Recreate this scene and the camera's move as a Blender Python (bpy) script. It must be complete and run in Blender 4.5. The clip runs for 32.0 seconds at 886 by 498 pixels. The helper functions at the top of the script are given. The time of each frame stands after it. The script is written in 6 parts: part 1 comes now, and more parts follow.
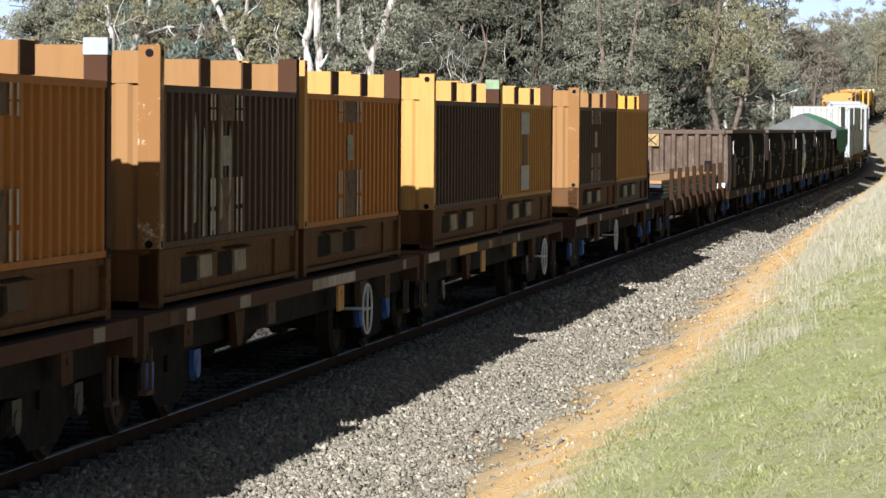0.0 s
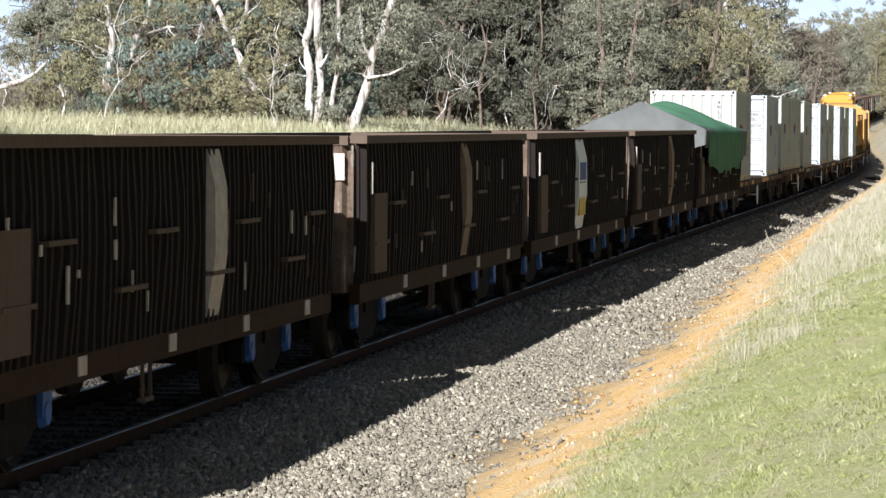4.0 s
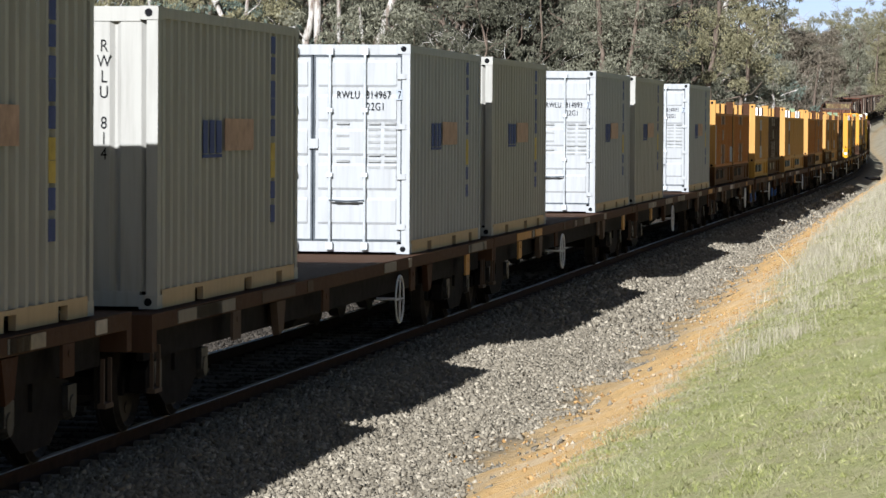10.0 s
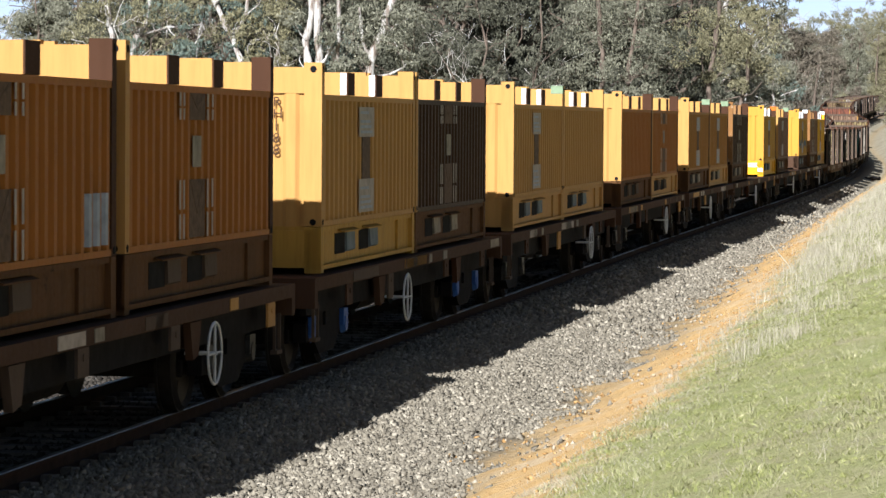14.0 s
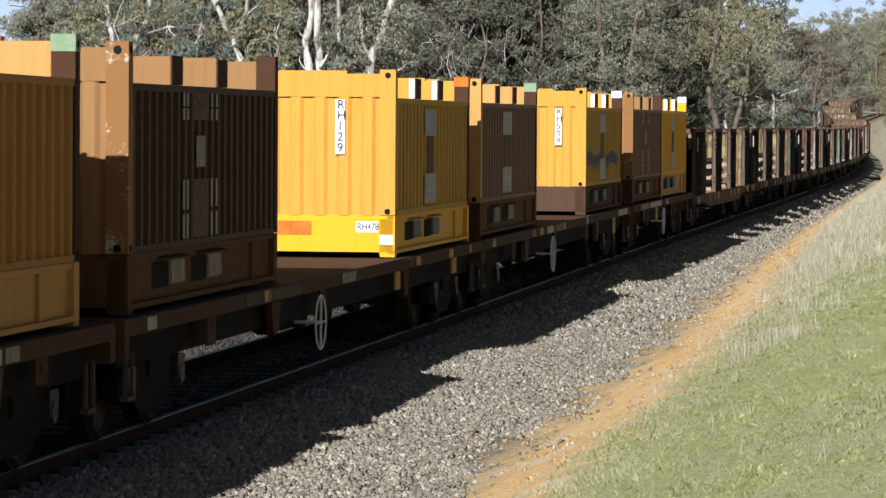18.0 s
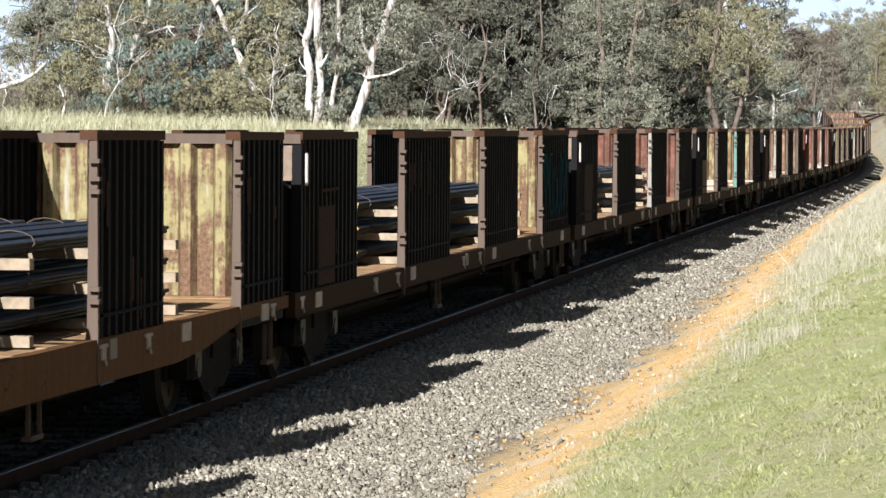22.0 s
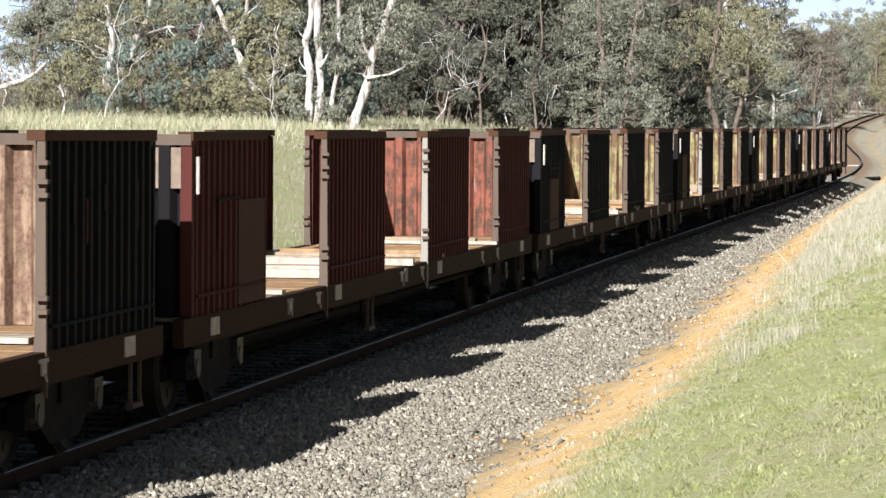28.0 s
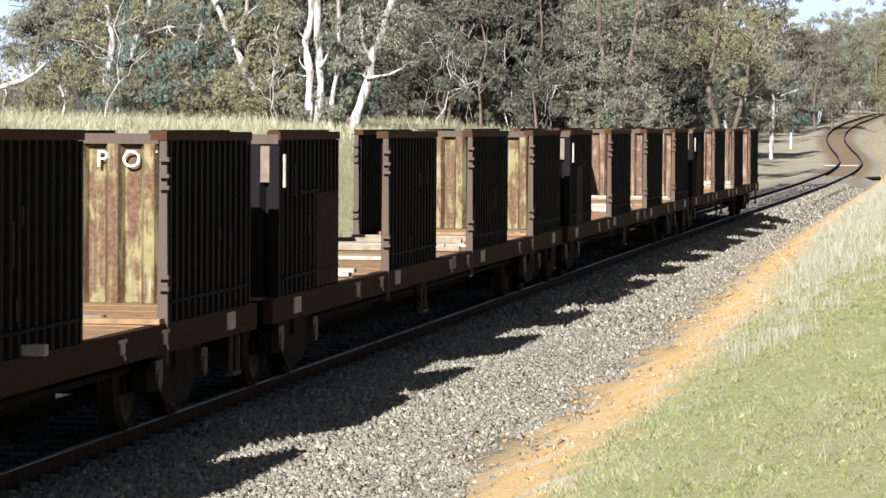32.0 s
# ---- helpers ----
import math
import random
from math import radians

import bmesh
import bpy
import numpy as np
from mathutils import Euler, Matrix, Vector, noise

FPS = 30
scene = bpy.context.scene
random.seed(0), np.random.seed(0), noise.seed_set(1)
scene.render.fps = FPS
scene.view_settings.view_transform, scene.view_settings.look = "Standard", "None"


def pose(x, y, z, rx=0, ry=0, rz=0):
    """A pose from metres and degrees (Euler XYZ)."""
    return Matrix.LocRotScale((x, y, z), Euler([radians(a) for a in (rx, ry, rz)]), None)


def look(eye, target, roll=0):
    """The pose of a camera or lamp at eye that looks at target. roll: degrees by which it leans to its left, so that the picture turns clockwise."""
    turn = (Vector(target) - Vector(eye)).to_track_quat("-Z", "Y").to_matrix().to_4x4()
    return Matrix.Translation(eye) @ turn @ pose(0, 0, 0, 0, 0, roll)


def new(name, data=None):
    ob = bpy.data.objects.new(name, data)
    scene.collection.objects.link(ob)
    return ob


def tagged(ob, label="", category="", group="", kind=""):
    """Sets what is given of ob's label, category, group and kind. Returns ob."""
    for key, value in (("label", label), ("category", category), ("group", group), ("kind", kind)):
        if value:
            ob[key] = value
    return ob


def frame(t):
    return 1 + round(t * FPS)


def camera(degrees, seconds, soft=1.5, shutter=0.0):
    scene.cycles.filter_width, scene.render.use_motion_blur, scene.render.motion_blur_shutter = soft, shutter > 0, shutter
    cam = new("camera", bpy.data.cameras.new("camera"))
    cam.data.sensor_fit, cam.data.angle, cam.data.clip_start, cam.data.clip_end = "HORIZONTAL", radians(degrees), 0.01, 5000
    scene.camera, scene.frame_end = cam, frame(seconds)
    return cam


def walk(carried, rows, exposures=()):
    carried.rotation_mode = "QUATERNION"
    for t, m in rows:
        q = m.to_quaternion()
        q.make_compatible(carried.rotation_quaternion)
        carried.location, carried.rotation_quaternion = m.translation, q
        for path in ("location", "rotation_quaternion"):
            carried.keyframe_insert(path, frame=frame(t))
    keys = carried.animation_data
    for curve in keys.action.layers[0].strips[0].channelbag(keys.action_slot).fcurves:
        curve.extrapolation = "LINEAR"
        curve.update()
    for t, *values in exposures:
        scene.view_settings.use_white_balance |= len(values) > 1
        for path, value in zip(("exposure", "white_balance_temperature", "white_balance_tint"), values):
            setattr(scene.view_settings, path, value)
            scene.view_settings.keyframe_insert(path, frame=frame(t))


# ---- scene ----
# The rails run away from the eye along +Y; rail top is z = 0 beside the eye, and the line climbs one per cent.
cam = camera(14.951, 32.0, soft=1.5, shutter=0.06)
EYE = (7.8823, 0.0, 2.4499)
YAW, PITCH, LEAN = 0.14768, 0.02447, 0.00795
AIM = (EYE[0] - math.sin(YAW) * math.cos(PITCH), EYE[1] + math.cos(YAW) * math.cos(PITCH), EYE[2] - math.sin(PITCH))
VIEW = look(EYE, AIM, math.degrees(LEAN))
EXPOSURE = ((0.0, 1.44), (1.0, 1.60), (3.0, 1.54), (6.0, 1.58), (7.0, 1.44), (8.0, 1.20), (10.0, 1.22), (13.0, 1.24), (14.0, 1.42), (16.0, 1.34), (17.0, 1.22), (18.0, 1.08), (19.0, 1.12), (20.0, 1.24), (21.0, 1.54), (22.0, 1.58), (25.0, 1.60), (32.0, 1.58))
walk(cam, [(0.0, VIEW), (32.0, VIEW)], exposures=[(t, e, 5600.0, 10.0) for t, e in EXPOSURE])

# ---- daylight: low winter sun from behind the eye, just left of the line ----
SUN_UP, SUN_SIDE = radians(28.5), radians(8.5)
world = bpy.data.worlds.new("sky")
scene.world = world
world.use_nodes = True
wn = world.node_tree
wn.nodes.clear()
sky = wn.nodes.new("ShaderNodeTexSky")
sky.sky_type = "NISHITA"
sky.sun_disc = False
sky.sun_elevation = SUN_UP
sky.sun_rotation = radians(188.5)
back = wn.nodes.new("ShaderNodeBackground")
back.inputs["Strength"].default_value = 0.024
wout = wn.nodes.new("ShaderNodeOutputWorld")
wn.links.new(sky.outputs["Color"], back.inputs["Color"])
wn.links.new(back.outputs["Background"], wout.inputs["Surface"])
sun = bpy.data.lights.new("sun", "SUN")
sun.energy, sun.angle, sun.color = 5.0, radians(0.53), (1.0, 0.95, 0.87)
ray = Vector((math.sin(SUN_SIDE) * math.cos(SUN_UP), math.cos(SUN_SIDE) * math.cos(SUN_UP), -math.sin(SUN_UP)))
sun_ob = new("sun", sun)
sun_ob.matrix_world = look((-20, -60, 60), Vector((-20, -60, 60)) + ray)


# ---- materials ----
def nodes_of(name):
    m = bpy.data.materials.new(name)
    m.use_nodes = True
    t = m.node_tree
    t.nodes["Principled BSDF"].inputs["Specular IOR Level"].default_value = 0.03
    return m, t, t.nodes["Principled BSDF"]


def coords(t, scale=1.0, wobble=True, stretch=(1, 1, 1)):
    c = t.nodes.new("ShaderNodeTexCoord")
    mp = t.nodes.new("ShaderNodeMapping")
    mp.inputs["Scale"].default_value = [scale * s for s in stretch]
    t.links.new(c.outputs["Object"], mp.inputs["Vector"])
    if wobble:
        info = t.nodes.new("ShaderNodeObjectInfo")
        mul = t.nodes.new("ShaderNodeMath")
        mul.operation, mul.inputs[1].default_value = "MULTIPLY", 37.0
        t.links.new(info.outputs["Random"], mul.inputs[0])
        t.links.new(mul.outputs[0], mp.inputs["Location"])
    return mp.outputs["Vector"]


def noise_of(t, vec, scale, detail=5.0, rough=0.6):
    n = t.nodes.new("ShaderNodeTexNoise")
    n.inputs["Scale"].default_value, n.inputs["Detail"].default_value, n.inputs["Roughness"].default_value = scale, detail, rough
    t.links.new(vec, n.inputs["Vector"])
    return n.outputs["Fac"]


def ramp(t, fac, lo, hi, a=0.0, b=1.0):
    r = t.nodes.new("ShaderNodeMapRange")
    r.inputs["From Min"].default_value, r.inputs["From Max"].default_value = lo, hi
    r.inputs["To Min"].default_value, r.inputs["To Max"].default_value = a, b
    t.links.new(fac, r.inputs["Value"])
    return r.outputs["Result"]


def blend(t, fac, a, b, how="MIX"):
    x = t.nodes.new("ShaderNodeMix")
    x.data_type, x.blend_type = "RGBA", how
    for sock, val in ((x.inputs["Factor"], fac), (x.inputs["A"], a), (x.inputs["B"], b)):
        if isinstance(val, bpy.types.NodeSocket):
            t.links.new(val, sock)
        elif isinstance(val, (int, float)):
            sock.default_value = val
        else:
            sock.default_value = (*val[:3], 1)
    return x.outputs["Result"]


def bump(t, p, height, strength=0.3, dist=0.01):
    b = t.nodes.new("ShaderNodeBump")
    b.inputs["Strength"].default_value, b.inputs["Distance"].default_value = strength, dist
    t.links.new(height, b.inputs["Height"])
    t.links.new(b.outputs["Normal"], p.inputs["Normal"])


def paint(name, col, worn=(0.16, 0.07, 0.035), wear=0.35, rough=0.55, streak=0.5, grime=0.35, metal=0.0, size=1.0):
    """Old paint on steel: blotches of rust, runs of dirt down the sheet, fine grain."""
    m, t, p = nodes_of(name)
    v = coords(t)
    runs = noise_of(t, coords(t, 1.0, True, (9, 9, 0.7)), 1.6 * size, 6)
    big = noise_of(t, v, 1.3 * size, 6, 0.65)
    fine = noise_of(t, v, 22 * size, 4, 0.7)
    dirty = tuple(c * 0.45 + w * 0.12 for c, w in zip(col, worn))
    c1 = blend(t, ramp(t, runs, 0.45, 0.75, 0, grime), col, dirty)
    c2 = blend(t, ramp(t, big, 0.35, 0.75, 0, streak * 0.5), c1, tuple(min(1, c * 1.25) for c in col))
    both = t.nodes.new("ShaderNodeMath")
    both.operation = "ADD"
    t.links.new(ramp(t, big, 0.0, 1.0, 0, 0.7), both.inputs[0])
    t.links.new(ramp(t, fine, 0.0, 1.0, 0, 0.3), both.inputs[1])
    edge = 0.82 - 0.42 * wear
    c3 = blend(t, ramp(t, both.outputs[0], edge, edge + 0.06), c2, worn)
    t.links.new(c3, p.inputs["Base Color"])
    t.links.new(ramp(t, fine, 0.3, 0.7, rough - 0.08, min(1, rough + 0.15)), p.inputs["Roughness"])
    p.inputs["Metallic"].default_value = metal
    bump(t, p, fine, 0.15, 0.004)
    return m


def plain(name, col, rough=0.6, metal=0.0, var=0.25, scale=6.0):
    m, t, p = nodes_of(name)
    n = noise_of(t, coords(t), scale, 6, 0.65)
    c = blend(t, ramp(t, n, 0.3, 0.7), tuple(x * (1 - var) for x in col), tuple(min(1, x * (1 + var)) for x in col))
    t.links.new(c, p.inputs["Base Color"])
    p.inputs["Roughness"].default_value, p.inputs["Metallic"].default_value = rough, metal
    bump(t, p, n, 0.2, 0.006)
    return m


def sheet(name, rust, col, cover):
    """Rusty pressed sheet on which old paint is left in upright streaks and patches."""
    m, t, p = nodes_of(name)
    runs = noise_of(t, coords(t, 1.0, True, (7, 7, 0.9)), 1.5, 6, 0.65)
    big = noise_of(t, coords(t), 3.2, 6, 0.7)
    fine = noise_of(t, coords(t), 26, 4, 0.7)
    mixd = t.nodes.new("ShaderNodeMath")
    mixd.operation = "ADD"
    t.links.new(ramp(t, runs, 0, 1, 0, 0.6), mixd.inputs[0])
    t.links.new(ramp(t, big, 0, 1, 0, 0.4), mixd.inputs[1])
    r = blend(t, ramp(t, fine, 0.3, 0.7), tuple(c * 0.6 for c in rust), tuple(c * 1.5 for c in rust))
    c = blend(t, ramp(t, big, 0.35, 0.65), tuple(c * 0.75 for c in col), tuple(min(1, c * 1.25) for c in col))
    c = blend(t, ramp(t, mixd.outputs[0], cover - 0.03, cover + 0.03), r, c)
    c = blend(t, ramp(t, runs, 0.62, 0.72, 0, 0.7), c, (0.2925, 0.26, 0.2145))
    t.links.new(c, p.inputs["Base Color"])
    p.inputs["Roughness"].default_value = 0.8
    bump(t, p, fine, 0.25, 0.006)
    return m


RUST = (0.0845, 0.039, 0.0208)
M = {
    "white": paint("container_white", (0.295, 0.297, 0.296), (0.182, 0.117, 0.0715), 0.08, 0.55, 0.2, 0.35),
    "cream": paint("container_cream", (0.30, 0.288, 0.258), (0.182, 0.117, 0.0715), 0.10, 0.55, 0.2, 0.4),
    "white_rail": paint("container_rail", (0.36, 0.27, 0.165), RUST, 0.3),
    "gasket": plain("door_gasket", (0.065, 0.0715, 0.078)),
    "galv": plain("galvanised_bar", (0.403, 0.416, 0.4225), 0.45, 0.3),
    "orange": paint("orange_paint", (0.2700, 0.1056, 0.0234), (0.0585, 0.0273, 0.0143), 0.32),
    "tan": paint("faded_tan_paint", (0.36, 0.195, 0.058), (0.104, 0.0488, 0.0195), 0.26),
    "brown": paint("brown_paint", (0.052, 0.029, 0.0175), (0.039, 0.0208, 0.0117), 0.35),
    "base_dark": paint("bin_base_brown", (0.0553, 0.026, 0.0117), (0.0325, 0.0169, 0.0091), 0.4),
    "flaked": paint("flaked_tan_paint", (0.1755, 0.0845, 0.0279), (0.403, 0.338, 0.234), 0.60, size=1.8),
    "ochre": paint("ochre_paint", (0.2820, 0.1344, 0.0312), (0.078, 0.0358, 0.0163), 0.3),
    "yellow": paint("yellow_paint", (0.50, 0.262, 0.012), (0.169, 0.091, 0.0195), 0.10, 0.45, 0.2, 0.2),
    # sunlit yellow for near ends of bins whose shaded sides are duller
    "gold": paint("golden_yellow_paint", (0.41, 0.203, 0.032), (0.22, 0.12, 0.03), 0.14, 0.5, 0.3, 0.35),
    "faded": paint("faded_brick_paint", (0.205, 0.108, 0.042), (0.12, 0.065, 0.03), 0.22),
    "mustard": paint("mustard_paint", (0.3666, 0.2068, 0.0390), (0.1235, 0.065, 0.026), 0.28, 0.55, 0.35, 0.75),
    "umber": paint("umber_paint", (0.150, 0.088, 0.058), (0.06, 0.033, 0.02), 0.35),
    "base_rust": paint("bin_base_rust", (0.088, 0.043, 0.0175), (0.0325, 0.0175, 0.0104), 0.55, 0.7, 0.6, 0.7),
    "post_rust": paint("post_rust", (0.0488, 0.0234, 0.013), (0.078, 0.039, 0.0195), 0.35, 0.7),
    "flap_blue": plain("bluish_flap", (0.13, 0.1495, 0.1625), 0.7),
    "flap_pale": plain("pale_flap", (0.221, 0.1885, 0.143), 0.7, 0.0, 0.35),
    "orange_mark": plain("orange_mark", (0.3575, 0.104, 0.0163), 0.6),
    "faint": plain("faint_mark", (0.1008, 0.065, 0.0423), 0.7, 0.0, 0.4, 14.0),
    "teal": plain("dark_teal_spray", (0.012, 0.045, 0.048), 0.6),
    "teal_bright": plain("turquoise_spray", (0.03, 0.42, 0.33), 0.6),
    "axle_grey": plain("greasy_axle_cap", (0.034, 0.033, 0.032), 0.5, 0.2, 0.5, 12.0),
    "deck": paint("wagon_brown", (0.0602, 0.0336, 0.0203), (0.0488, 0.0273, 0.0182), 0.5, 0.75),
    # dirty underframe, made near-black to include the shade beneath the wagons
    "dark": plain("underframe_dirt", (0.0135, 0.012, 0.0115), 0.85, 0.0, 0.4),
    # wagon and gondola sides: their shade is put into a near-black rusty colour
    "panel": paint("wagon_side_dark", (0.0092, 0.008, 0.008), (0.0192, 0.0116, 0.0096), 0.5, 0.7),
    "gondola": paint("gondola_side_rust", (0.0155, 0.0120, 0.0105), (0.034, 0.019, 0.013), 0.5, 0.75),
    "panel_red": paint("wagon_side_red", (0.0553, 0.0169, 0.013), (0.0325, 0.0182, 0.013), 0.4, 0.7),
    "bulk_yellow": sheet("bulkhead_yellow", (0.098, 0.058, 0.034), (0.172, 0.142, 0.066), 0.51),
    "bulk_red": sheet("bulkhead_red", (0.066, 0.036, 0.025), (0.142, 0.053, 0.033), 0.48),
    "bulk_rust": sheet("bulkhead_rust", (0.0748, 0.0377, 0.026), (0.1137, 0.052, 0.0338), 0.5),
    "bulk_brown": sheet("bulkhead_brown", (0.104, 0.0618, 0.0403), (0.1755, 0.117, 0.0748), 0.52),
    "gon_end": sheet("gondola_end", (0.070, 0.048, 0.034), (0.092, 0.066, 0.048), 0.5),
    "edge": paint("post_brown", (0.0813, 0.0585, 0.0429), (0.0488, 0.0292, 0.0195), 0.4, 0.75),
    "edge_white": paint("post_white", (0.195, 0.1723, 0.1398), RUST, 0.5, 0.7),
    "edge_green": paint("post_green", (0.0975, 0.156, 0.13), RUST, 0.55, 0.7),
    "sill": paint("side_sill", (0.028, 0.0142, 0.0072), (0.040, 0.020, 0.0095), 0.45, 0.75),
    "sign": plain("faded_sign", (0.234, 0.1625, 0.0715), 0.8, 0.0, 0.35, 9.0),
    "end_paint": plain("end_paint", (0.156, 0.1137, 0.0813), 0.8),
    "plate": plain("label_plate", (0.325, 0.2795, 0.234), 0.7),
    "white_mark": plain("white_mark", (0.507, 0.507, 0.494), 0.6, 0.0, 0.12),
    "blue_mark": plain("blue_mark", (0.052, 0.065, 0.169), 0.6),
    "faded_mark": plain("faded_mark", (0.338, 0.221, 0.1625), 0.6),
    "ink": plain("black_ink", (0.008, 0.008, 0.0088), 0.8),
    "small": plain("faded_small_print", (0.2145, 0.2145, 0.208), 0.6),
    "yellow_mark": plain("yellow_mark", (0.403, 0.2925, 0.065), 0.6),
    "green_mark": plain("green_mark", (0.169, 0.2145, 0.13), 0.7),
    "spray": plain("spray_paint_blue", (0.085, 0.12, 0.16), 0.7),
    "blue_cap": plain("blue_axle_cap", (0.04, 0.096, 0.288), 0.5),
    "grey_patch": plain("grey_patch", (0.273, 0.2925, 0.325), 0.6),
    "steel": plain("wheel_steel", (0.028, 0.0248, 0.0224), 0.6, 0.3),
    "bar": plain("mill_bar", (0.0488, 0.0507, 0.0585), 0.5, 0.5),
    "bar_end": plain("yellow_bar_end", (0.338, 0.1885, 0.039), 0.7, 0.0, 0.35, 40),
    "timber": plain("pale_timber", (0.221, 0.169, 0.1137), 0.8, 0.0, 0.3, 9),
    "pale": plain("pale_board", (0.273, 0.2405, 0.1885), 0.75, 0.0, 0.25),
    "plank": plain("deck_plank", (0.2145, 0.13, 0.065), 0.8, 0.0, 0.35),
    "slab": plain("rusty_plate", (0.234, 0.1398, 0.065), 0.75, 0.0, 0.3),
    "tarp_grey": plain("grey_tarpaulin", (0.088, 0.088, 0.082), 0.85, 0.0, 0.16, 2.0),
    "tarp_green": plain("green_tarpaulin", (0.06, 0.122, 0.07), 0.9, 0.0, 0.2, 1.5),
    "rail": plain("rail_rust", (0.0325, 0.0202, 0.0143), 0.9),
    "rail_top": plain("rail_head", (0.195, 0.182, 0.169), 0.45, 0.8, 0.1),
    "pale_dirt": plain("pale_dirt", (0.3575, 0.3185, 0.2665), 0.95, 0.0, 0.2, 3.0),
    "sleeper": plain("concrete_sleeper", (0.1105, 0.0975, 0.0813), 0.9, 0.0, 0.3),
}


# ---- mesh building ----
class Shape:
    def __init__(self):
        self.v, self.f = [], []

    def add(self, verts, faces):
        n = len(self.v)
        self.v += [tuple(p) for p in verts]
        self.f += [tuple(i + n for i in f) for f in faces]
        return self

    def box(self, x0, x1, y0, y1, z0, z1):
        return self.add([(x, y, z) for z in (z0, z1) for x, y in ((x0, y0), (x1, y0), (x1, y1), (x0, y1))],
                        [(3, 2, 1, 0), (4, 5, 6, 7), (0, 1, 5, 4), (1, 2, 6, 5), (2, 3, 7, 6), (3, 0, 4, 7)])

    def prism(self, outline, axis, a, b):
        """A flat outline drawn out along one axis from a to b."""
        k = len(outline)
        pts = []
        for w in (a, b):
            for p, q in outline:
                pts.append({"x": (w, p, q), "y": (p, w, q), "z": (p, q, w)}[axis])
        return self.add(pts, [tuple(range(k))[::-1], tuple(range(k, 2 * k))] + [(i, (i + 1) % k, k + (i + 1) % k, k + i) for i in range(k)])

    def rod(self, a, b, r, r2=None, n=8, caps=True):
        a, b = Vector(a), Vector(b)
        r2 = r if r2 is None else r2
        q = (b - a).to_track_quat("Z", "Y")
        pts = [c + q @ Vector((math.cos(6.28318 * i / n) * w, math.sin(6.28318 * i / n) * w, 0)) for c, w in ((a, r), (b, r2)) for i in range(n)]
        faces = [(i, (i + 1) % n, n + (i + 1) % n, n + i) for i in range(n)]
        if caps:
            faces += [tuple(range(n))[::-1], tuple(range(n, 2 * n))]
        return self.add(pts, faces)

    def tube(self, pts, radii, n=8):
        """A bent tapered limb through the points, in one skin."""
        rings = []
        for i, p in enumerate(pts):
            d = (Vector(pts[min(i + 1, len(pts) - 1)]) - Vector(pts[max(i - 1, 0)])).normalized()
            a = d.cross(Vector((0.3, 1, 0.1))).normalized()
            b = d.cross(a)
            rings += [Vector(p) + (a * math.cos(6.28318 * k / n) + b * math.sin(6.28318 * k / n)) * radii[i] for k in range(n)]
        m = len(pts)
        return self.add(rings, [(i * n + k, i * n + (k + 1) % n, (i + 1) * n + (k + 1) % n, (i + 1) * n + k) for i in range(m - 1) for k in range(n)])

    def ring(self, c, axis, R, r, n=20, k=6):
        pts, faces = [], []
        for i in range(n):
            a = 6.28318 * i / n
            for j in range(k):
                b = 6.28318 * j / k
                d, h = R + r * math.cos(b), r * math.sin(b)
                p, q = d * math.cos(a), d * math.sin(a)
                pts.append((c[0] + h, c[1] + p, c[2] + q) if axis == "x" else (c[0] + p, c[1] + h, c[2] + q))
        for i in range(n):
            for j in range(k):
                faces.append((i * k + j, ((i + 1) % n) * k + j, ((i + 1) % n) * k + (j + 1) % k, i * k + (j + 1) % k))
        return self.add(pts, faces)

    def ribbed(self, axis, at, lo, hi, z0, z1, pitch, depth, face=1, wide=0.5, thick=0.02):
        """A pressed sheet with upright ribs. axis x: it stands across x at 'at' and runs along y; face: the side to which ribs stand out."""
        n = max(1, round((hi - lo) / pitch))
        w = (hi - lo) / n
        line = [(lo, 0.0)]
        for i in range(n):
            b = lo + i * w
            line += [(b + w * (0.5 - wide / 2 - 0.1), 0.0), (b + w * (0.5 - wide / 2 + 0.04), depth), (b + w * (0.5 + wide / 2 - 0.04), depth), (b + w * (0.5 + wide / 2 + 0.1), 0.0)]
        line.append((hi, 0.0))
        pts, k = [], len(line)
        for z in (z0, z1):
            for off in (0.0, -thick):
                for u, d in line:
                    p = at + face * (d + off)
                    pts.append((p, u, z) if axis == "x" else (u, p, z))
        F = []
        for i in range(k - 1):
            F += [(i, i + 1, 2 * k + i + 1, 2 * k + i), (k + i + 1, k + i, 3 * k + i, 3 * k + i + 1), (2 * k + i, 2 * k + i + 1, 3 * k + i + 1, 3 * k + i), (i + 1, i, k + i, k + i + 1)]
        F += [(0, k, 3 * k, 2 * k), (k - 1, 2 * k + k - 1, 3 * k + k - 1, k + k - 1)]
        return self.add(pts, F)

    def mesh(self, name, material, smooth=False):
        me = bpy.data.meshes.new(name)
        me.from_pydata(self.v, [], self.f)
        bm = bmesh.new()
        bm.from_mesh(me)
        bmesh.ops.recalc_face_normals(bm, faces=bm.faces)
        bm.to_mesh(me)
        bm.free()
        if smooth:
            me.polygons.foreach_set("use_smooth", [True] * len(me.polygons))
        for one in material if isinstance(material, (list, tuple)) else [material]:
            me.materials.append(one)
        return me


def box(*a):
    return Shape().box(*a)


MADE = {}


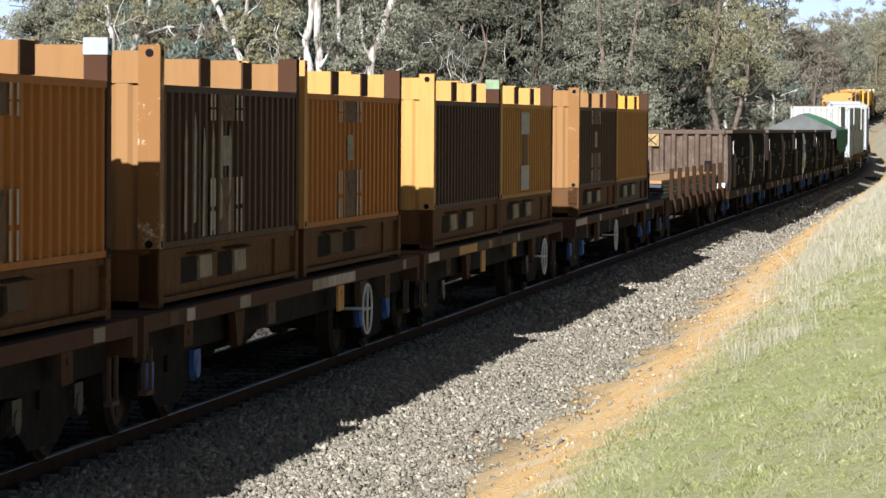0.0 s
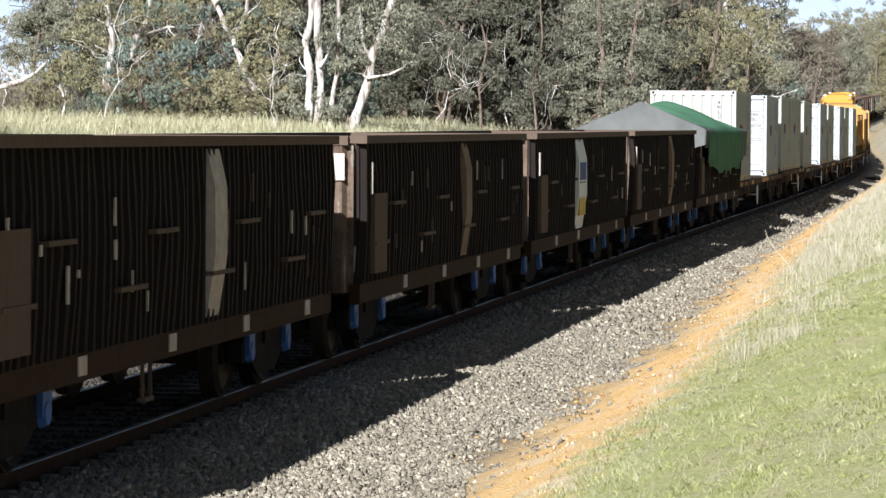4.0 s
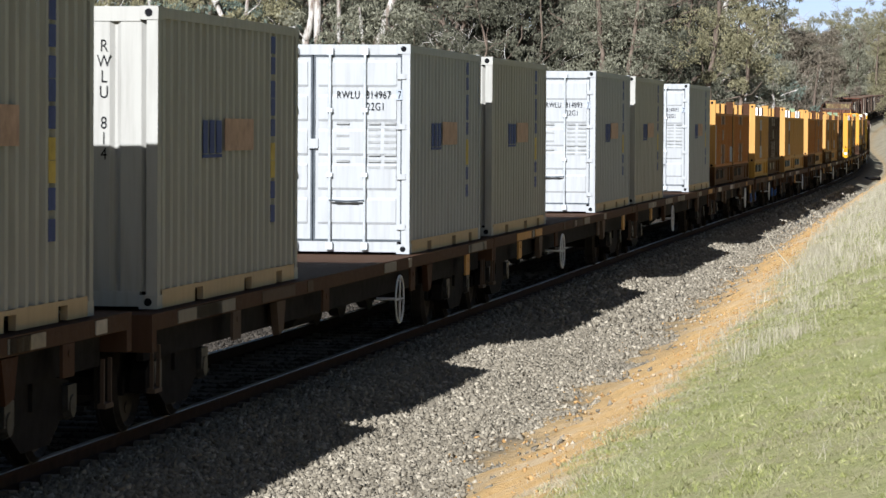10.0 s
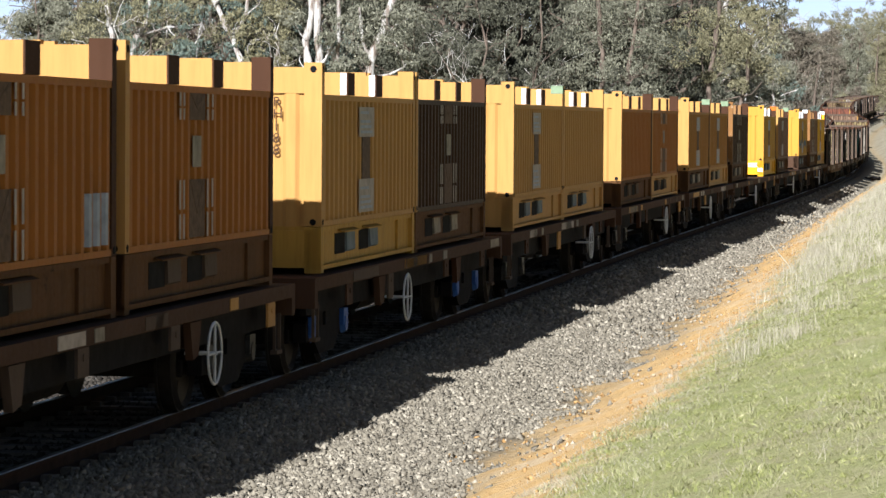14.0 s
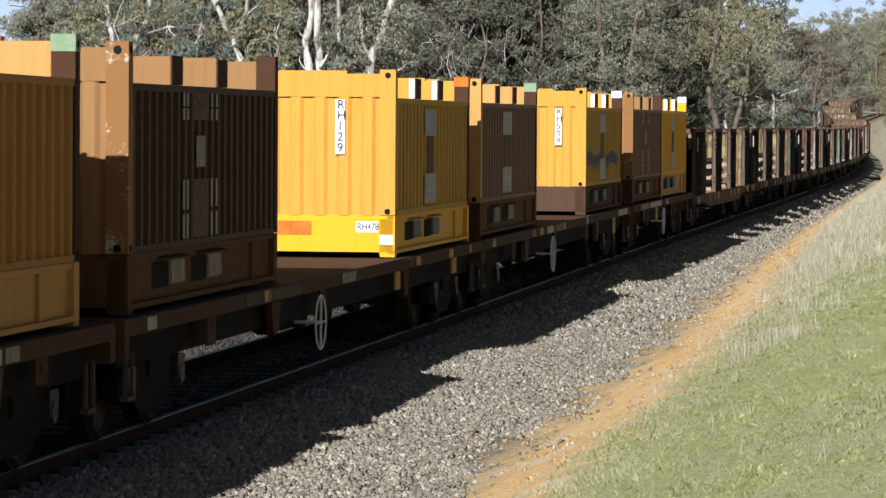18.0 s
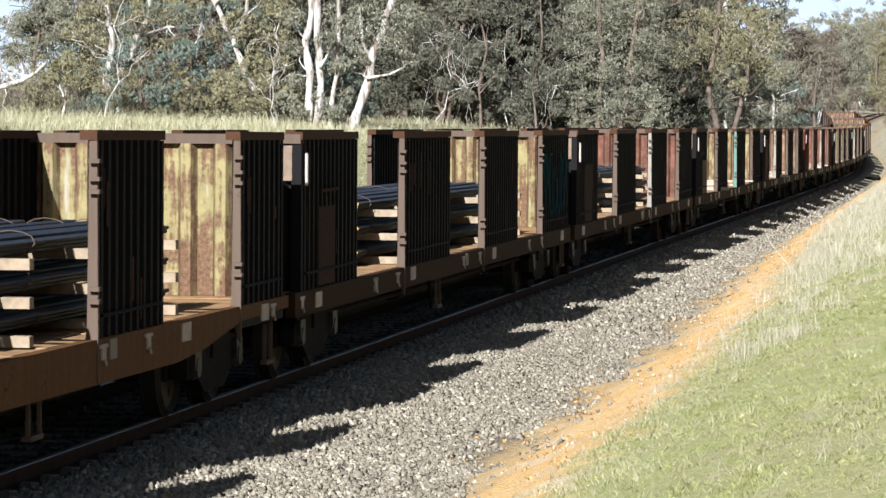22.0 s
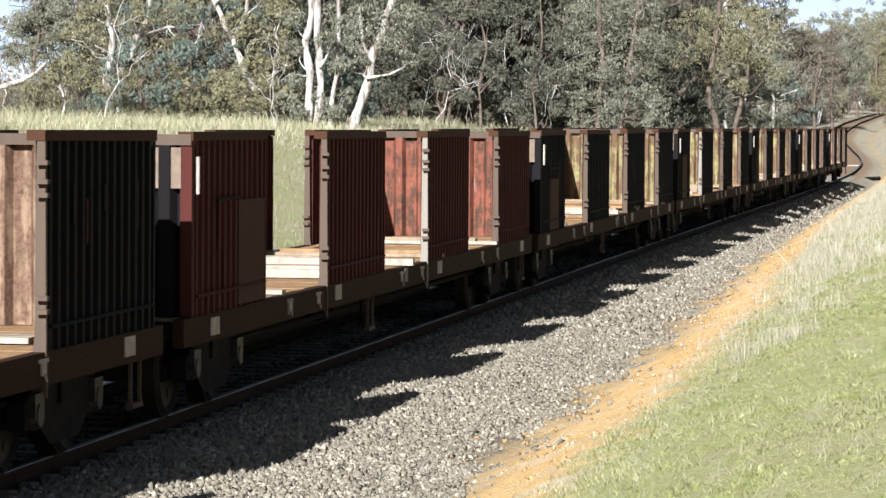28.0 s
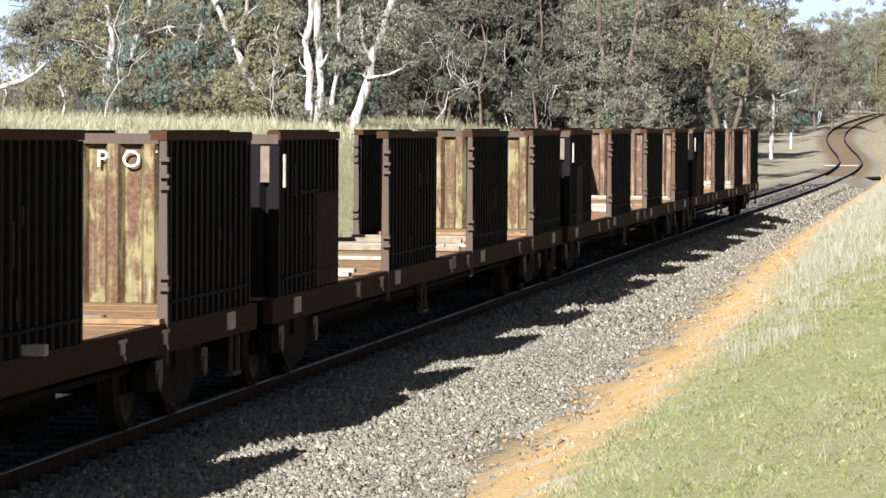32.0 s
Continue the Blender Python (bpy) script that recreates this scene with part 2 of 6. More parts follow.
def part(name, shape, material, parent, label="", at=None, key=None, smooth=False):
    """Links one mesh object under a thing or a part. key: alike parts share one mesh."""
    me = MADE.get(key) if key else None
    if me is None:
        me = shape().mesh(name, material, smooth) if callable(shape) else shape.mesh(name, material, smooth)
        if key:
            MADE[key] = me
    ob = new(name, me)
    ob.parent = parent
    if at is not None:
        ob.location = at
    return tagged(ob, label)


def thing(name, label, category, group=""):
    return tagged(new(name), label, category, group)


def setting(name, shape, material, label, category, kind="structure", smooth=False):
    return tagged(new(name, shape.mesh(name, material, smooth)), label, category, "", kind)


def writing(text, height, material, parent, at, facing, spacing=1.0, name="lettering", narrow=1.0):
    """Letters of the built-in font laid on a face. facing: turn in degrees about x, y, z."""
    cu = bpy.data.curves.new(name, "FONT")
    cu.body, cu.size, cu.extrude, cu.space_character, cu.space_line = text, height / 0.7, 0.002, spacing, 0.88
    cu.align_x = "CENTER" if "\n" in text else "LEFT"
    tmp = new(name, cu)
    bpy.context.view_layer.update()
    me = bpy.data.meshes.new_from_object(tmp.evaluated_get(bpy.context.evaluated_depsgraph_get()))
    bpy.data.objects.remove(tmp)
    me.materials.clear()
    me.materials.append(material)
    ob = new(name, me)
    ob.parent = parent
    ob.matrix_basis = pose(*at, *facing) @ Matrix.Diagonal((narrow, 1, 1, 1))
    return ob


# ---- the line of the track: centre x and rail height z at distance y ----
def smooth_table(knots, lo, hi, step, width, passes=3):
    ys = np.arange(lo, hi + step, step)
    vals = np.interp(ys, [k[0] for k in knots], [k[1] for k in knots])
    n = int(width / step)
    for _ in range(passes):
        vals = np.convolve(np.pad(vals, n, mode="edge"), np.ones(2 * n + 1) / (2 * n + 1), mode="valid")
    return ys, vals


LINE_X = smooth_table([(-600, 0), (30, 0), (50, 0.18), (75, 0.48), (100, 0.82), (125, 1.15), (160, 1.55), (200, 1.72), (226, 1.66), (244, 1.0), (264, -0.2), (284, -1.3), (298, -1.75), (316, -1.85), (350, -1.73), (400, -1.5), (450, -1.4), (520, 0.4), (600, 6), (700, 18), (800, 34)], -600, 800, 1.0, 5)
LINE_Z = smooth_table([(-600, -6.06), (0, -0.12), (30, 0.12), (50, 0.365), (75, 0.71), (100, 1.02), (125, 1.31), (160, 1.75), (200, 2.3), (226, 2.9), (244, 3.44), (264, 4.13), (284, 4.97), (298, 5.53), (316, 6.25), (350, 7.3), (400, 8.54), (450, 9.75), (520, 11.3), (640, 14), (800, 17)], -600, 800, 1.0, 5)


def line_at(y):
    return float(np.interp(y, *LINE_X)), float(np.interp(y, *LINE_Z))


# ---- ground: one sheet from behind the eye to the hills ----
RIGHT = ((0, -0.20), (0.8, -0.20), (0.95, -0.165), (1.4, -0.19), (2.0, -0.33), (2.7, -0.43), (3.4, -0.51), (3.7, -0.49), (4.0, -0.40), (4.4, -0.22), (4.8, -0.05), (5.3, 0.13), (6.4, 0.46), (8.2, 0.92), (14, 1.9), (30, 3.2), (80, 5), (200, 9), (900, 30))
LEFT = ((0, -0.21), (2.2, -0.21), (2.7, -0.34), (3.4, -0.50), (5.5, -0.35), (9, 1.0), (13, 2.25), (17, 2.65), (24, 2.75), (60, 3.0), (120, 4.2), (400, 9), (900, 30))
NARROW = ((-700, 0), (48, 0), (65, 0.45), (91, 0.95), (145, 1.65), (226, 1.9), (300, 0.6), (900, 0))


def across(x, y):
    """Distance from the line's centre, with the cutting's slow narrowing taken out (negative on the far side)."""
    d = x - np.interp(y, *LINE_X)
    return np.where(d > 1.6, d + np.interp(y, [k[0] for k in NARROW], [k[1] for k in NARROW]) * np.clip((d - 1.6) / 1.2, 0, 1), d)


def ground_h(x, y):
    x, y = np.asarray(x, float), np.asarray(y, float)
    d = across(x, y)
    right = np.interp(d, [p[0] for p in RIGHT], [p[1] for p in RIGHT])
    near = np.clip((250 - y) / 90, 0, 1)
    left = np.interp(-d, [p[0] for p in LEFT], [p[1] for p in LEFT])
    left = np.where(-d > 3.4, left * near - 0.5 * (1 - near), left)
    h = np.interp(y, *LINE_Z) + np.where(d >= 0, right, left)
    side = np.clip((np.abs(d) - 8) / 40, 0, 1)
    h += np.clip(y - 330, 0, 900) * 0.012 * side
    lump = 0.035 * np.sin(1.7 * x + 0.9 * y + 1.0) * np.sin(0.8 * x - 1.3 * y) + 0.06 * np.sin(0.45 * x + 0.21 * y + 2.0) * np.sin(0.17 * y + 0.3 * x)
    return h + lump * np.clip((np.abs(d) - 3.6) / 1.5, 0, 1)


def ground_z(x, y):
    return float(ground_h(x, y))


def ground():
    ds = [-900, -600, -400, -250, -160, -110, -80, -60, -45, -36, -30, -25, -20, -17, -14, -12, -10.5, -9, -7.8, -6.6, -5.5, -4.6, -3.9, -3.3, -2.9, -2.55, -2.2, -1.8, -1.35, -0.5,
          0.5, 0.78, 0.95, 1.35, 1.7, 2.0, 2.3, 2.6, 2.9, 3.2, 3.4, 3.6, 3.75, 3.9, 4.02, 4.14, 4.26, 4.4, 4.6, 4.85, 5.15, 5.5, 5.9, 6.4, 7.0, 7.6, 8.4, 9.4, 11, 14, 18, 24, 34, 50, 80, 130, 220, 400, 700]
    ys = list(np.arange(-620, -40, 40.0)) + list(np.arange(-40, 12, 4.0)) + list(np.arange(12, 60, 0.3)) + list(np.arange(60, 180, 1.0)) + list(np.arange(180, 520, 5.0)) + list(np.arange(520, 900, 20.0)) + [1000, 1300, 1700, 2300, 3000]
    Y, D = np.meshgrid(ys, ds, indexing="ij")
    X = np.interp(Y, *LINE_X) + D
    cut = np.clip(1 - np.abs(D - 4.0) / 1.1, 0, 1)
    X = X + cut * (0.22 * np.sin(0.55 * Y) * np.sin(0.31 * Y + 1.0) + 0.07 * np.sin(2.3 * Y + D * 3))
    Z = ground_h(X, Y) + cut * (0.05 * np.sin(3.1 * Y + 5 * D) * np.sin(1.9 * Y - 2 * D) + 0.03 * np.sin(7.3 * Y + 3 * D))
    s = Shape()
    s.v = [tuple(p) for p in np.stack([X, Y, Z], -1).reshape(-1, 3)]
    k = len(ds)
    s.f = [(i * k + j, i * k + j + 1, (i + 1) * k + j + 1, (i + 1) * k + j) for i in range(len(ys) - 1) for j in range(k - 1)]
    return s


def ground_material():
    m, t, p = nodes_of("ground_soil_and_grass")
    v = coords(t, 1.0, False)
    sep = t.nodes.new("ShaderNodeSeparateXYZ")
    t.links.new(v, sep.inputs[0])
    at = t.nodes.new("ShaderNodeAttribute")
    at.attribute_name = "across"
    wob = noise_of(t, v, 1.1, 5, 0.7)
    fine = noise_of(t, v, 14.0, 6, 0.75)
    big = noise_of(t, v, 0.7, 5)
    add = t.nodes.new("ShaderNodeMath")
    add.operation = "MULTIPLY_ADD"
    t.links.new(wob, add.inputs[0])
    add.inputs[1].default_value = 1.6
    t.links.new(at.outputs["Fac"], add.inputs[2])
    x = add.outputs[0]
    gravel = blend(t, ramp(t, fine, 0.3, 0.7), (0.06, 0.0552, 0.048), (0.168, 0.153, 0.132))
    clay = blend(t, ramp(t, fine, 0.3, 0.7), (0.384, 0.228, 0.078), (0.528, 0.36, 0.168))
    clay = blend(t, ramp(t, big, 0.50, 0.62, 0, 0.8), clay, (0.444, 0.342, 0.216))
    green = blend(t, ramp(t, fine, 0.3, 0.7), (0.155, 0.168, 0.052), (0.30, 0.298, 0.125))
    straw = blend(t, ramp(t, fine, 0.3, 0.7), (0.216, 0.186, 0.102), (0.348, 0.306, 0.186))
    grass = blend(t, ramp(t, big, 0.45, 0.65, 0.1, 0.8), green, straw)
    left = blend(t, ramp(t, big, 0.40, 0.60, 0.35, 1.0), green, straw)
    dirt = blend(t, ramp(t, big, 0.35, 0.65), (0.205, 0.175, 0.115), (0.305, 0.262, 0.185))
    gravel = blend(t, ramp(t, sep.outputs["Y"], 130, 200), gravel, dirt)
    clay = blend(t, ramp(t, sep.outputs["Y"], 190, 235), clay, dirt)
    soil = blend(t, ramp(t, fine, 0.3, 0.7), (0.17, 0.125, 0.07), (0.36, 0.27, 0.15))
    clay = blend(t, ramp(t, x, 4.3, 5.1), soil, clay)
    c = blend(t, ramp(t, x, 3.9, 4.4), gravel, clay)
    c = blend(t, ramp(t, x, 5.75, 6.35), c, grass)
    left = blend(t, ramp(t, sep.outputs["Y"], 165, 215), left, dirt)
    c = blend(t, ramp(t, x, -2.4, -3.4), c, left)
    near = t.nodes.new("ShaderNodeMath")
    near.operation = "ABSOLUTE"
    t.links.new(at.outputs["Fac"], near.inputs[0])
    bed = t.nodes.new("ShaderNodeMath")
    bed.operation = "MULTIPLY"
    t.links.new(ramp(t, near.outputs[0], 1.9, 1.2), bed.inputs[0])
    t.links.new(ramp(t, sep.outputs["Y"], 160, 190), bed.inputs[1])
    # dark strip between the rails: the train's shade put into the ground colour
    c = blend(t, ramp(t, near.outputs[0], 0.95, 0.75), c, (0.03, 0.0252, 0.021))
    c = blend(t, bed.outputs[0], c, blend(t, ramp(t, fine, 0.3, 0.7), (0.132, 0.09, 0.054), (0.216, 0.15, 0.093)))
    t.links.new(c, p.inputs["Base Color"])
    p.inputs["Roughness"].default_value = 0.95
    bump(t, p, fine, 0.6, 0.05)
    return m


gr = setting("ground", ground(), ground_material(), "gravel, orange clay cutting and grassy banks beside the railway", "ground", smooth=True)
co = np.zeros(len(gr.data.vertices) * 3)
gr.data.vertices.foreach_get("co", co)
co = co.reshape(-1, 3)
gr.data.attributes.new("across", "FLOAT", "POINT").data.foreach_set("value", across(co[:, 0], co[:, 1]).astype(np.float32))


def island_paint(name, a, b, rough=0.9, spread=0.5, third=None, mottle=0.0):
    """Every loose piece takes its own tone between two colours."""
    m, t, p = nodes_of(name)
    g = t.nodes.new("ShaderNodeNewGeometry")
    n = noise_of(t, coords(t, 1.0, False), 0.6, 4)
    c = blend(t, g.outputs["Random Per Island"], a, b)
    if third:
        c = blend(t, ramp(t, g.outputs["Random Per Island"], 0.84, 0.88), c, third)
    c = blend(t, ramp(t, n, 0.35, 0.65, 0, spread), c, tuple(x * 0.62 for x in a))
    if mottle:
        tuft = noise_of(t, coords(t, 1.0, False), 11.0, 4, 0.7)
        c = blend(t, ramp(t, tuft, 0.40, 0.62, 0, mottle), c, tuple(x * 0.6 for x in a))
        c = blend(t, ramp(t, tuft, 0.46, 0.36, 0, mottle), c, tuple(min(1, x * 1.12) for x in b))
    t.links.new(c, p.inputs["Base Color"])
    p.inputs["Roughness"].default_value = rough
    return m


def array_mesh(name, v, faces, material):
    """v: all corner points; faces: index rows of one length."""
    me = bpy.data.meshes.new(name)
    n, k = faces.shape
    me.vertices.add(len(v))
    me.vertices.foreach_set("co", v.astype(np.float32).ravel())
    me.loops.add(n * k)
    me.loops.foreach_set("vertex_index", faces.astype(np.int32).ravel())
    me.polygons.add(n)
    me.polygons.foreach_set("loop_start", np.arange(0, n * k, k, dtype=np.int32))
    me.update(calc_edges=True)
    me.materials.append(material)
    return me


# ---- ballast: broken stone heaped along the line ----
def ballast(seed, n, y0, y1, size, d0=-1.9, d1=4.3, edge=3.72):
    g = np.random.default_rng(seed)
    y = y0 + (y1 - y0) * g.random(n)
    d = d0 + (d1 - d0) * g.random(n)
    keep = (g.random(n) < np.clip((edge + 0.25 * np.sin(0.9 * y) + 0.15 * np.sin(2.7 * y + 1) - d) / 0.6, 0.012, 1)) & ((np.abs(d) > 1.3) | (np.abs(np.abs(d) - 0.7525) > 0.12))
    y, d = y[keep], d[keep]
    n = len(y)
    x = d + np.interp(y, *LINE_X) - np.where(d > 1.6, np.interp(y, [k[0] for k in NARROW], [k[1] for k in NARROW]) * np.clip((d - 1.6) / 1.2, 0, 1) * 0.75, 0)
    z = ground_h(x, y) + (g.random(n) - 0.35) * size * 0.6
    base = np.array([(-1, 0, 0), (0, -1, 0), (1, 0, 0), (0, 1, 0), (0, 0, 1), (0, 0, -1)], float) * np.array([0.72, 0.52, 0.42])
    s = size * (0.55 + 0.75 * g.random(n) ** 1.5)
    pts = base[None] * (1 + 1.1 * (g.random((n, 6, 3)) - 0.5)) + 0.22 * (g.random((n, 6, 3)) - 0.5)
    q = g.normal(0, 1, (n, 4))
    q /= np.linalg.norm(q, axis=1)[:, None]
    w, a, b, c = q.T
    R = np.stack([1 - 2 * (b * b + c * c), 2 * (a * b - c * w), 2 * (a * c + b * w), 2 * (a * b + c * w), 1 - 2 * (a * a + c * c), 2 * (b * c - a * w), 2 * (a * c - b * w), 2 * (b * c + a * w), 1 - 2 * (a * a + b * b)], -1).reshape(n, 3, 3)
    pts = np.einsum("nij,nkj->nki", R, pts) * s[:, None, None] + np.stack([x, y, z], -1)[:, None]
    f = np.array([(0, 1, 4), (1, 2, 4), (2, 3, 4), (3, 0, 4), (1, 0, 5), (2, 1, 5), (3, 2, 5), (0, 3, 5)])
    return pts.reshape(-1, 3), (np.arange(n)[:, None, None] * 6 + f[None]).reshape(-1, 3)


STONE = island_paint("ballast_stone", (0.135, 0.115, 0.085), (0.245, 0.212, 0.158), 0.95, 0.25, (0.32, 0.278, 0.21))
# near-black stones hold the shade beneath the train
STONE_SHADE = island_paint("shaded_ballast", (0.021, 0.018, 0.015), (0.06, 0.051, 0.0408), 0.95, 0.2)
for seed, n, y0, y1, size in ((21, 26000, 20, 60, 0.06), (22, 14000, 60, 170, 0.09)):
    tagged(new("ballast", array_mesh("ballast", *ballast(seed, n, y0, y1, size, -1.9, 0.72), STONE_SHADE)), "ballast between the rails, darkened for the shade under the train", "ballast", "", "stuff")
for seed, n, y0, y1, size in ((1, 80000, 23, 50, 0.058), (2, 30000, 50, 100, 0.075), (3, 8000, 100, 170, 0.11)):
    tagged(new("ballast", array_mesh("ballast", *ballast(seed, n, y0, y1, size, 0.85), STONE)), "pale grey crushed stone ballast along the track", "ballast", "", "stuff")


# ---- rails and sleepers ----
track = tagged(new("railway_track"), "single track of rusty rails on concrete sleepers", "track", "", "structure")


def swept(name, outline, offset, material, y0=-420, y1=700):
    s = Shape()
    ys = list(np.arange(y0, 20, 20.0)) + list(np.arange(20, 190, 5.0)) + list(np.arange(190, y1, 3.0))
    k = len(outline)
    for y in ys:
        cx, cz = line_at(y)
        for a, b in outline:
            s.v.append((cx + offset + a, y, cz + b))
    s.f = [(i * k + j, i * k + (j + 1) % k, (i + 1) * k + (j + 1) % k, (i + 1) * k + j) for i in range(len(ys) - 1) for j in range(k)]
    return part(name, s, material, track)


for side in (-0.7525, 0.7525):
    swept("rail", [(-0.065, -0.16), (0.065, -0.16), (0.065, -0.145), (0.012, -0.12), (0.012, -0.045), (0.035, -0.035), (0.035, -0.006), (-0.035, -0.006), (-0.035, -0.035), (-0.012, -0.045), (-0.012, -0.12), (-0.065, -0.145)], side, M["rail"])
    swept("rail_head", [(-0.034, -0.007), (0.034, -0.007), (0.030, 0.0), (-0.030, 0.0)], side, M["rail_top"])


def sleeper_shape():
    s = Shape().prism([(-1.25, -0.36), (1.25, -0.36), (1.25, -0.19), (1.15, -0.165), (-1.15, -0.165), (-1.25, -0.19)], "y", -0.12, 0.12)
    for x in (-0.87, -0.64, 0.64, 0.87):
        s.box(x - 0.05, x + 0.05, -0.05, 0.05, -0.166, -0.12)
    return s


for i in range(290):
    y = 18 + i * 0.61
    cx, cz = line_at(y)
    part("sleeper", sleeper_shape, M["sleeper"], track, at=(cx, y, cz), key="sleeper")


for i in range(110):
    y = 18 + i * 0.61
    cx, cz = line_at(y)
    part("rail_clip", lambda: Shape().box(0.83, 0.90, -0.06, 0.06, -0.150, -0.105).rod((0.90, -0.05, -0.115), (0.94, 0.05, -0.12), 0.018, n=6), M["sleeper"], track, at=(cx, y, cz), key="rail_clip")


for y, a, b in ((226, -1.7, 0.9), (161, -1.9, 0.5), (164, 0.9, 1.9)):
    cx, cz = line_at(y)
    part("crossing_strip", Shape().prism([(a, y - 1.0), (b - 0.3, y - 1.3), (b, y + 0.4), (a + 0.4, y + 1.1)], "z", -0.22, -0.17), M["pale_dirt"], track, "pale dirt strip worn across the rails", at=(cx, 0, cz))


# ---- grass ----
def blades(seed, n, y0, y1, d0, d1, high, wide, lean=0.45, clump=0.0, edge=0.4):
    g = np.random.default_rng(seed)
    y = y0 + (y1 - y0) * g.random(n) ** 1.15
    d = d0 + (d1 - d0) * g.random(n)
    if clump:
        k = max(2, n // 60)
        c = g.integers(0, k, n)
        cy, cd = y0 + (y1 - y0) * g.random(k) ** 1.2, d0 + (d1 - d0) * g.random(k)
        y, d = cy[c] + g.normal(0, clump * 0.6, n), cd[c] + g.normal(0, clump * 0.4, n)
    x = d + np.interp(y, *LINE_X) - (np.interp(y, [k[0] for k in NARROW], [k[1] for k in NARROW]) if d0 > 0 else 0)
    keep = g.random(n) < np.clip((np.abs(d) - min(abs(d0), abs(d1))) / edge + 0.04, 0, 1)
    x, y = x[keep], y[keep]
    n = len(x)
    z = ground_h(x, y) - 0.02
    bush = g.random((64, 64)) ** 1.6
    h = high * (0.45 + 0.8 * g.random(n)) * (0.45 + 1.1 * bush[(np.floor(x * 8.3 + 0.7 * np.sin(y * 5)) % 64).astype(int), (np.floor(y * 7.1 + 0.7 * np.sin(x * 6)) % 64).astype(int)])
    a = g.random(n) * 6.283
    w = wide * (0.6 + 0.8 * g.random(n)) * (1 + y / 120)
    tilt = lean * h * g.normal(0, 1, (2, n))
    b = np.stack([x, y, z], -1)
    side = np.stack([np.cos(a) * w, np.sin(a) * w, np.zeros(n)], -1)
    midp = b + np.stack([tilt[0] * 0.35, tilt[1] * 0.35, h * 0.6], -1)
    tip = b + np.stack([tilt[0], tilt[1], h * (1 - 0.15 * np.abs(g.normal(0, 1, n)))], -1)
    v = np.stack([b - side, b + side, midp + side * 0.7, midp - side * 0.7, tip], 1).reshape(-1, 3)
    o = np.arange(n)[:, None] * 5
    f = np.concatenate([o + np.array([[0, 1, 2]]), o + np.array([[0, 2, 3]]), o + np.array([[3, 2, 4]])])
    return v, f


GREEN = island_paint("green_grass", (0.185, 0.20, 0.058), (0.32, 0.315, 0.122), 0.85, 0.45, (0.336, 0.294, 0.174), 0.8)
MIXED = island_paint("pasture_grass", (0.192, 0.198, 0.078), (0.372, 0.342, 0.192), 0.85, 0.35, None, 0.8)
PALE = island_paint("bank_grass", (0.15, 0.15, 0.081), (0.3, 0.279, 0.189), 0.85, 0.4)
DRY = island_paint("dry_grass", (0.216, 0.189, 0.126), (0.372, 0.336, 0.252), 0.9, 0.2)
BANK = island_paint("bank_straw", (0.204, 0.192, 0.108), (0.36, 0.33, 0.216), 0.9, 0.3)
for name, mat, label, args in (
        ("grass", GREEN, "short bright green grass on the bank", (11, 190000, 13, 44, 4.9, 7.8, 0.036, 0.0026, 1.0)),
        ("grass", GREEN, "short bright green grass on the bank", (12, 34000, 40, 120, 5.0, 8.0, 0.05, 0.005, 1.0)),
        ("grass", MIXED, "mixed green and straw pasture grass", (13, 90000, 13, 90, 4.85, 7.8, 0.044, 0.0024, 1.0)),
        ("grass", MIXED, "mixed green and straw pasture grass", (18, 14000, 14, 60, 4.8, 8.2, 0.075, 0.003, 0.7, 0.10)),
        ("dry_grass", DRY, "tall dry straw-coloured grass along the cutting edge", (14, 7500, 36, 130, 4.7, 6.8, 0.24, 0.0017, 0.35, 0.3)),
        ("dry_grass", DRY, "tall dry straw-coloured grass along the cutting edge", (15, 17000, 52, 150, 5.0, 7.2, 0.26, 0.0022, 0.4)),
        ("dry_grass", DRY, "short dry grass fringe above the clay", (19, 24000, 15, 70, 4.65, 5.9, 0.06, 0.0022, 1.0)),
        ("dry_grass", DRY, "thin dry stalks among the green grass", (20, 5200, 14, 60, 5.0, 7.9, 0.15, 0.0011, 1.1)),
        ("dry_grass", PALE, "tall pale grass on the bank behind the track", (16, 30000, 45, 150, -15, -6, 0.17, 0.0042, 0.7)),
        ("dry_grass", BANK, "tall pale grass on the bank behind the track", (17, 46000, 50, 160, -30, -12, 0.38, 0.0045, 0.5))):
    tagged(new(name, array_mesh(name, *blades(*args), mat)), label, "grass", "", "stuff")


# clods and pale stones in the clay cutting
CLOD = island_paint("clay_clod", (0.264, 0.15, 0.054), (0.396, 0.258, 0.114), 0.95, 0.2, (0.36, 0.3, 0.216))
tagged(new("clay_clods", array_mesh("clay_clods", *ballast(9, 3200, 20, 120, 0.04, 3.1, 5.0, 9.0), CLOD)), "crumbled orange clay clods and pale stones on the cutting", "clay", "", "stuff")


# dark twigs and bark shed along the foot of the cutting
LITTER = island_paint("bark_litter", (0.06, 0.042, 0.026), (0.20, 0.145, 0.09), 0.95, 0.3)
v, f = blades(31, 2600, 26, 62, 2.9, 4.3, 0.02, 0.006, 5.0, 0.35, 0.1)
tagged(new("bark_litter", array_mesh("bark_litter", v, f, LITTER)), "dark twigs and bark litter at the foot of the clay cutting", "litter", "", "stuff")


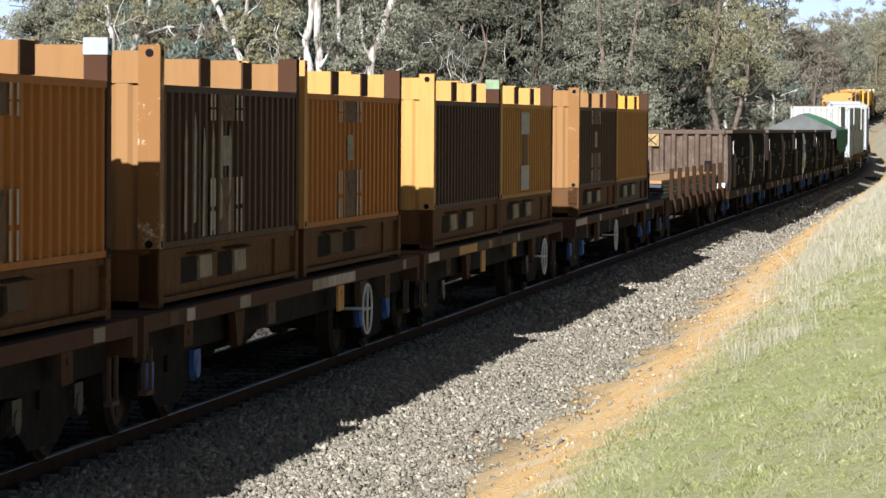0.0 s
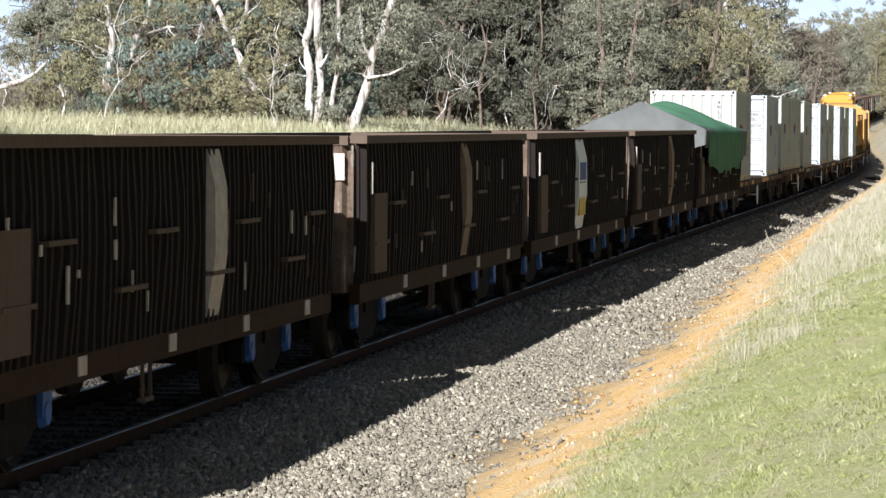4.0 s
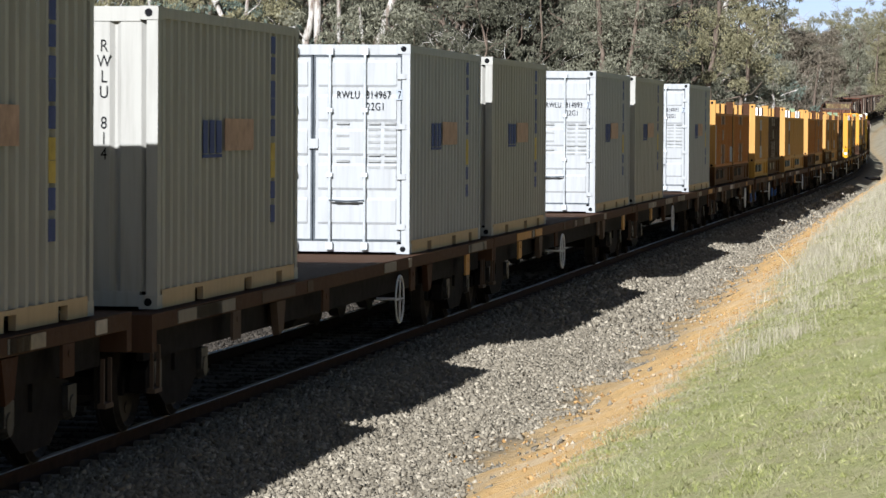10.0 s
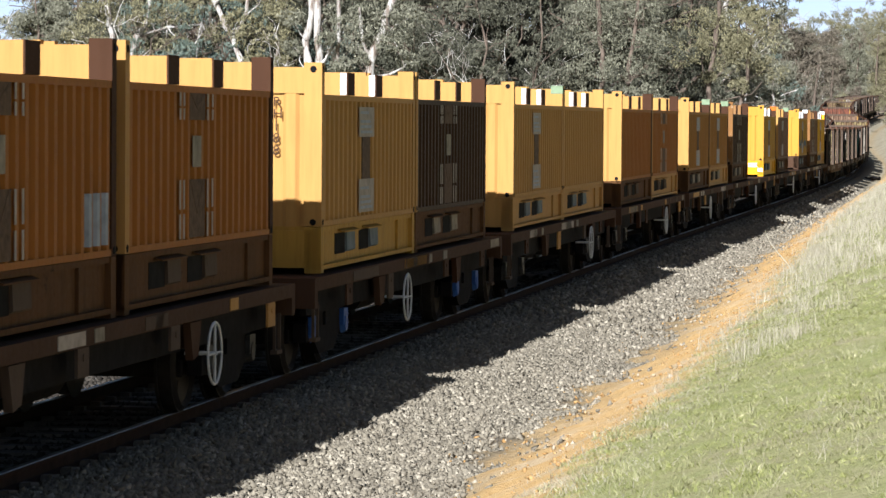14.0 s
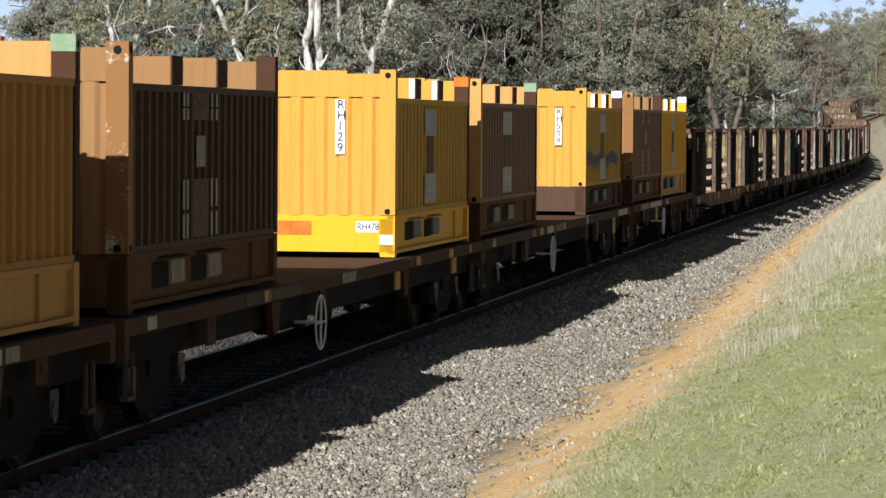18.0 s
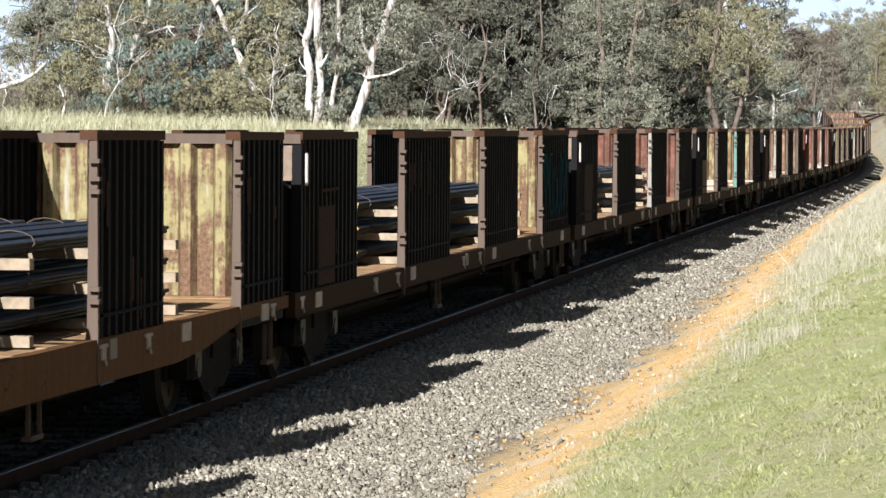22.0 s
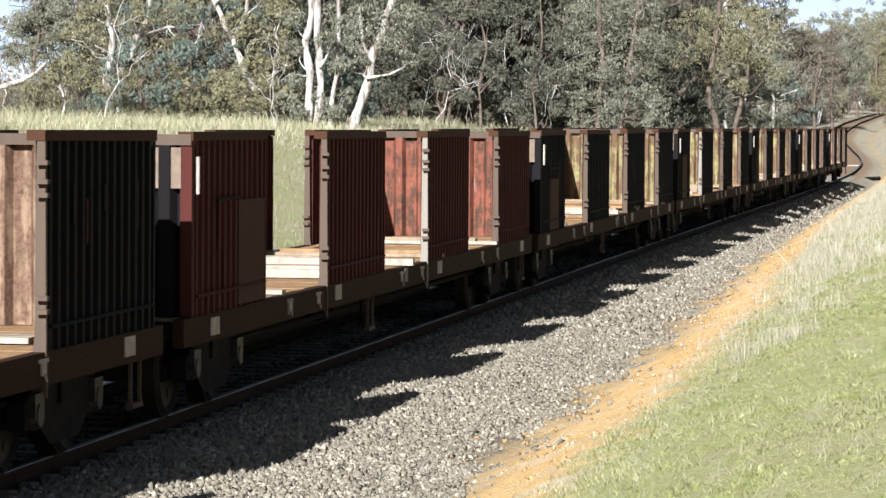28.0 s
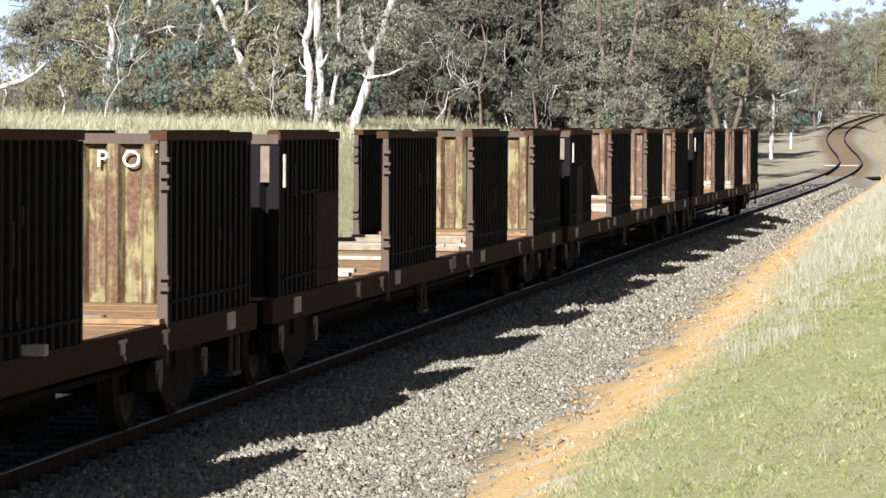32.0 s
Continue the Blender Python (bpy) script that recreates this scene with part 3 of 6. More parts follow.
# pale open sky far beyond the hills
def backdrop():
    m, t, p = nodes_of("distant_sky")
    t.nodes.remove(p)
    e = t.nodes.new("ShaderNodeEmission")
    g = t.nodes.new("ShaderNodeSeparateXYZ")
    t.links.new(coords(t, 1.0, False), g.inputs[0])
    t.links.new(blend(t, ramp(t, g.outputs["Z"], 60, 240), (0.95, 0.98, 1.0), (0.50, 0.72, 1.0)), e.inputs["Color"])
    e.inputs["Strength"].default_value = 0.42
    t.links.new(e.outputs[0], t.nodes["Material Output"].inputs["Surface"])
    return m


setting("backdrop", Shape().add([(-1500, 2900, -20), (500, 2900, -20), (500, 2900, 520), (-1500, 2900, 520)], [(0, 1, 2, 3)]), backdrop(), "pale blue open sky beyond the hills", "sky")


# ---- rolling stock ----
LOADS = []      # (thing, wagon, pose in the wagon's space)
WAGONS = []     # (wagon, q of its middle, half its bogie base)
HUBS = {1: [], -1: []}


def bogie(wagon, y, cap="dark"):
    """Three-piece bogie: side frames, bolster, two wheelsets."""
    def frame_shape():
        s = Shape()
        for x in (-1.0, 1.0):
            s.prism([(-1.15, 0.56), (-0.95, 0.66), (-0.45, 0.72), (0.45, 0.72), (0.95, 0.66), (1.15, 0.56), (1.15, 0.36), (0.72, 0.36), (0.42, 0.20), (-0.42, 0.20), (-0.72, 0.36), (-1.15, 0.36)], "x", x - 0.07, x + 0.07)
            for c in (-0.15, 0.0, 0.15):
                s.rod((x, c, 0.24), (x, c, 0.60), 0.055, n=8)
        s.box(-1.1, 1.1, -0.2, 0.2, 0.5, 0.8)
        s.box(-0.9, 0.9, -1.28, -1.2, 0.35, 0.5).box(-0.9, 0.9, 1.2, 1.28, 0.35, 0.5)
        return s
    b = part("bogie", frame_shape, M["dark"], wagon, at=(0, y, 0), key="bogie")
    for k in (1, -1):
        def wheels():
            s = Shape()
            s.rod((-1.02, 0, 0), (1.02, 0, 0), 0.075, n=10)
            for x in (-0.755, 0.755):
                d = 1 if x > 0 else -1
                s.rod((x - 0.065, 0, 0), (x + 0.065, 0, 0), 0.46, n=28)
                s.rod((x - d * 0.085, 0, 0), (x - d * 0.06, 0, 0), 0.485, n=28)
                s.ring((x + d * 0.066, 0, 0), "x", 0.41, 0.04, 28, 4)
                s.rod((x + d * 0.05, 0, 0), (x + d * 0.13, 0, 0), 0.13, 0.11, n=14)
                for i in range(3):
                    a = i * 2.0944
                    s.rod((x + d * 0.07, 0.25 * math.cos(a), 0.25 * math.sin(a)), (x + d * 0.075, 0.25 * math.cos(a), 0.25 * math.sin(a)), 0.05, n=8)
            return s
        w = part("wheelset", wheels, M["steel"], b, at=(0, k * 0.9, 0.46), key="wheelset")
        HUBS[k].append(w)
        part("axle_cap", lambda: Shape().rod((1.07, 0, 0), (1.13, 0, 0), 0.12, 0.09, n=12).box(1.06, 1.12, -0.13, 0.13, -0.02, 0.17), M["blue_cap"] if cap == "blue" else M["axle_grey"], b, "blue axle box cap" if cap == "blue" else "",
             at=(0, k * 0.9, 0.46), key="axle_cap" + cap)
    return b


def hand_brake(wagon, y, x=1.36, z=0.62, r=0.28):
    w = part("brake_wheel", lambda: Shape().ring((0, 0, 0), "x", r, 0.012, 24, 6).rod((0, -r, 0), (0, r, 0), 0.010, n=6).rod((0, 0, -r), (0, 0, r), 0.013, n=6).rod((-0.28, 0, 0), (0.02, 0, 0), 0.02, n=6), M["white_mark"], wagon, "white hand brake wheel", at=(x, y, z), key="brake_wheel")
    return w


def stirrup(wagon, y, x=1.30, z0=0.22, z1=0.80, w=0.30):
    return part("step", lambda: Shape().box(-0.015, 0.015, -w / 2, -w / 2 + 0.028, z0, z1).box(-0.015, 0.015, w / 2 - 0.028, w / 2, z0, z1).box(-0.04, 0.03, -w / 2, w / 2, z0 - 0.02, z0 + 0.02), M["edge"], wagon, "worn steel step", at=(x, y, 0), key="step%.2f%.2f%.2f" % (w, z0, z1))


def couplers(wagon, half, z=0.85):
    for d in (-1, 1):
        part("coupler", lambda: Shape().box(-0.12, 0.12, 0, 0.42, -0.10, 0.10).box(-0.2, 0.2, 0.30, 0.52, -0.14, 0.14), M["dark"], wagon, at=(0, d * half, z), key="coupler").rotation_euler = (0, 0, 0 if d > 0 else math.pi)


def wagon_base(name, label, category, q0, q1, group, base=None):
    w = thing(name, label, category, group)
    half = (q1 - q0) / 2
    base = half - 1.9 if base is None else base
    WAGONS.append((w, (q0 + q1) / 2, base))
    return w, half


def plates(w, spots, x, size=(0.22, 0.14), mat="plate"):
    for y, z in spots:
        part("label_plate", lambda: box(-0.006, 0.006, -size[0] / 2, size[0] / 2, -size[1] / 2, size[1] / 2), M[mat], w, at=(x, y, z), key="plate%.2f%.2f%s" % (*size, mat))


def flat_wagon(q0, q1, seed, cap="dark", high=0.0, brake=None):
    """Skeletal container flat: deep centre sill, side sills with patched paint, cross bearers, twist-lock pads."""
    rng = random.Random(seed)
    w, h = wagon_base("container_flat_wagon", "brown skeletal container flat wagon with white hand brake wheel", "wagon", q0, q1, "container flats")
    z = 1.09 + high
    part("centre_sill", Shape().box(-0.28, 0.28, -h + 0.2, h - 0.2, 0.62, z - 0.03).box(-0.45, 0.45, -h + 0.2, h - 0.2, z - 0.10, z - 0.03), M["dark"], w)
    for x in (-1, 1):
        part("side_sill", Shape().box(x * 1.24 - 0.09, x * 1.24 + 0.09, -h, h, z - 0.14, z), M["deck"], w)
        # dark web fills in the shade below the deck edge
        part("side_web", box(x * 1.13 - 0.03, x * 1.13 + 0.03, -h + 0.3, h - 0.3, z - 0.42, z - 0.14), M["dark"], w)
    for d in (-1, 1):
        part("end_sill", box(-1.33, 1.33, d * h - 0.08, d * h + 0.08, z - 0.32, z - 0.004), M["deck"], w)
        for a, b in ((0.01, h * 0.48), (h * 0.48 + 0.01, h - 0.09)):
            part("deck_plate", box(-1.15, 1.15, min(d * a, d * b), max(d * a, d * b), z - 0.03, z - 0.006), M["deck"], w, "bare rusty deck plate")
    n = int(2 * h / 1.9)
    for i in range(1, n):
        y = -h + 2 * h * i / n
        part("cross_bearer", lambda: Shape().box(-1.14, 1.14, -0.07, 0.07, -0.16, -0.04), M["dark"], w, at=(0, y, z), key="cross%.1f" % high)
    for i in range(n):
        y = -h + 0.5 + rng.random() * (2 * h - 1.0)
        wide = rng.choice((0.2, 0.3, 0.35, 0.8, 1.6))
        part("paint_patch", lambda: box(-0.004, 0.004, -0.5 * wide, 0.5 * wide, -0.055, 0.055), rng.choice([M["edge_white"], M["tan"], M["plate"], M["edge"], M["flap_pale"]]), w, at=(1.336, y, z - 0.07))
    for i in range(4):
        y = -h + (i + 0.3 + 0.4 * rng.random()) * h * 0.5
        part("hanging_plate", Shape().box(1.30, 1.325, -0.17, 0.17, z - 0.44 + 0.1 * rng.random(), z - 0.145).rod((1.327, 0, z - 0.22), (1.335, 0, z - 0.22), 0.03, n=8), rng.choice([M["tan"], M["edge"], M["deck"], M["post_rust"], M["deck"]]), w, "worn square bracket plate").location = (0, y, 0)
    for i in range(2):
        y = (-0.5 + i) * h * (0.7 + 0.4 * rng.random())
        part("side_bracket", Shape().prism([(-0.22, z - 0.16), (0.22, z - 0.16), (0.12, z - 0.46), (-0.10, z - 0.50)], "x", 1.22, 1.29).box(1.0, 1.22, -0.05, 0.05, z - 0.4, z - 0.2), rng.choice([M["edge"], M["deck"], M["post_rust"]]), w).location = (0, y, 0)
    part("brake_cylinder", Shape().rod((0.55, -1.1, 0.62), (0.55, 0.2, 0.62), 0.20, n=14).rod((-0.6, 0.4, 0.60), (-0.6, 1.6, 0.60), 0.24, n=14).box(-0.7, 0.7, -0.1, 0.1, 0.5, 0.75), M["dark"], w)
    part("brake_rod", Shape().rod((0.2, -h + 2, 0.48), (0.2, h - 2, 0.48), 0.025, n=6).rod((1.0, -h + 1, z - 0.42), (1.0, h - 1, z - 0.42), 0.02, n=6), M["dark"], w)
    hand_brake(w, h - 4.5 if brake is None else brake)
    stirrup(w, -h + 0.4, 1.24, 0.42, 0.8, 0.26)
    stirrup(w, h - 0.4, 1.24, 0.42, 0.8, 0.26)
    couplers(w, h)
    bogie(w, -h + 1.9, cap)
    bogie(w, h - 1.9, cap)
    return w


def white_container(wagon, y0, doors, number="", high=0.0):
    """Twenty-foot steel box, base at the wagon's deck; y0: its near end in the wagon's space."""
    c = thing("shipping_container", "%s steel shipping container with %s on flat wagon" % (("white", "locked doors") if doors else ("cream white", "ribbed end wall")), "container", "white containers")
    L, W, H = 6.058, 1.219, 2.591
    wh = M["white"] if doors else M["cream"]
    tint = "white" if doors else "cream"
    for x in (-1, 1):
        part("side_wall", lambda: Shape().ribbed("x", x * (W - 0.056), 0.12, L - 0.12, 0.16, H - 0.10, 0.278, 0.050, x, 0.42), wh, c, key=tint + "_side%d" % x)
        part("top_rail", lambda: box(min(x * W, x * (W - 0.06)), max(x * W, x * (W - 0.06)), 0.178, L - 0.178, H - 0.10, H - 0.01), wh, c, key=tint + "_top%d" % x)
        def rail():
            s = Shape()
            for a, b in ((0.178, 1.42), (1.75, 3.50), (3.83, 5.0), (5.28, L - 0.178)):
                s.box(min(x * W, x * (W - 0.06)), max(x * W, x * (W - 0.06)), a, b, 0.0, 0.16)
            return s.box(min(x * W, x * (W - 0.05)), max(x * W, x * (W - 0.05)), 0.178, L - 0.178, 0.12, 0.158)
        part("bottom_rail", rail, M["white_rail"], c, "tan bottom rail with fork pockets", key="white_bottom%d" % x)
    part("roof", lambda: Shape().ribbed("x", 0, 0.1, L - 0.1, -W + 0.06, W - 0.06, 0.25, 0.02, 1, 0.5), wh, c, at=(0, 0, H - 0.03), key=tint + "_roof").rotation_euler = (0, -math.pi / 2, 0)
    part("floor", lambda: box(-W + 0.06, W - 0.06, 0.1, L - 0.1, 0.08, 0.15), M["dark"], c, key="white_floor")
    for x in (-1, 1):
        for yy in (0, L):
            a, b = (0.004, 0.12) if yy == 0 else (L - 0.12, L - 0.004)
            part("corner_post", lambda: box(min(x * W, x * (W - 0.10)), max(x * W, x * (W - 0.10)), a, b, 0.118, H - 0.118), wh, c, key=tint + "_post%d%d" % (x, yy))
            for z in (0, H - 0.118):
                def casting():
                    s = box(min(x * (W + 0.004), x * (W - 0.16)), max(x * (W + 0.004), x * (W - 0.16)), -0.006 if yy == 0 else L - 0.178, 0.178 if yy == 0 else L + 0.006, z, z + 0.118)
                    return s
                k = part("corner_casting", casting, wh, c, key=tint + "_cast%d%d%.1f" % (x, yy, z))
                # solid black disc paints the dark inside of the casting hole
                part("casting_hole", lambda: Shape().rod((x * (W - 0.08), (-0.009 if yy == 0 else L + 0.009), z + 0.06), (x * (W - 0.08), (0.02 if yy == 0 else L - 0.02), z + 0.06), 0.036, n=10), M["ink"], k, key="white_hole%d%d%.1f" % (x, yy, z))
    for yy, isdoor in ((0, doors), (L, False)):
        f = -1 if yy == 0 else 1
        e = yy - f * 0.02
        part("end_header", lambda: box(-W + 0.16, W - 0.16, min(e, e - f * 0.08), max(e, e - f * 0.08), H - 0.13, H - 0.004), wh, c, key=tint + "_head%d" % yy)
        part("end_sill", lambda: box(-W + 0.16, W - 0.16, min(e, e - f * 0.10), max(e, e - f * 0.10), 0.02, 0.15), wh, c, key=tint + "_sill%d" % yy)
        if not isdoor:
            part("end_wall", lambda: Shape().ribbed("y", e - f * 0.05, -W + 0.10, W - 0.10, 0.15, H - 0.13, 0.278, 0.040, f, 0.72), wh, c, key=tint + "_end%d" % yy)
            if yy == 0:
                writing("R\nW\nL\nU\n \n8\n1\n4", 0.105, M["ink"], c, (0.74, 0.027, 2.20), (90, 0, 0), 1.0, "lettering", 0.8)
        else:
            for x in (-1, 1):
                def leaf():
                    return box(min(x * 0.012, x * (W - 0.115)), max(x * 0.012, x * (W - 0.115)), 0.02, 0.06, 0.175, H - 0.155)
                d = part("door", leaf, wh, c, "white steel door leaf with locking bars", key="white_door%d" % x)
                for i in range(5):
                    part("door_panel", lambda: Shape().prism([(0.019, 0), (0.002, 0.03), (0.002, 0.30), (0.019, 0.335)], "x", min(x * 0.07, x * (W - 0.17)), max(x * 0.07, x * (W - 0.17))), wh, d, at=(0, 0, 0.36 + i * 0.425), key="white_panel%d" % x)
                part("gasket", lambda: Shape().box(min(x * 0.006, x * 0.03), max(x * 0.006, x * 0.03), 0.012, 0.05, 0.16, H - 0.14).box(min(x * 0.006, x * (W - 0.1)), max(x * 0.006, x * (W - 0.1)), 0.012, 0.05, H - 0.158, H - 0.135).box(min(x * 0.006, x * (W - 0.1)), max(x * 0.006, x * (W - 0.1)), 0.012, 0.05, 0.152, 0.178).box(min(x * (W - 0.118), x * (W - 0.1)), max(x * (W - 0.118), x * (W - 0.1)), 0.012, 0.05, 0.16, H - 0.14), M["gasket"], d, "dark rubber door gasket", key="white_gasket%d" % x)
                for j, bx in enumerate((0.22, 0.66)):
                    part("locking_bar", lambda: Shape().rod((x * bx, -0.035, 0.06), (x * bx, -0.035, H - 0.05), 0.017, n=8).box(x * bx - 0.04, x * bx + 0.04, -0.05, 0.02, 0.05, 0.14).box(x * bx - 0.04, x * bx + 0.04, -0.05, 0.02, H - 0.13, H - 0.05).box(x * bx - 0.035, x * bx + 0.035, -0.055, 0.02, 0.95, 1.0).box(x * bx - 0.035, x * bx + 0.035, -0.055, 0.02, 1.75, 1.80), M["galv"], d, key="white_bar%d%d" % (x, j))
                    part("handle", lambda: Shape().rod((x * bx, -0.06, 0.66), (x * bx - x * 0.36 if j else x * bx + x * 0.36, -0.05, 0.64), 0.012, n=6), M["gasket"], d, key="white_handle%d%d" % (x, j))
                for j in range(4):
                    z = 0.30 + j * 0.62
                    part("hinge", lambda: box(min(x * (W - 0.16), x * (W - 0.05)), max(x * (W - 0.16), x * (W - 0.05)), -0.012, 0.03, 0, 0.07), wh, d, at=(0, 0, z), key="white_hinge%d" % x)
            part("latch_box", lambda: box(-0.05, 0.07, -0.02, 0.02, 1.30, 1.42), wh, c, key="white_latch")
            part("maker_mark", lambda: Shape().box(-0.56, -0.40, -0.004, 0.004, 1.86, 1.98), M["blue_mark"], c, key="white_mark")
            if number:
                code, digits, check = number.split()
                for text, px, pz in ((code, 0.30, 1.92), (digits, 0.665, 1.92), (check, 1.065, 1.92), ("22G1", 0.675, 1.775)):
                    writing(text, 0.095, M["ink"], c, (px, -0.006, pz), (90, 0, 0), 1.1, "lettering", 0.72)
                part("check_box", lambda: box(1.045, 1.125, -0.003, 0.0035, 1.905, 2.03).box(1.052, 1.118, -0.0036, -0.0028, 1.913, 2.022), M["grey_patch"], c, key="white_check")
            for j in range(8):
                if j % 2 == 0:
                    part("small_print", lambda: box(0.30, 0.46, -0.004, 0.004, 0, 0.028), M["small"], c, at=(0, 0, 1.60 - j * 0.078), key="white_print")
                for px in (0.70, 0.90):
                    part("small_print", lambda: box(0, 0.15, -0.004, 0.004, 0, 0.032), M["small"], c, at=(px, 0, 1.60 - j * 0.078), key="white_printb")
    xs = W - 0.008
    part("painted_logo", lambda: Shape().box(xs, xs + 0.006, 1.75, 1.93, 1.32, 1.62).box(xs, xs + 0.006, 2.02, 2.20, 1.32, 1.62).box(xs, xs + 0.006, 2.29, 2.50, 1.32, 1.62).box(xs, xs + 0.006, 1.72, 2.52, 1.28, 1.31), M["blue_mark"], c, "dark blue striped mark", key="white_logo")
    part("painted_logo", lambda: Shape().box(xs, xs + 0.006, 2.65, 3.9, 1.34, 1.64), M["faded_mark"], c, "faded orange block", key="white_logo2")
    for j in range(9):
        part("painted_strip", lambda: box(xs, xs + 0.006, 4.72, 4.92, 0, 0.17), M["yellow_mark"] if j in (2, 3) else M["blue_mark"], c, at=(0, 0, 0.62 + j * 0.205 + (0.03 if j % 3 else 0)), key="white_strip%d" % (j in (2, 3)))
    LOADS.append((c, wagon, (0, y0, 1.10 + high)))
    return c


def waste_container(wagon, y0, color, base="brown", number="", cap="", marks=0, end=None, high=0.0):
    """Open-topped ribbed bin on a deep base: tall corner posts, end beams and two deep cross beams above the side walls."""
    word = {"orange": "rusty orange", "tan": "faded tan", "brown": "dark brown", "umber": "mid brown", "yellow": "bright yellow", "ochre": "worn ochre", "mustard": "faded mustard yellow"}[color]
    c = thing("bulk_container", "%s ribbed steel bulk container with raised cross beams" % word, "container", "bulk containers")
    L, W = 6.058, 1.219
    zb, zt, zp = 0.50, 1.92, 2.26
    m = M[color]
    mb = M["base_rust" if base == "brown" else base]
    # near ends and beams paler than the sides: sun and shade put into paint
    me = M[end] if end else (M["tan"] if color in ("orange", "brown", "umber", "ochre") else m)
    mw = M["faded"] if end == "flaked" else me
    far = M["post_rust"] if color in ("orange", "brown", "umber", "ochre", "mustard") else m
    def base_shape():
        s = Shape().box(-W + 0.05, W - 0.05, 0.03, L - 0.03, 0.06, zb + 0.004)
        for x in (-1, 1):
            s.box(min(x * W, x * (W - 0.09)), max(x * W, x * (W - 0.09)), 0, L, 0.04, 0.085).box(min(x * (W - 0.012), x * (W - 0.09)), max(x * (W - 0.012), x * (W - 0.09)), 0, L, zb - 0.05, zb)
        for yy in (0.03, 5.0, L - 0.1):
            s.box(-W + 0.02, W - 0.02, yy - 0.03, yy + 0.07, 0.06, zb - 0.04)
        for x in (-1, 1):
            for yy in (0, L - 0.16):
                s.box(min(x * (W + 0.002), x * (W - 0.18)), max(x * (W + 0.002), x * (W - 0.18)), yy, yy + 0.16, 0.002, zb)
        return s
    part("base_frame", base_shape, mb, c, key="bin_base" + base)
    flap = M["flap_blue"] if color in ("yellow", "mustard", "tan") else M["flap_pale"] if color != "orange" else M["edge"]
    for x in (-1, 1):
        xs = x * (W - 0.05)
        for yy in (1.65, 3.12):
            # no opening is cut: a dark panel gives the pocket's inner shade
            part("fork_pocket", lambda: box(min(xs, xs + x * 0.004), max(xs, xs + x * 0.004), -0.62, -0.02, 0.17, 0.40), M["dark"], c, "dark panel painting the shade of a fork pocket opening", at=(0, yy, 0), key="bin_pocket%d" % x)
            part("pocket_flap", lambda: Shape().prism([(xs, 0.18), (xs + x * 0.03, 0.20), (xs + x * 0.022, 0.41), (xs, 0.42)], "y", 0.0, 0.50), flap, c, "worn fork pocket flap", at=(0, yy, 0), key="bin_fork%d%s" % (x, flap.name))
            part("pocket_lip", lambda: Shape().prism([(x * (W - 0.05), 0.42), (x * (W + 0.03), 0.405), (x * (W + 0.03), 0.418), (x * (W - 0.05), 0.44)], "y", -0.42, 0.54), mb, c, at=(0, yy, 0), key="bin_lip%d%s" % (x, base))
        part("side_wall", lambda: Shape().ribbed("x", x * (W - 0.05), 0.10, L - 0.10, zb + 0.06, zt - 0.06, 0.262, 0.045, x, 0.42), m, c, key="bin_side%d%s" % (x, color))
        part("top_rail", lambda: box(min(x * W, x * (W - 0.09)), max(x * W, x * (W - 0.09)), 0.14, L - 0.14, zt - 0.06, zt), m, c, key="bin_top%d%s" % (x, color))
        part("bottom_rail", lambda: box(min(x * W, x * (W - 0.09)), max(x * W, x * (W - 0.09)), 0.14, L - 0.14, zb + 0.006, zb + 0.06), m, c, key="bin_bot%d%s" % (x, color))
        for yy in (0, L):
            a, b = (0.0, 0.15) if yy == 0 else (L - 0.15, L)
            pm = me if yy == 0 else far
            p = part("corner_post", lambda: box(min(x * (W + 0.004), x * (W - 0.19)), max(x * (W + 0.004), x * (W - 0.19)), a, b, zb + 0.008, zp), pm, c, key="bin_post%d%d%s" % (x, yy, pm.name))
            for zc in (zp - 0.07, zb + 0.05):
                # black studs in place of holes; the shade inside is their colour
                part("casting_hole", lambda: Shape().rod((x * (W - 0.09), a - 0.006 if yy == 0 else b - 0.03, zc), (x * (W - 0.09), a + 0.03 if yy == 0 else b + 0.006, zc), 0.036, n=10).rod((x * (W - 0.03), (a + b) / 2, zc), (x * (W + 0.009), (a + b) / 2, zc), 0.034, n=10), M["ink"], p, key="bin_hole%d%d%.1f" % (x, yy, zc))
            if cap and yy == L:
                part("post_cap", lambda: box(min(x * (W + 0.008), x * (W - 0.194)), max(x * (W + 0.008), x * (W - 0.194)), a - 0.006, b + 0.006, zp - 0.13, zp + 0.006), M[cap], p, "painted post top", key="bin_cap%d%s" % (x, cap))
    for yy in (0, L):
        f = -1 if yy == 0 else 1
        e = yy - f * 0.05
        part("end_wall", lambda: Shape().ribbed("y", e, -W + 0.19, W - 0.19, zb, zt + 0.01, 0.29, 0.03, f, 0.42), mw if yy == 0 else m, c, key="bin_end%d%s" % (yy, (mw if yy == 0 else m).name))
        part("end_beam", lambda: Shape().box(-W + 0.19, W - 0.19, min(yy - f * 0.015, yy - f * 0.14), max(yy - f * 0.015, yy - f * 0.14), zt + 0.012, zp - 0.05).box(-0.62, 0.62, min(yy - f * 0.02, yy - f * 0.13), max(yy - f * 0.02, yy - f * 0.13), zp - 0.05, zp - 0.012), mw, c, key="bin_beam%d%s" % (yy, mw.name))
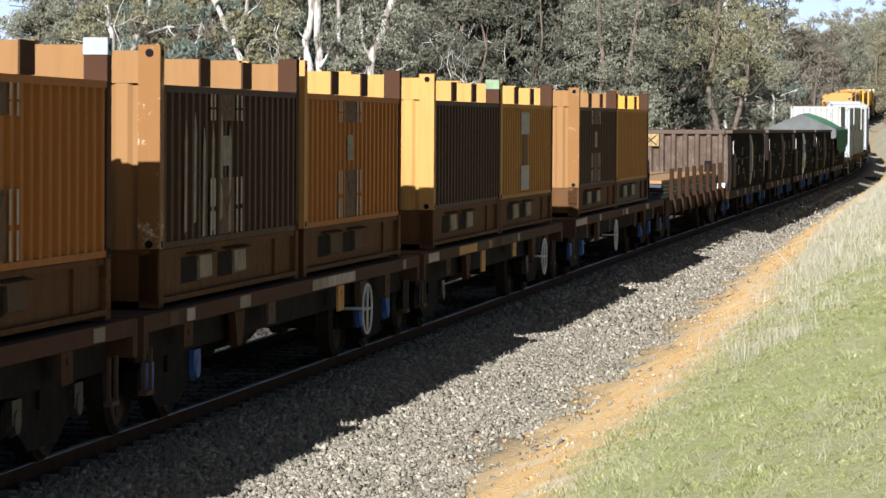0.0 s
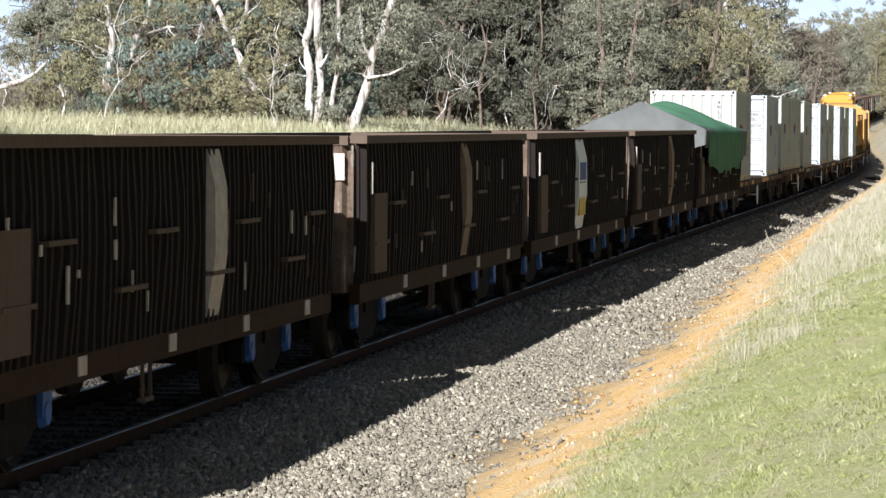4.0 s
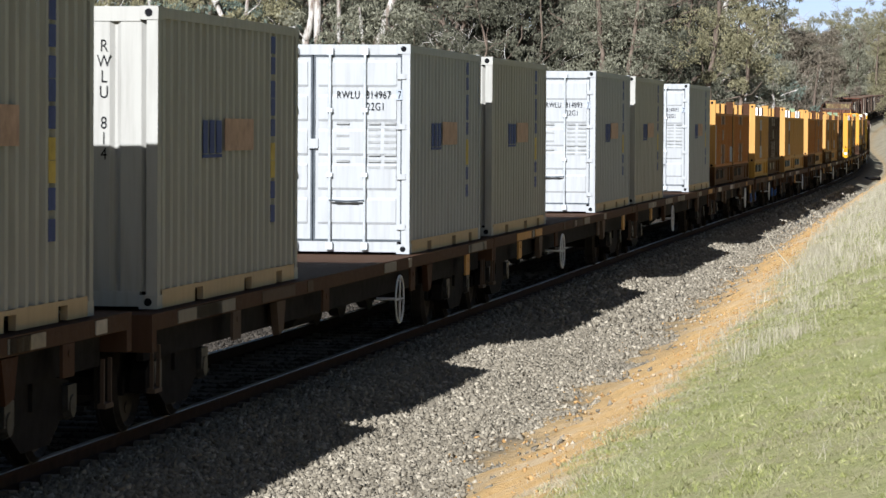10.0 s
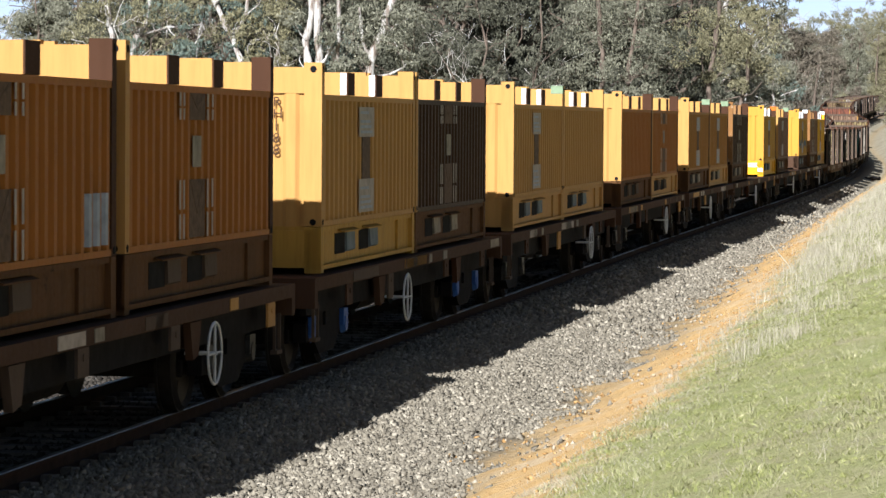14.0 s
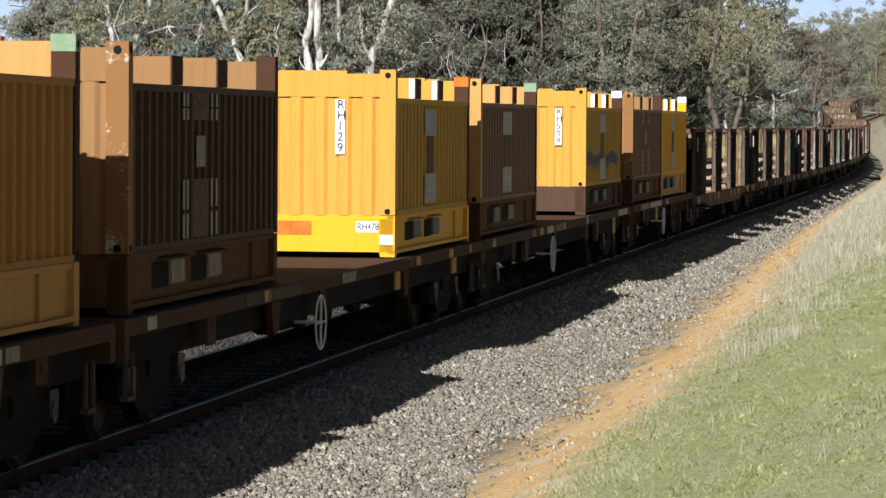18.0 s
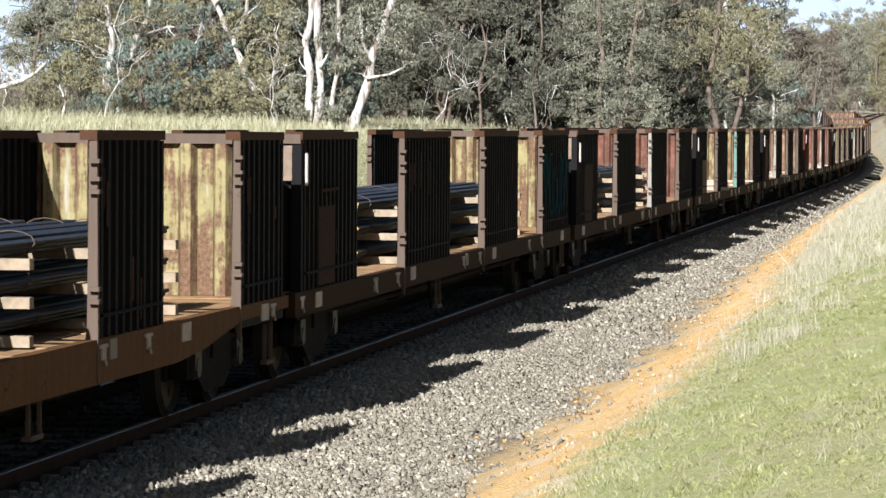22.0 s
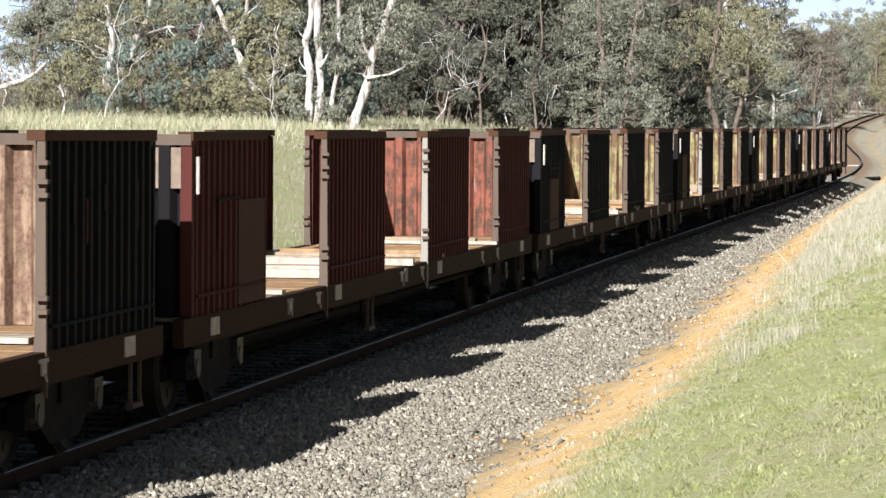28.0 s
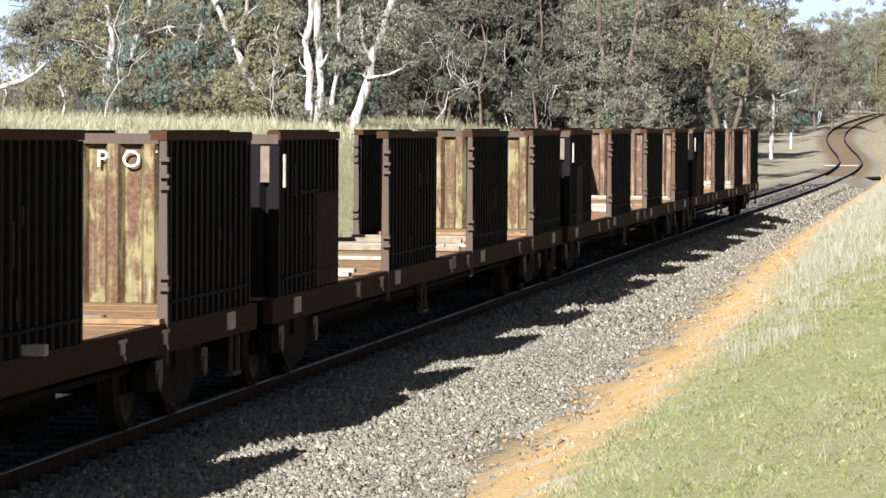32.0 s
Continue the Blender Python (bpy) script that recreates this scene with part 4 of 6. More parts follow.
    for yy in (1.60, 3.40):
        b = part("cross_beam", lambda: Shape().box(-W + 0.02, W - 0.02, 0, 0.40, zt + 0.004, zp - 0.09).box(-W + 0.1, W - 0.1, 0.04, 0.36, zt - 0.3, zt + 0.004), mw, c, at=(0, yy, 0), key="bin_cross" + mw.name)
        for x in (-1, 1):
            # rust-dark plates put the shade on the beam ends into colour
            part("beam_shoe", lambda: box(min(x * (W - 0.012), x * (W - 0.028)), max(x * (W - 0.012), x * (W - 0.028)), -0.008, 0.408, zt + 0.006, zp - 0.082), M["post_rust"], b, "rusty beam end plate, darkened for its shaded side", key="bin_shoe%d" % x)
        if color in ("tan", "yellow", "mustard"):
            part("beam_band", lambda: Shape().box(W - 0.10, W - 0.03, -0.006, -0.001, zt + 0.01, zp - 0.086), M["white_mark"], b, "whitened beam end", key="bin_band")
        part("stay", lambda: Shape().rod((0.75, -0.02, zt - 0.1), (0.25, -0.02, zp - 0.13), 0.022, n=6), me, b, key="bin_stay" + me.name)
    part("floor", lambda: box(-W + 0.08, W - 0.08, 0.1, L - 0.1, zb + 0.01, zb + 0.05), M["dark"], c, key="bin_floor")
    if marks:
        xs = W - 0.003
        if marks == 1:
            for za, zc in ((0.57, 1.09), (1.62, 1.86)):
                part("faded_panel", lambda: box(xs - 0.006, xs, 0, 0.62, za, zc), M["faint"], c, "faint remains of lettering", at=(0, 2.38, 0), key="bin_faint%.1f" % za)
                for yy in (1.98, 2.13, 3.08, 3.28):
                    part("stencil_bar", lambda: Shape().box(xs, xs + 0.004, 0, 0.055, za, za + (zc - za) * 0.42).box(xs, xs + 0.004, 0, 0.055, za + (zc - za) * 0.5, zc), M["plate"], c, "worn white stencil bar", at=(0, yy, 0), key="bin_stencil%.1f" % za)
                part("stencil_bar", lambda: Shape().prism([(0, zc), (0.06, zc), (0.30, (za + zc) / 2), (0.54, zc), (0.60, zc), (0.32, za + 0.4 * (zc - za)), (0.28, za + 0.4 * (zc - za))], "x", xs, xs + 0.003), M["faint"], c, "worn stencil stroke", at=(0, 2.40, 0), key="bin_vee%.1f" % za)
            part("worn_label", lambda: box(xs - 0.003, xs + 0.003, 0, 0.34, 1.20, 1.48), M["flap_pale"], c, "small worn pale label", at=(0, 2.50, 0), key="bin_label")
        else:
            for za, zc in ((0.60, 0.98), (1.46, 1.80)):
                n = part("notice", lambda: box(xs, xs + 0.004, 0, 0.95, za, zc), M["plate"], c, "weathered white notice panel", at=(0, 2.25, 0), key="bin_notice%.1f" % za)
                for zz in (0.04, 0.10, 0.16, 0.26):
                    part("notice_print", lambda: box(xs + 0.004, xs + 0.006, 0.08, 0.86 - zz, 0, 0.032), M["grey_patch"], n, at=(0, 0, za + zz), key="bin_print%.2f" % zz)
            part("worn_label", lambda: box(xs - 0.006, xs + 0.002, 0, 0.5, 0.98, 1.46), M["faint"], c, "faint stained strip between the notices", at=(0, 2.45, 0), key="bin_stain")
    if number and number[:2] == "RH":
        off = 0.18 if number == "RH129" else 0.0
        if number != "RH188":
            part("number_plate", lambda: box(0.665 - off, 0.785 - off, -0.004, 0.004, 1.24, 1.90), M["white_mark"], c, "white number strip")
        for i, ch in enumerate(number):
            writing(ch, 0.105, M["ink"] if number != "RH188" else M["brown"], c, (0.69 - off, -0.006, 1.79 - i * 0.13), (90, 0, 0))
        if number == "RH129":
            part("number_plate", box(0.74, 1.02, -0.004, 0.0, 0.30, 0.43), M["white_mark"], c, "white number strip on the base")
            writing("RH478", 0.085, M["ink"], c, (0.76, -0.006, 0.325), (90, 0, 0), 1.0, "lettering", 0.78)
            part("white_square", box(1.04, 1.20, -0.008, 0.0, 0.15, 0.27), M["white_mark"], c)
            part("orange_block", box(-0.25, 0.20, -0.004, 0.0, 0.26, 0.43), M["orange_mark"], c, "orange painted block")
        if number == "RH509":
            for i in list(range(1, 9)) + list(range(12, 20)):
                part("spray_paint", lambda: box(W - 0.008, W - 0.0035, -0.065, 0.06, 0.0, 0.24), M["spray"], c, "faded blue spray-painted tag", at=(0, 0.10 + 0.2663 * (i + 0.5), 0.84 + 0.05 * math.sin(i * 0.9)), key="spray")
    if number == "patch":
        part("repair_patch", lambda: Shape().ribbed("x", W - 0.04, 5.1, 5.88, 0.60, 1.02, 0.262, 0.045, 1, 0.42), M["grey_patch"], c, "bluish grey repainted patch")
        part("bare_panel", lambda: Shape().prism([(0.16, 0.58), (0.42, 0.57), (0.42, 1.60), (0.30, 1.62), (0.16, 1.35)], "x", W - 0.012, W - 0.002), M["grey_patch"], c, "pale bare patch where paint came off")
    if number == "strip":
        for i, ch in enumerate("RH2"):
            writing(ch, 0.115, M["plate"], c, (0.20, -0.024, 1.72 - i * 0.16), (90, 0, 0))
        part("grey_strip", box(0.14, 0.36, -0.026, -0.012, 0.52, 1.36), M["grey_patch"], c, "grey strip painted down the end")
    if number == "spray":
        for i in range(6):
            part("spray_paint", lambda: Shape().prism([(0, 0), (0.10, 0.02), (0.12, 0.85), (0.06, 1.0), (0.02, 0.8)], "x", W - 0.006, W - 0.0025), M["flap_pale"], c, "pale sprayed tag", at=(0, 0.95 + i * 0.36, 0.62 + 0.08 * math.sin(i * 2.0)), key="spray_pale")
    LOADS.append((c, wagon, (0, y0, 1.10 + high)))
    return c


STREAK = random.Random(77)


def side_panels(w, half, spans, x, z0, z1, mat, edge, hung=True):
    """Ribbed side leaves with a capping. The end leaves stand on the sill; those between hang over it, with a tapered post on the leading edge."""
    for i, (a0, b0) in enumerate(spans):
        ends = hung and i in (0, len(spans) - 1)
        first = hung and i == 0
        foot = z0 if ends else z0 - 0.17
        for sx in (-1, 1):
            xo = sx * x
            shift = -1.0 if sx < 0 and hung and i else 0.0
            a, b = a0 + shift, b0 + (0.0 if i == len(spans) - 1 else shift)
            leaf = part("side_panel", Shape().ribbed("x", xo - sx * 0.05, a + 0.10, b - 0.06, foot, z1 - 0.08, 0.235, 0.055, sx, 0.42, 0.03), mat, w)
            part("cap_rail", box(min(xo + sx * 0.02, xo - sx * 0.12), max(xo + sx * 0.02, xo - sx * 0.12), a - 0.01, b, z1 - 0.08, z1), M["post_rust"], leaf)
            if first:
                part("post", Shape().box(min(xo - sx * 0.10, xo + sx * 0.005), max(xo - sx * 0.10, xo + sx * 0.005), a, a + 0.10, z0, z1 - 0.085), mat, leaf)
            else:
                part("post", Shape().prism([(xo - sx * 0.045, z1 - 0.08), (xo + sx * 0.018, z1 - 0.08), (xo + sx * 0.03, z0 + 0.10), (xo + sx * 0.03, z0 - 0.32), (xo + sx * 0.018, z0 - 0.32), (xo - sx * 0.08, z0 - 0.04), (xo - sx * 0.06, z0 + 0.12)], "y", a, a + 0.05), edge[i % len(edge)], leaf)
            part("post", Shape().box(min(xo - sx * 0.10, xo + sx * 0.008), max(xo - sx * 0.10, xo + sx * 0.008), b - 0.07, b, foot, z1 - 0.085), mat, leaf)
            for z in (z0 + 0.30, z0 + 0.40, z1 - 0.26, z1 - 0.40, z1 - 0.50):
                if not first:
                    part("hinge", Shape().prism([(xo - 0.035, a - 0.055), (xo + 0.05, a - 0.055), (xo + 0.05, a + 0.03), (xo - 0.035, a - 0.01)], "z", z, z + 0.035), M["edge"], leaf)
            if not ends:
                part("foot_rail", box(min(xo + sx * 0.004, xo + sx * 0.018), max(xo + sx * 0.004, xo + sx * 0.018), a + 0.12, b - 0.02, foot - 0.02, foot + 0.06), mat, leaf)
            part("cross_bar", Shape().rod((xo + sx * 0.02, a + 0.16, z0 + 0.20), (xo + sx * 0.02, b - 0.1, z0 + 0.21), 0.016, n=6), mat, leaf)
            if sx > 0:
                for k in range(5):
                    y, zz = a + 0.25 + STREAK.random() * (b - a - 0.5), z0 + 0.05 + STREAK.random() * 1.0
                    part("rust_streak", box(xo + 0.002, xo + 0.0075, y, y + 0.02 + 0.05 * STREAK.random(), zz, zz + 0.10 + 0.35 * STREAK.random()), STREAK.choice([M["sill"], M["panel_red"], M["sill"]]), leaf)
                if first:
                    part("latch_bar", Shape().rod((xo + 0.03, a + 0.9, z1 - 0.62), (xo + 0.03, a + 1.9, z1 - 0.61), 0.018, n=6), M["sill"], leaf)


def bulkheads(w, half, z0, z1, mat, front=None):
    for d in (-1, 1):
        e = half - 0.32 if d > 0 else -half + 0.42
        b = part("bulkhead", Shape().ribbed("y", e, -1.24, 1.24, z0, z1 - 0.1, 0.36, 0.10, -1, 0.36, 0.03), front if (d < 0 and front) else mat, w)
        part("cap_rail", box(-1.30, 1.30, e - 0.09, e + 0.09, z1 - 0.1, z1 - 0.004), M["edge"], b)


def door_wagon(q0, seed, bulk, side, edges, loaded="", well=False, length=23.3):
    """Long open wagon: ribbed side leaves with gaps between them, solid ends, planked floor, fish-bellied sill."""
    rng = random.Random(seed)
    label = "rusty open wagon with ribbed side leaves and " + {"": "empty floor", "bars": "steel bar bundles", "boards": "loose packing timbers"}[loaded]
    w, h = wagon_base("open_wagon", label, "wagon", q0, q0 + length, "open wagons")
    z0, z1 = 0.98, 2.62
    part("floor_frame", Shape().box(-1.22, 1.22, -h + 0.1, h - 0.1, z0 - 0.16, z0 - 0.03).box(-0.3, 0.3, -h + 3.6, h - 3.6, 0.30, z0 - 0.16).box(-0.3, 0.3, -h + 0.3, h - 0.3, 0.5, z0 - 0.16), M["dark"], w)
    for x in (-1, 1):
        if well:
            pr = [(-h, z0), (-h, z0 - 0.14), (-h * 0.74, z0 - 0.16), (-h * 0.52, z0 - 0.34), (h * 0.48, z0 - 0.36), (h * 0.60, z0 - 0.30), (h * 0.76, z0 - 0.14), (h, z0 - 0.12), (h, z0)]
        else:
            pr = [(-h, z0), (-h, z0 - 0.25), (h, z0 - 0.25), (h, z0)]
        part("side_sill", Shape().prism(pr, "x", x * 1.27 - 0.05, x * 1.27 + 0.05), M["base_rust"] if well else M["sill"], w)
    n = int(2 * h / 0.48)
    for i in range(n):
        part("floor_plank", lambda: box(-1.2, 1.2, 0.0, 0.46, -0.03, 0.0), M["plank"], w, at=(0, -h + 0.2 + i * (2 * h - 0.5) / n, z0 - rng.random() * 0.012), key="floor_plank")
    if well:
        spans = [(-h + 0.05, -h + 3.2), (-h + 6.1, -h + 8.4), (-h + 11.1, -h + 13.4), (h - 2.35, h - 0.25)]
    else:
        spans = [(-h + 0.35, -h + 3.5), (-h + 6.55, -h + 10.2), (-h + 13.2, -h + 16.8), (h - 3.80, h - 0.25)]
    side_panels(w, h, spans, 1.30, z0 - 0.02, z1, side, edges, not well)
    bulkheads(w, h, z0, z1 - 0.02, bulk, M["panel"])
    part("end_plate", box(0.84, 1.21, -h + 0.335, -h + 0.345, z1 - 0.50, z1 - 0.14), M["end_paint"], w, "pale square plate on the end")
    part("grab_rail", Shape().rod((1.36, -h + 0.35, z1 - 0.55), (1.36, -h + 0.35, z1 - 0.22), 0.016, n=6), M["plate"], w, "pale grab rail")
    c0, c1 = rng.choice(((0.9, 1.8), (1.9, 3.05), (1.2, 2.3)))
    part("patch_sheet", box(1.292, 1.312, -h + 0.35 + c0, -h + 0.35 + c1, z0 + 0.02, z0 + rng.choice((0.85, 1.0, 1.3))), rng.choice([M["sill"], M["deck"], M["edge"]]), w, "plain repair sheet on the side leaf")
    for y in [-h + 4.6 + k * 6.7 + d for k in range(3) for d in (0.0, 1.5)]:
        part("tie_down", lambda: Shape().box(1.319, 1.332, -0.13, 0.13, -0.075, -0.045).box(1.319, 1.335, -0.07, 0.05, -0.17, -0.075).rod((1.34, -0.02, -0.16), (1.34, 0.03, -0.21), 0.012, n=6), M["plate"], w, "pale worn tie-down bracket", at=(0, y, z0), key="tie_down")
    part("end_strip", box(1.16, 1.285, h - 0.42, h - 0.406, z1 - 0.75, z1 - 0.16), M["tan"], w, "faded yellow strip on the end")
    plates(w, [(-h + 1.2, z0 - 0.12), (-h + 7.2, z0 - 0.10), (-h + 14.2, z0 - 0.11), (h - 1.2, z0 - 0.11)], 1.326, (0.34, 0.16))
    plates(w, [(-h + 4.6, z0 - 0.12), (-h + 11.6, z0 - 0.1)], 1.326, (0.22, 0.16), "edge_white")
    for y in (-h + 9.45, h - 0.8):
        stirrup(w, y, 1.27, 0.36, 0.74, 0.34)
    part("air_pipe", Shape().rod((1.1, -h + 10.0, 0.3), (1.1, -h + 9.8, 0.74), 0.025, n=6).rod((0.9, -h + 3, 0.56), (0.9, h - 3, 0.56), 0.03, n=6), M["dark"], w)
    part("brake_cylinder", Shape().rod((0.5, -1.5, 0.58), (0.5, 0.3, 0.58), 0.2, n=12).rod((-0.5, 1.0, 0.55), (-0.5, 2.4, 0.55), 0.24, n=12), M["dark"], w)
    couplers(w, h)
    bogie(w, -h + 2.3)
    bogie(w, h - 2.3)
    def rest(name, shape, mat, lab, cat, at, group=""):
        t = tagged(new(name, shape.mesh(name, mat)), lab, cat, group)
        LOADS.append((t, w, at))
        return t
    if loaded == "boards":
        for i in range(5):
            y = -h + 4 + rng.random() * (2 * h - 8)
            L = 1.4 + rng.random() * 1.2
            rest("packing_timber", box(-L / 2, L / 2, -0.06, 0.06, 0, 0.05 + 0.05 * rng.random()), rng.choice([M["pale"], M["timber"], M["pale"]]), "pale sawn packing timber lying on the wagon floor", "timber", (rng.uniform(-0.4, 0.4), y, z0 + 0.002), "packing timbers")
        for i in range(4):
            y = -h + 4.2 + i * 5 + 1.5 * rng.random()
            for k in range(rng.choice((3, 4, 5))):
                L = 0.8 + 0.5 * rng.random()
                rest("plank", box(-L, L, -0.09, 0.09, 0, 0.045), rng.choice([M["timber"], M["plank"], M["pale"]]), "weathered loose plank lying across the wagon floor", "plank", (rng.uniform(-0.15, 0.15), y + 0.21 * (k % 3), z0 + 0.002 + 0.047 * (k // 3)), "loose planks")
    return w, h, rest


# ---- the train, head to tail; q is the place along the train ----
rng = random.Random(5)
mid = lambda a, b: (a + b) / 2


def flat_with(q0, q1, loads, seed, cap="dark", high=0.0, brake=None):
    w = flat_wagon(q0, q1, seed, cap, high, None if brake is None else brake - mid(q0, q1))
    for q, kind, *rest in loads:
        if kind == "white":
            white_container(w, q - mid(q0, q1), *rest, high=high)
        else:
            waste_container(w, q - mid(q0, q1), kind, *rest, high=high)


flat_with(-261.4, -247.4, [(-253.85, "orange", "brown", "", "grey_patch", 1, "flaked")], 1)
flat_with(-247.0, -233.0, [(-246.1, "brown", "brown", "spray", "", 1, "flaked"), (-239.75, "orange", "brown", "", "", 1)], 2, "blue", brake=-236.74)
flat_with(-232.5, -218.5, [(-231.2, "brown", "brown", "", "green_mark", 0), (-225.05, "ochre", "brown", "", "", 2)], 3, brake=-221.0)
flat_with(-216.6, -200.7, [(-215.35, "brown", "brown", "", "", 1, "flaked"), (-209.2, "ochre", "base_dark", "", "", 0, "gold")], 4, "blue", brake=-210.5)
flat_with(-109.1, -89.1, [(-108.75, "white", False), (-95.6, "white", True, "RWLU 815041 0")], 5, brake=-101.7)
flat_with(-88.7, -75.1, [(-88.0, "white", False), (-81.9, "white", False)], 6, high=0.06, brake=-79.7)
flat_with(-74.2, -54.0, [(-73.65, "white", False), (-60.6, "white", True, "RWLU 814967 7")], 7, brake=-62.1)
flat_with(-53.8, -34.0, [(-53.4, "white", False), (-40.35, "white", True, "RWLU 814893 7")], 8, brake=-46.2)
flat_with(-33.7, -14.3, [(-33.3, "white", False), (-20.9, "white", True, "RWLU 814971 7")], 9, brake=-26.4)
flat_with(-13.9, -0.2, [(-13.15, "orange", "brown", "patch", "", 1), (-6.8, "orange", "brown", "", "", 1)], 10, brake=-4.0)
flat_with(1.0, 14.9, [(1.8, "tan", "mustard", "RH188", "", 2), (7.95, "brown", "brown", "", "", 1)], 11, "blue", brake=6.57)
flat_with(16.0, 30.2, [(16.9, "tan", "tan", "", "green_mark", 2), (23.0, "tan", "tan", "", "", 0)], 12, brake=26.0)
flat_with(31.3, 45.0, [(32.15, "orange", "brown", "", "", 0), (38.25, "orange", "tan", "", "", 1)], 13, brake=40.2)
flat_with(46.2, 59.9, [(47.05, "ochre", "brown", "strip", "green_mark", 2), (53.2, "ochre", "tan", "", "green_mark", 2)], 14, brake=52.0)
flat_with(60.4, 80.5, [(60.85, "brown", "brown", "", "", 1, "flaked"), (73.87, "mustard", "yellow", "RH129", "orange_mark", 2, "gold")], 15, brake=68.5)
flat_with(80.7, 100.4, [(81.0, "umber", "brown", "", "green_mark", 2), (93.70, "mustard", "deck", "RH509", "white_mark", 2, "gold")], 16, brake=88.1)
flat_with(101.0, 114.6, [(101.8, "umber", "brown", "", "", 1, "flaked"), (107.87, "yellow", "tan", "", "white_mark", 2)], 17, brake=107.0)


def gondola(q0, q1, seed, tarp=""):
    """Open wagon with close-ribbed bulging sides, flat top rail and ribbed ends."""
    r = random.Random(seed)
    w, h = wagon_base("gondola_wagon", "dark rusty gondola wagon with close-ribbed sides" + {"": " and a brown top rail", "grey": " covered by a grey tarpaulin", "green": " covered by a green tarpaulin"}[tarp], "wagon", q0, q1, "gondolas")
    z0, z1 = 0.92, 2.58
    part("floor_frame", Shape().box(-1.25, 1.25, -h + 0.1, h - 0.1, z0 - 0.14, z0).box(-0.3, 0.3, -h + 0.3, h - 0.3, 0.5, z0 - 0.1), M["dark"], w)
    n = 4
    for x in (-1, 1):
        for i in range(n):
            a, b = -h + 2 * h * i / n, -h + 2 * h * (i + 1) / n
            s = Shape()
            levels = [z0 + (z1 - 0.09 - z0) * k / 4 for k in range(5)]
            for k in range(4):
                s.ribbed("x", x * 1.32, a + 0.03, b - 0.03, levels[k], levels[k + 1], 0.21, 0.07, x, 0.4, 0.03)
            s.v = [(px + x * (0.05 * math.sin((pz - z0) / (z1 - z0) * 3.1) * (0.6 + 0.8 * noise.noise((py * 0.7, seed, x))) + 0.03 * noise.noise((py * 2.5, pz * 1.5, seed))), py + 0.03 * noise.noise((py * 1.3, pz * 1.2, seed + 5)), pz) for px, py, pz in s.v]
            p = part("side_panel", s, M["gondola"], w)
            bm = bmesh.new()
            bm.from_mesh(p.data)
            bmesh.ops.remove_doubles(bm, verts=bm.verts, dist=0.0008)
            bm.to_mesh(p.data)
            bm.free()
            if x > 0:
                for k in range(4):
                    y, zz = a + 0.3 + r.random() * (b - a - 0.6), z0 + 0.2 + r.random() * 0.9
                    part("scuff", box(1.43, 1.445, y, y + 0.015 + 0.05 * r.random(), zz, zz + 0.06 + 0.25 * r.random()), M["plate"] if r.random() < 0.5 else M["edge"], p)
            if x > 0:
                part("latch_bar", box(1.385, 1.46, a + 0.5, a + 1.4, z0 + 0.42, z0 + 0.46), M["edge"], p)
                part("latch_bar", box(1.385, 1.46, a + 1.7, a + 2.5, z0 + 0.85, z0 + 0.89), M["edge"], p)
        part("top_rail", Shape().box(min(x * 1.44, x * 1.24), max(x * 1.44, x * 1.24), -h - 0.02, h + 0.02, z1 - 0.09, z1), M["edge"], w)
        part("side_sill", box(min(x * 1.36, x * 1.24), max(x * 1.36, x * 1.24), -h, h, z0 - 0.22, z0 - 0.004), M["sill"], w)
    if seed == 3:
        bw = part("painted_door", Shape().prism([(1.395, z0 + 0.02), (1.48, z0 + 0.6), (1.475, z0 + 1.2), (1.395, z1 - 0.12), (1.385, z1 - 0.12), (1.385, z0 + 0.02)], "y", -1.6, -0.45), M["white_mark"], w, "whitened door panel with worn colour blocks")
        part("colour_block", Shape().box(1.47, 1.483, -1.45, -0.6, z0 + 0.85, z0 + 1.15).box(1.47, 1.484, -1.45, -0.6, z0 + 0.80, z0 + 0.82), M["blue_mark"], bw, "faded blue block")
        part("colour_block", Shape().box(1.42, 1.478, -1.45, -0.65, z0 + 0.25, z0 + 0.55), M["yellow_mark"], bw, "faded yellow block")
    elif seed < 5:
        part("painted_strip", Shape().prism([(1.395, z0 + 0.05), (1.475, z0 + 0.6), (1.47, z0 + 1.2), (1.395, z1 - 0.12), (1.385, z1 - 0.12), (1.385, z0 + 0.05)], "y", 0.5, 1.0), M["plate"] if seed % 2 else M["end_paint"], w, "pale worn strip on the bulging side")
    part("side_door", box(1.395, 1.45, -h + 0.45, -h + 1.25, z0 + 0.1, z0 + 1.0), M["edge"], w, "brown patch on the side")
    for d in (-1, 1):
        b = part("end_wall", Shape().ribbed("y", d * (h - 0.02), -1.28, 1.28, z0 - 0.1, z1 - 0.1, 0.31, 0.09, d, 0.36, 0.03), M["gon_end"], w)
        part("top_rail", box(-1.235, 1.235, d * h - 0.09, d * h + 0.10, z1 - 0.11, z1 - 0.004), M["edge"], b)
    if seed == 1:
        s = part("end_sign", box(-1.0, -0.55, -h - 0.10, -h - 0.085, z1 - 0.45, z1 - 0.12), M["sign"], w, "faded yellow square sign")
        part("sign_mark", Shape().prism([(-0.95, z1 - 0.42), (-0.90, z1 - 0.42), (-0.60, z1 - 0.15), (-0.65, z1 - 0.15)], "y", -h - 0.106, -h - 0.10).prism([(-0.65, z1 - 0.42), (-0.60, z1 - 0.42), (-0.90, z1 - 0.15), (-0.95, z1 - 0.15)], "y", -h - 0.107, -h - 0.101), M["brown"], s)
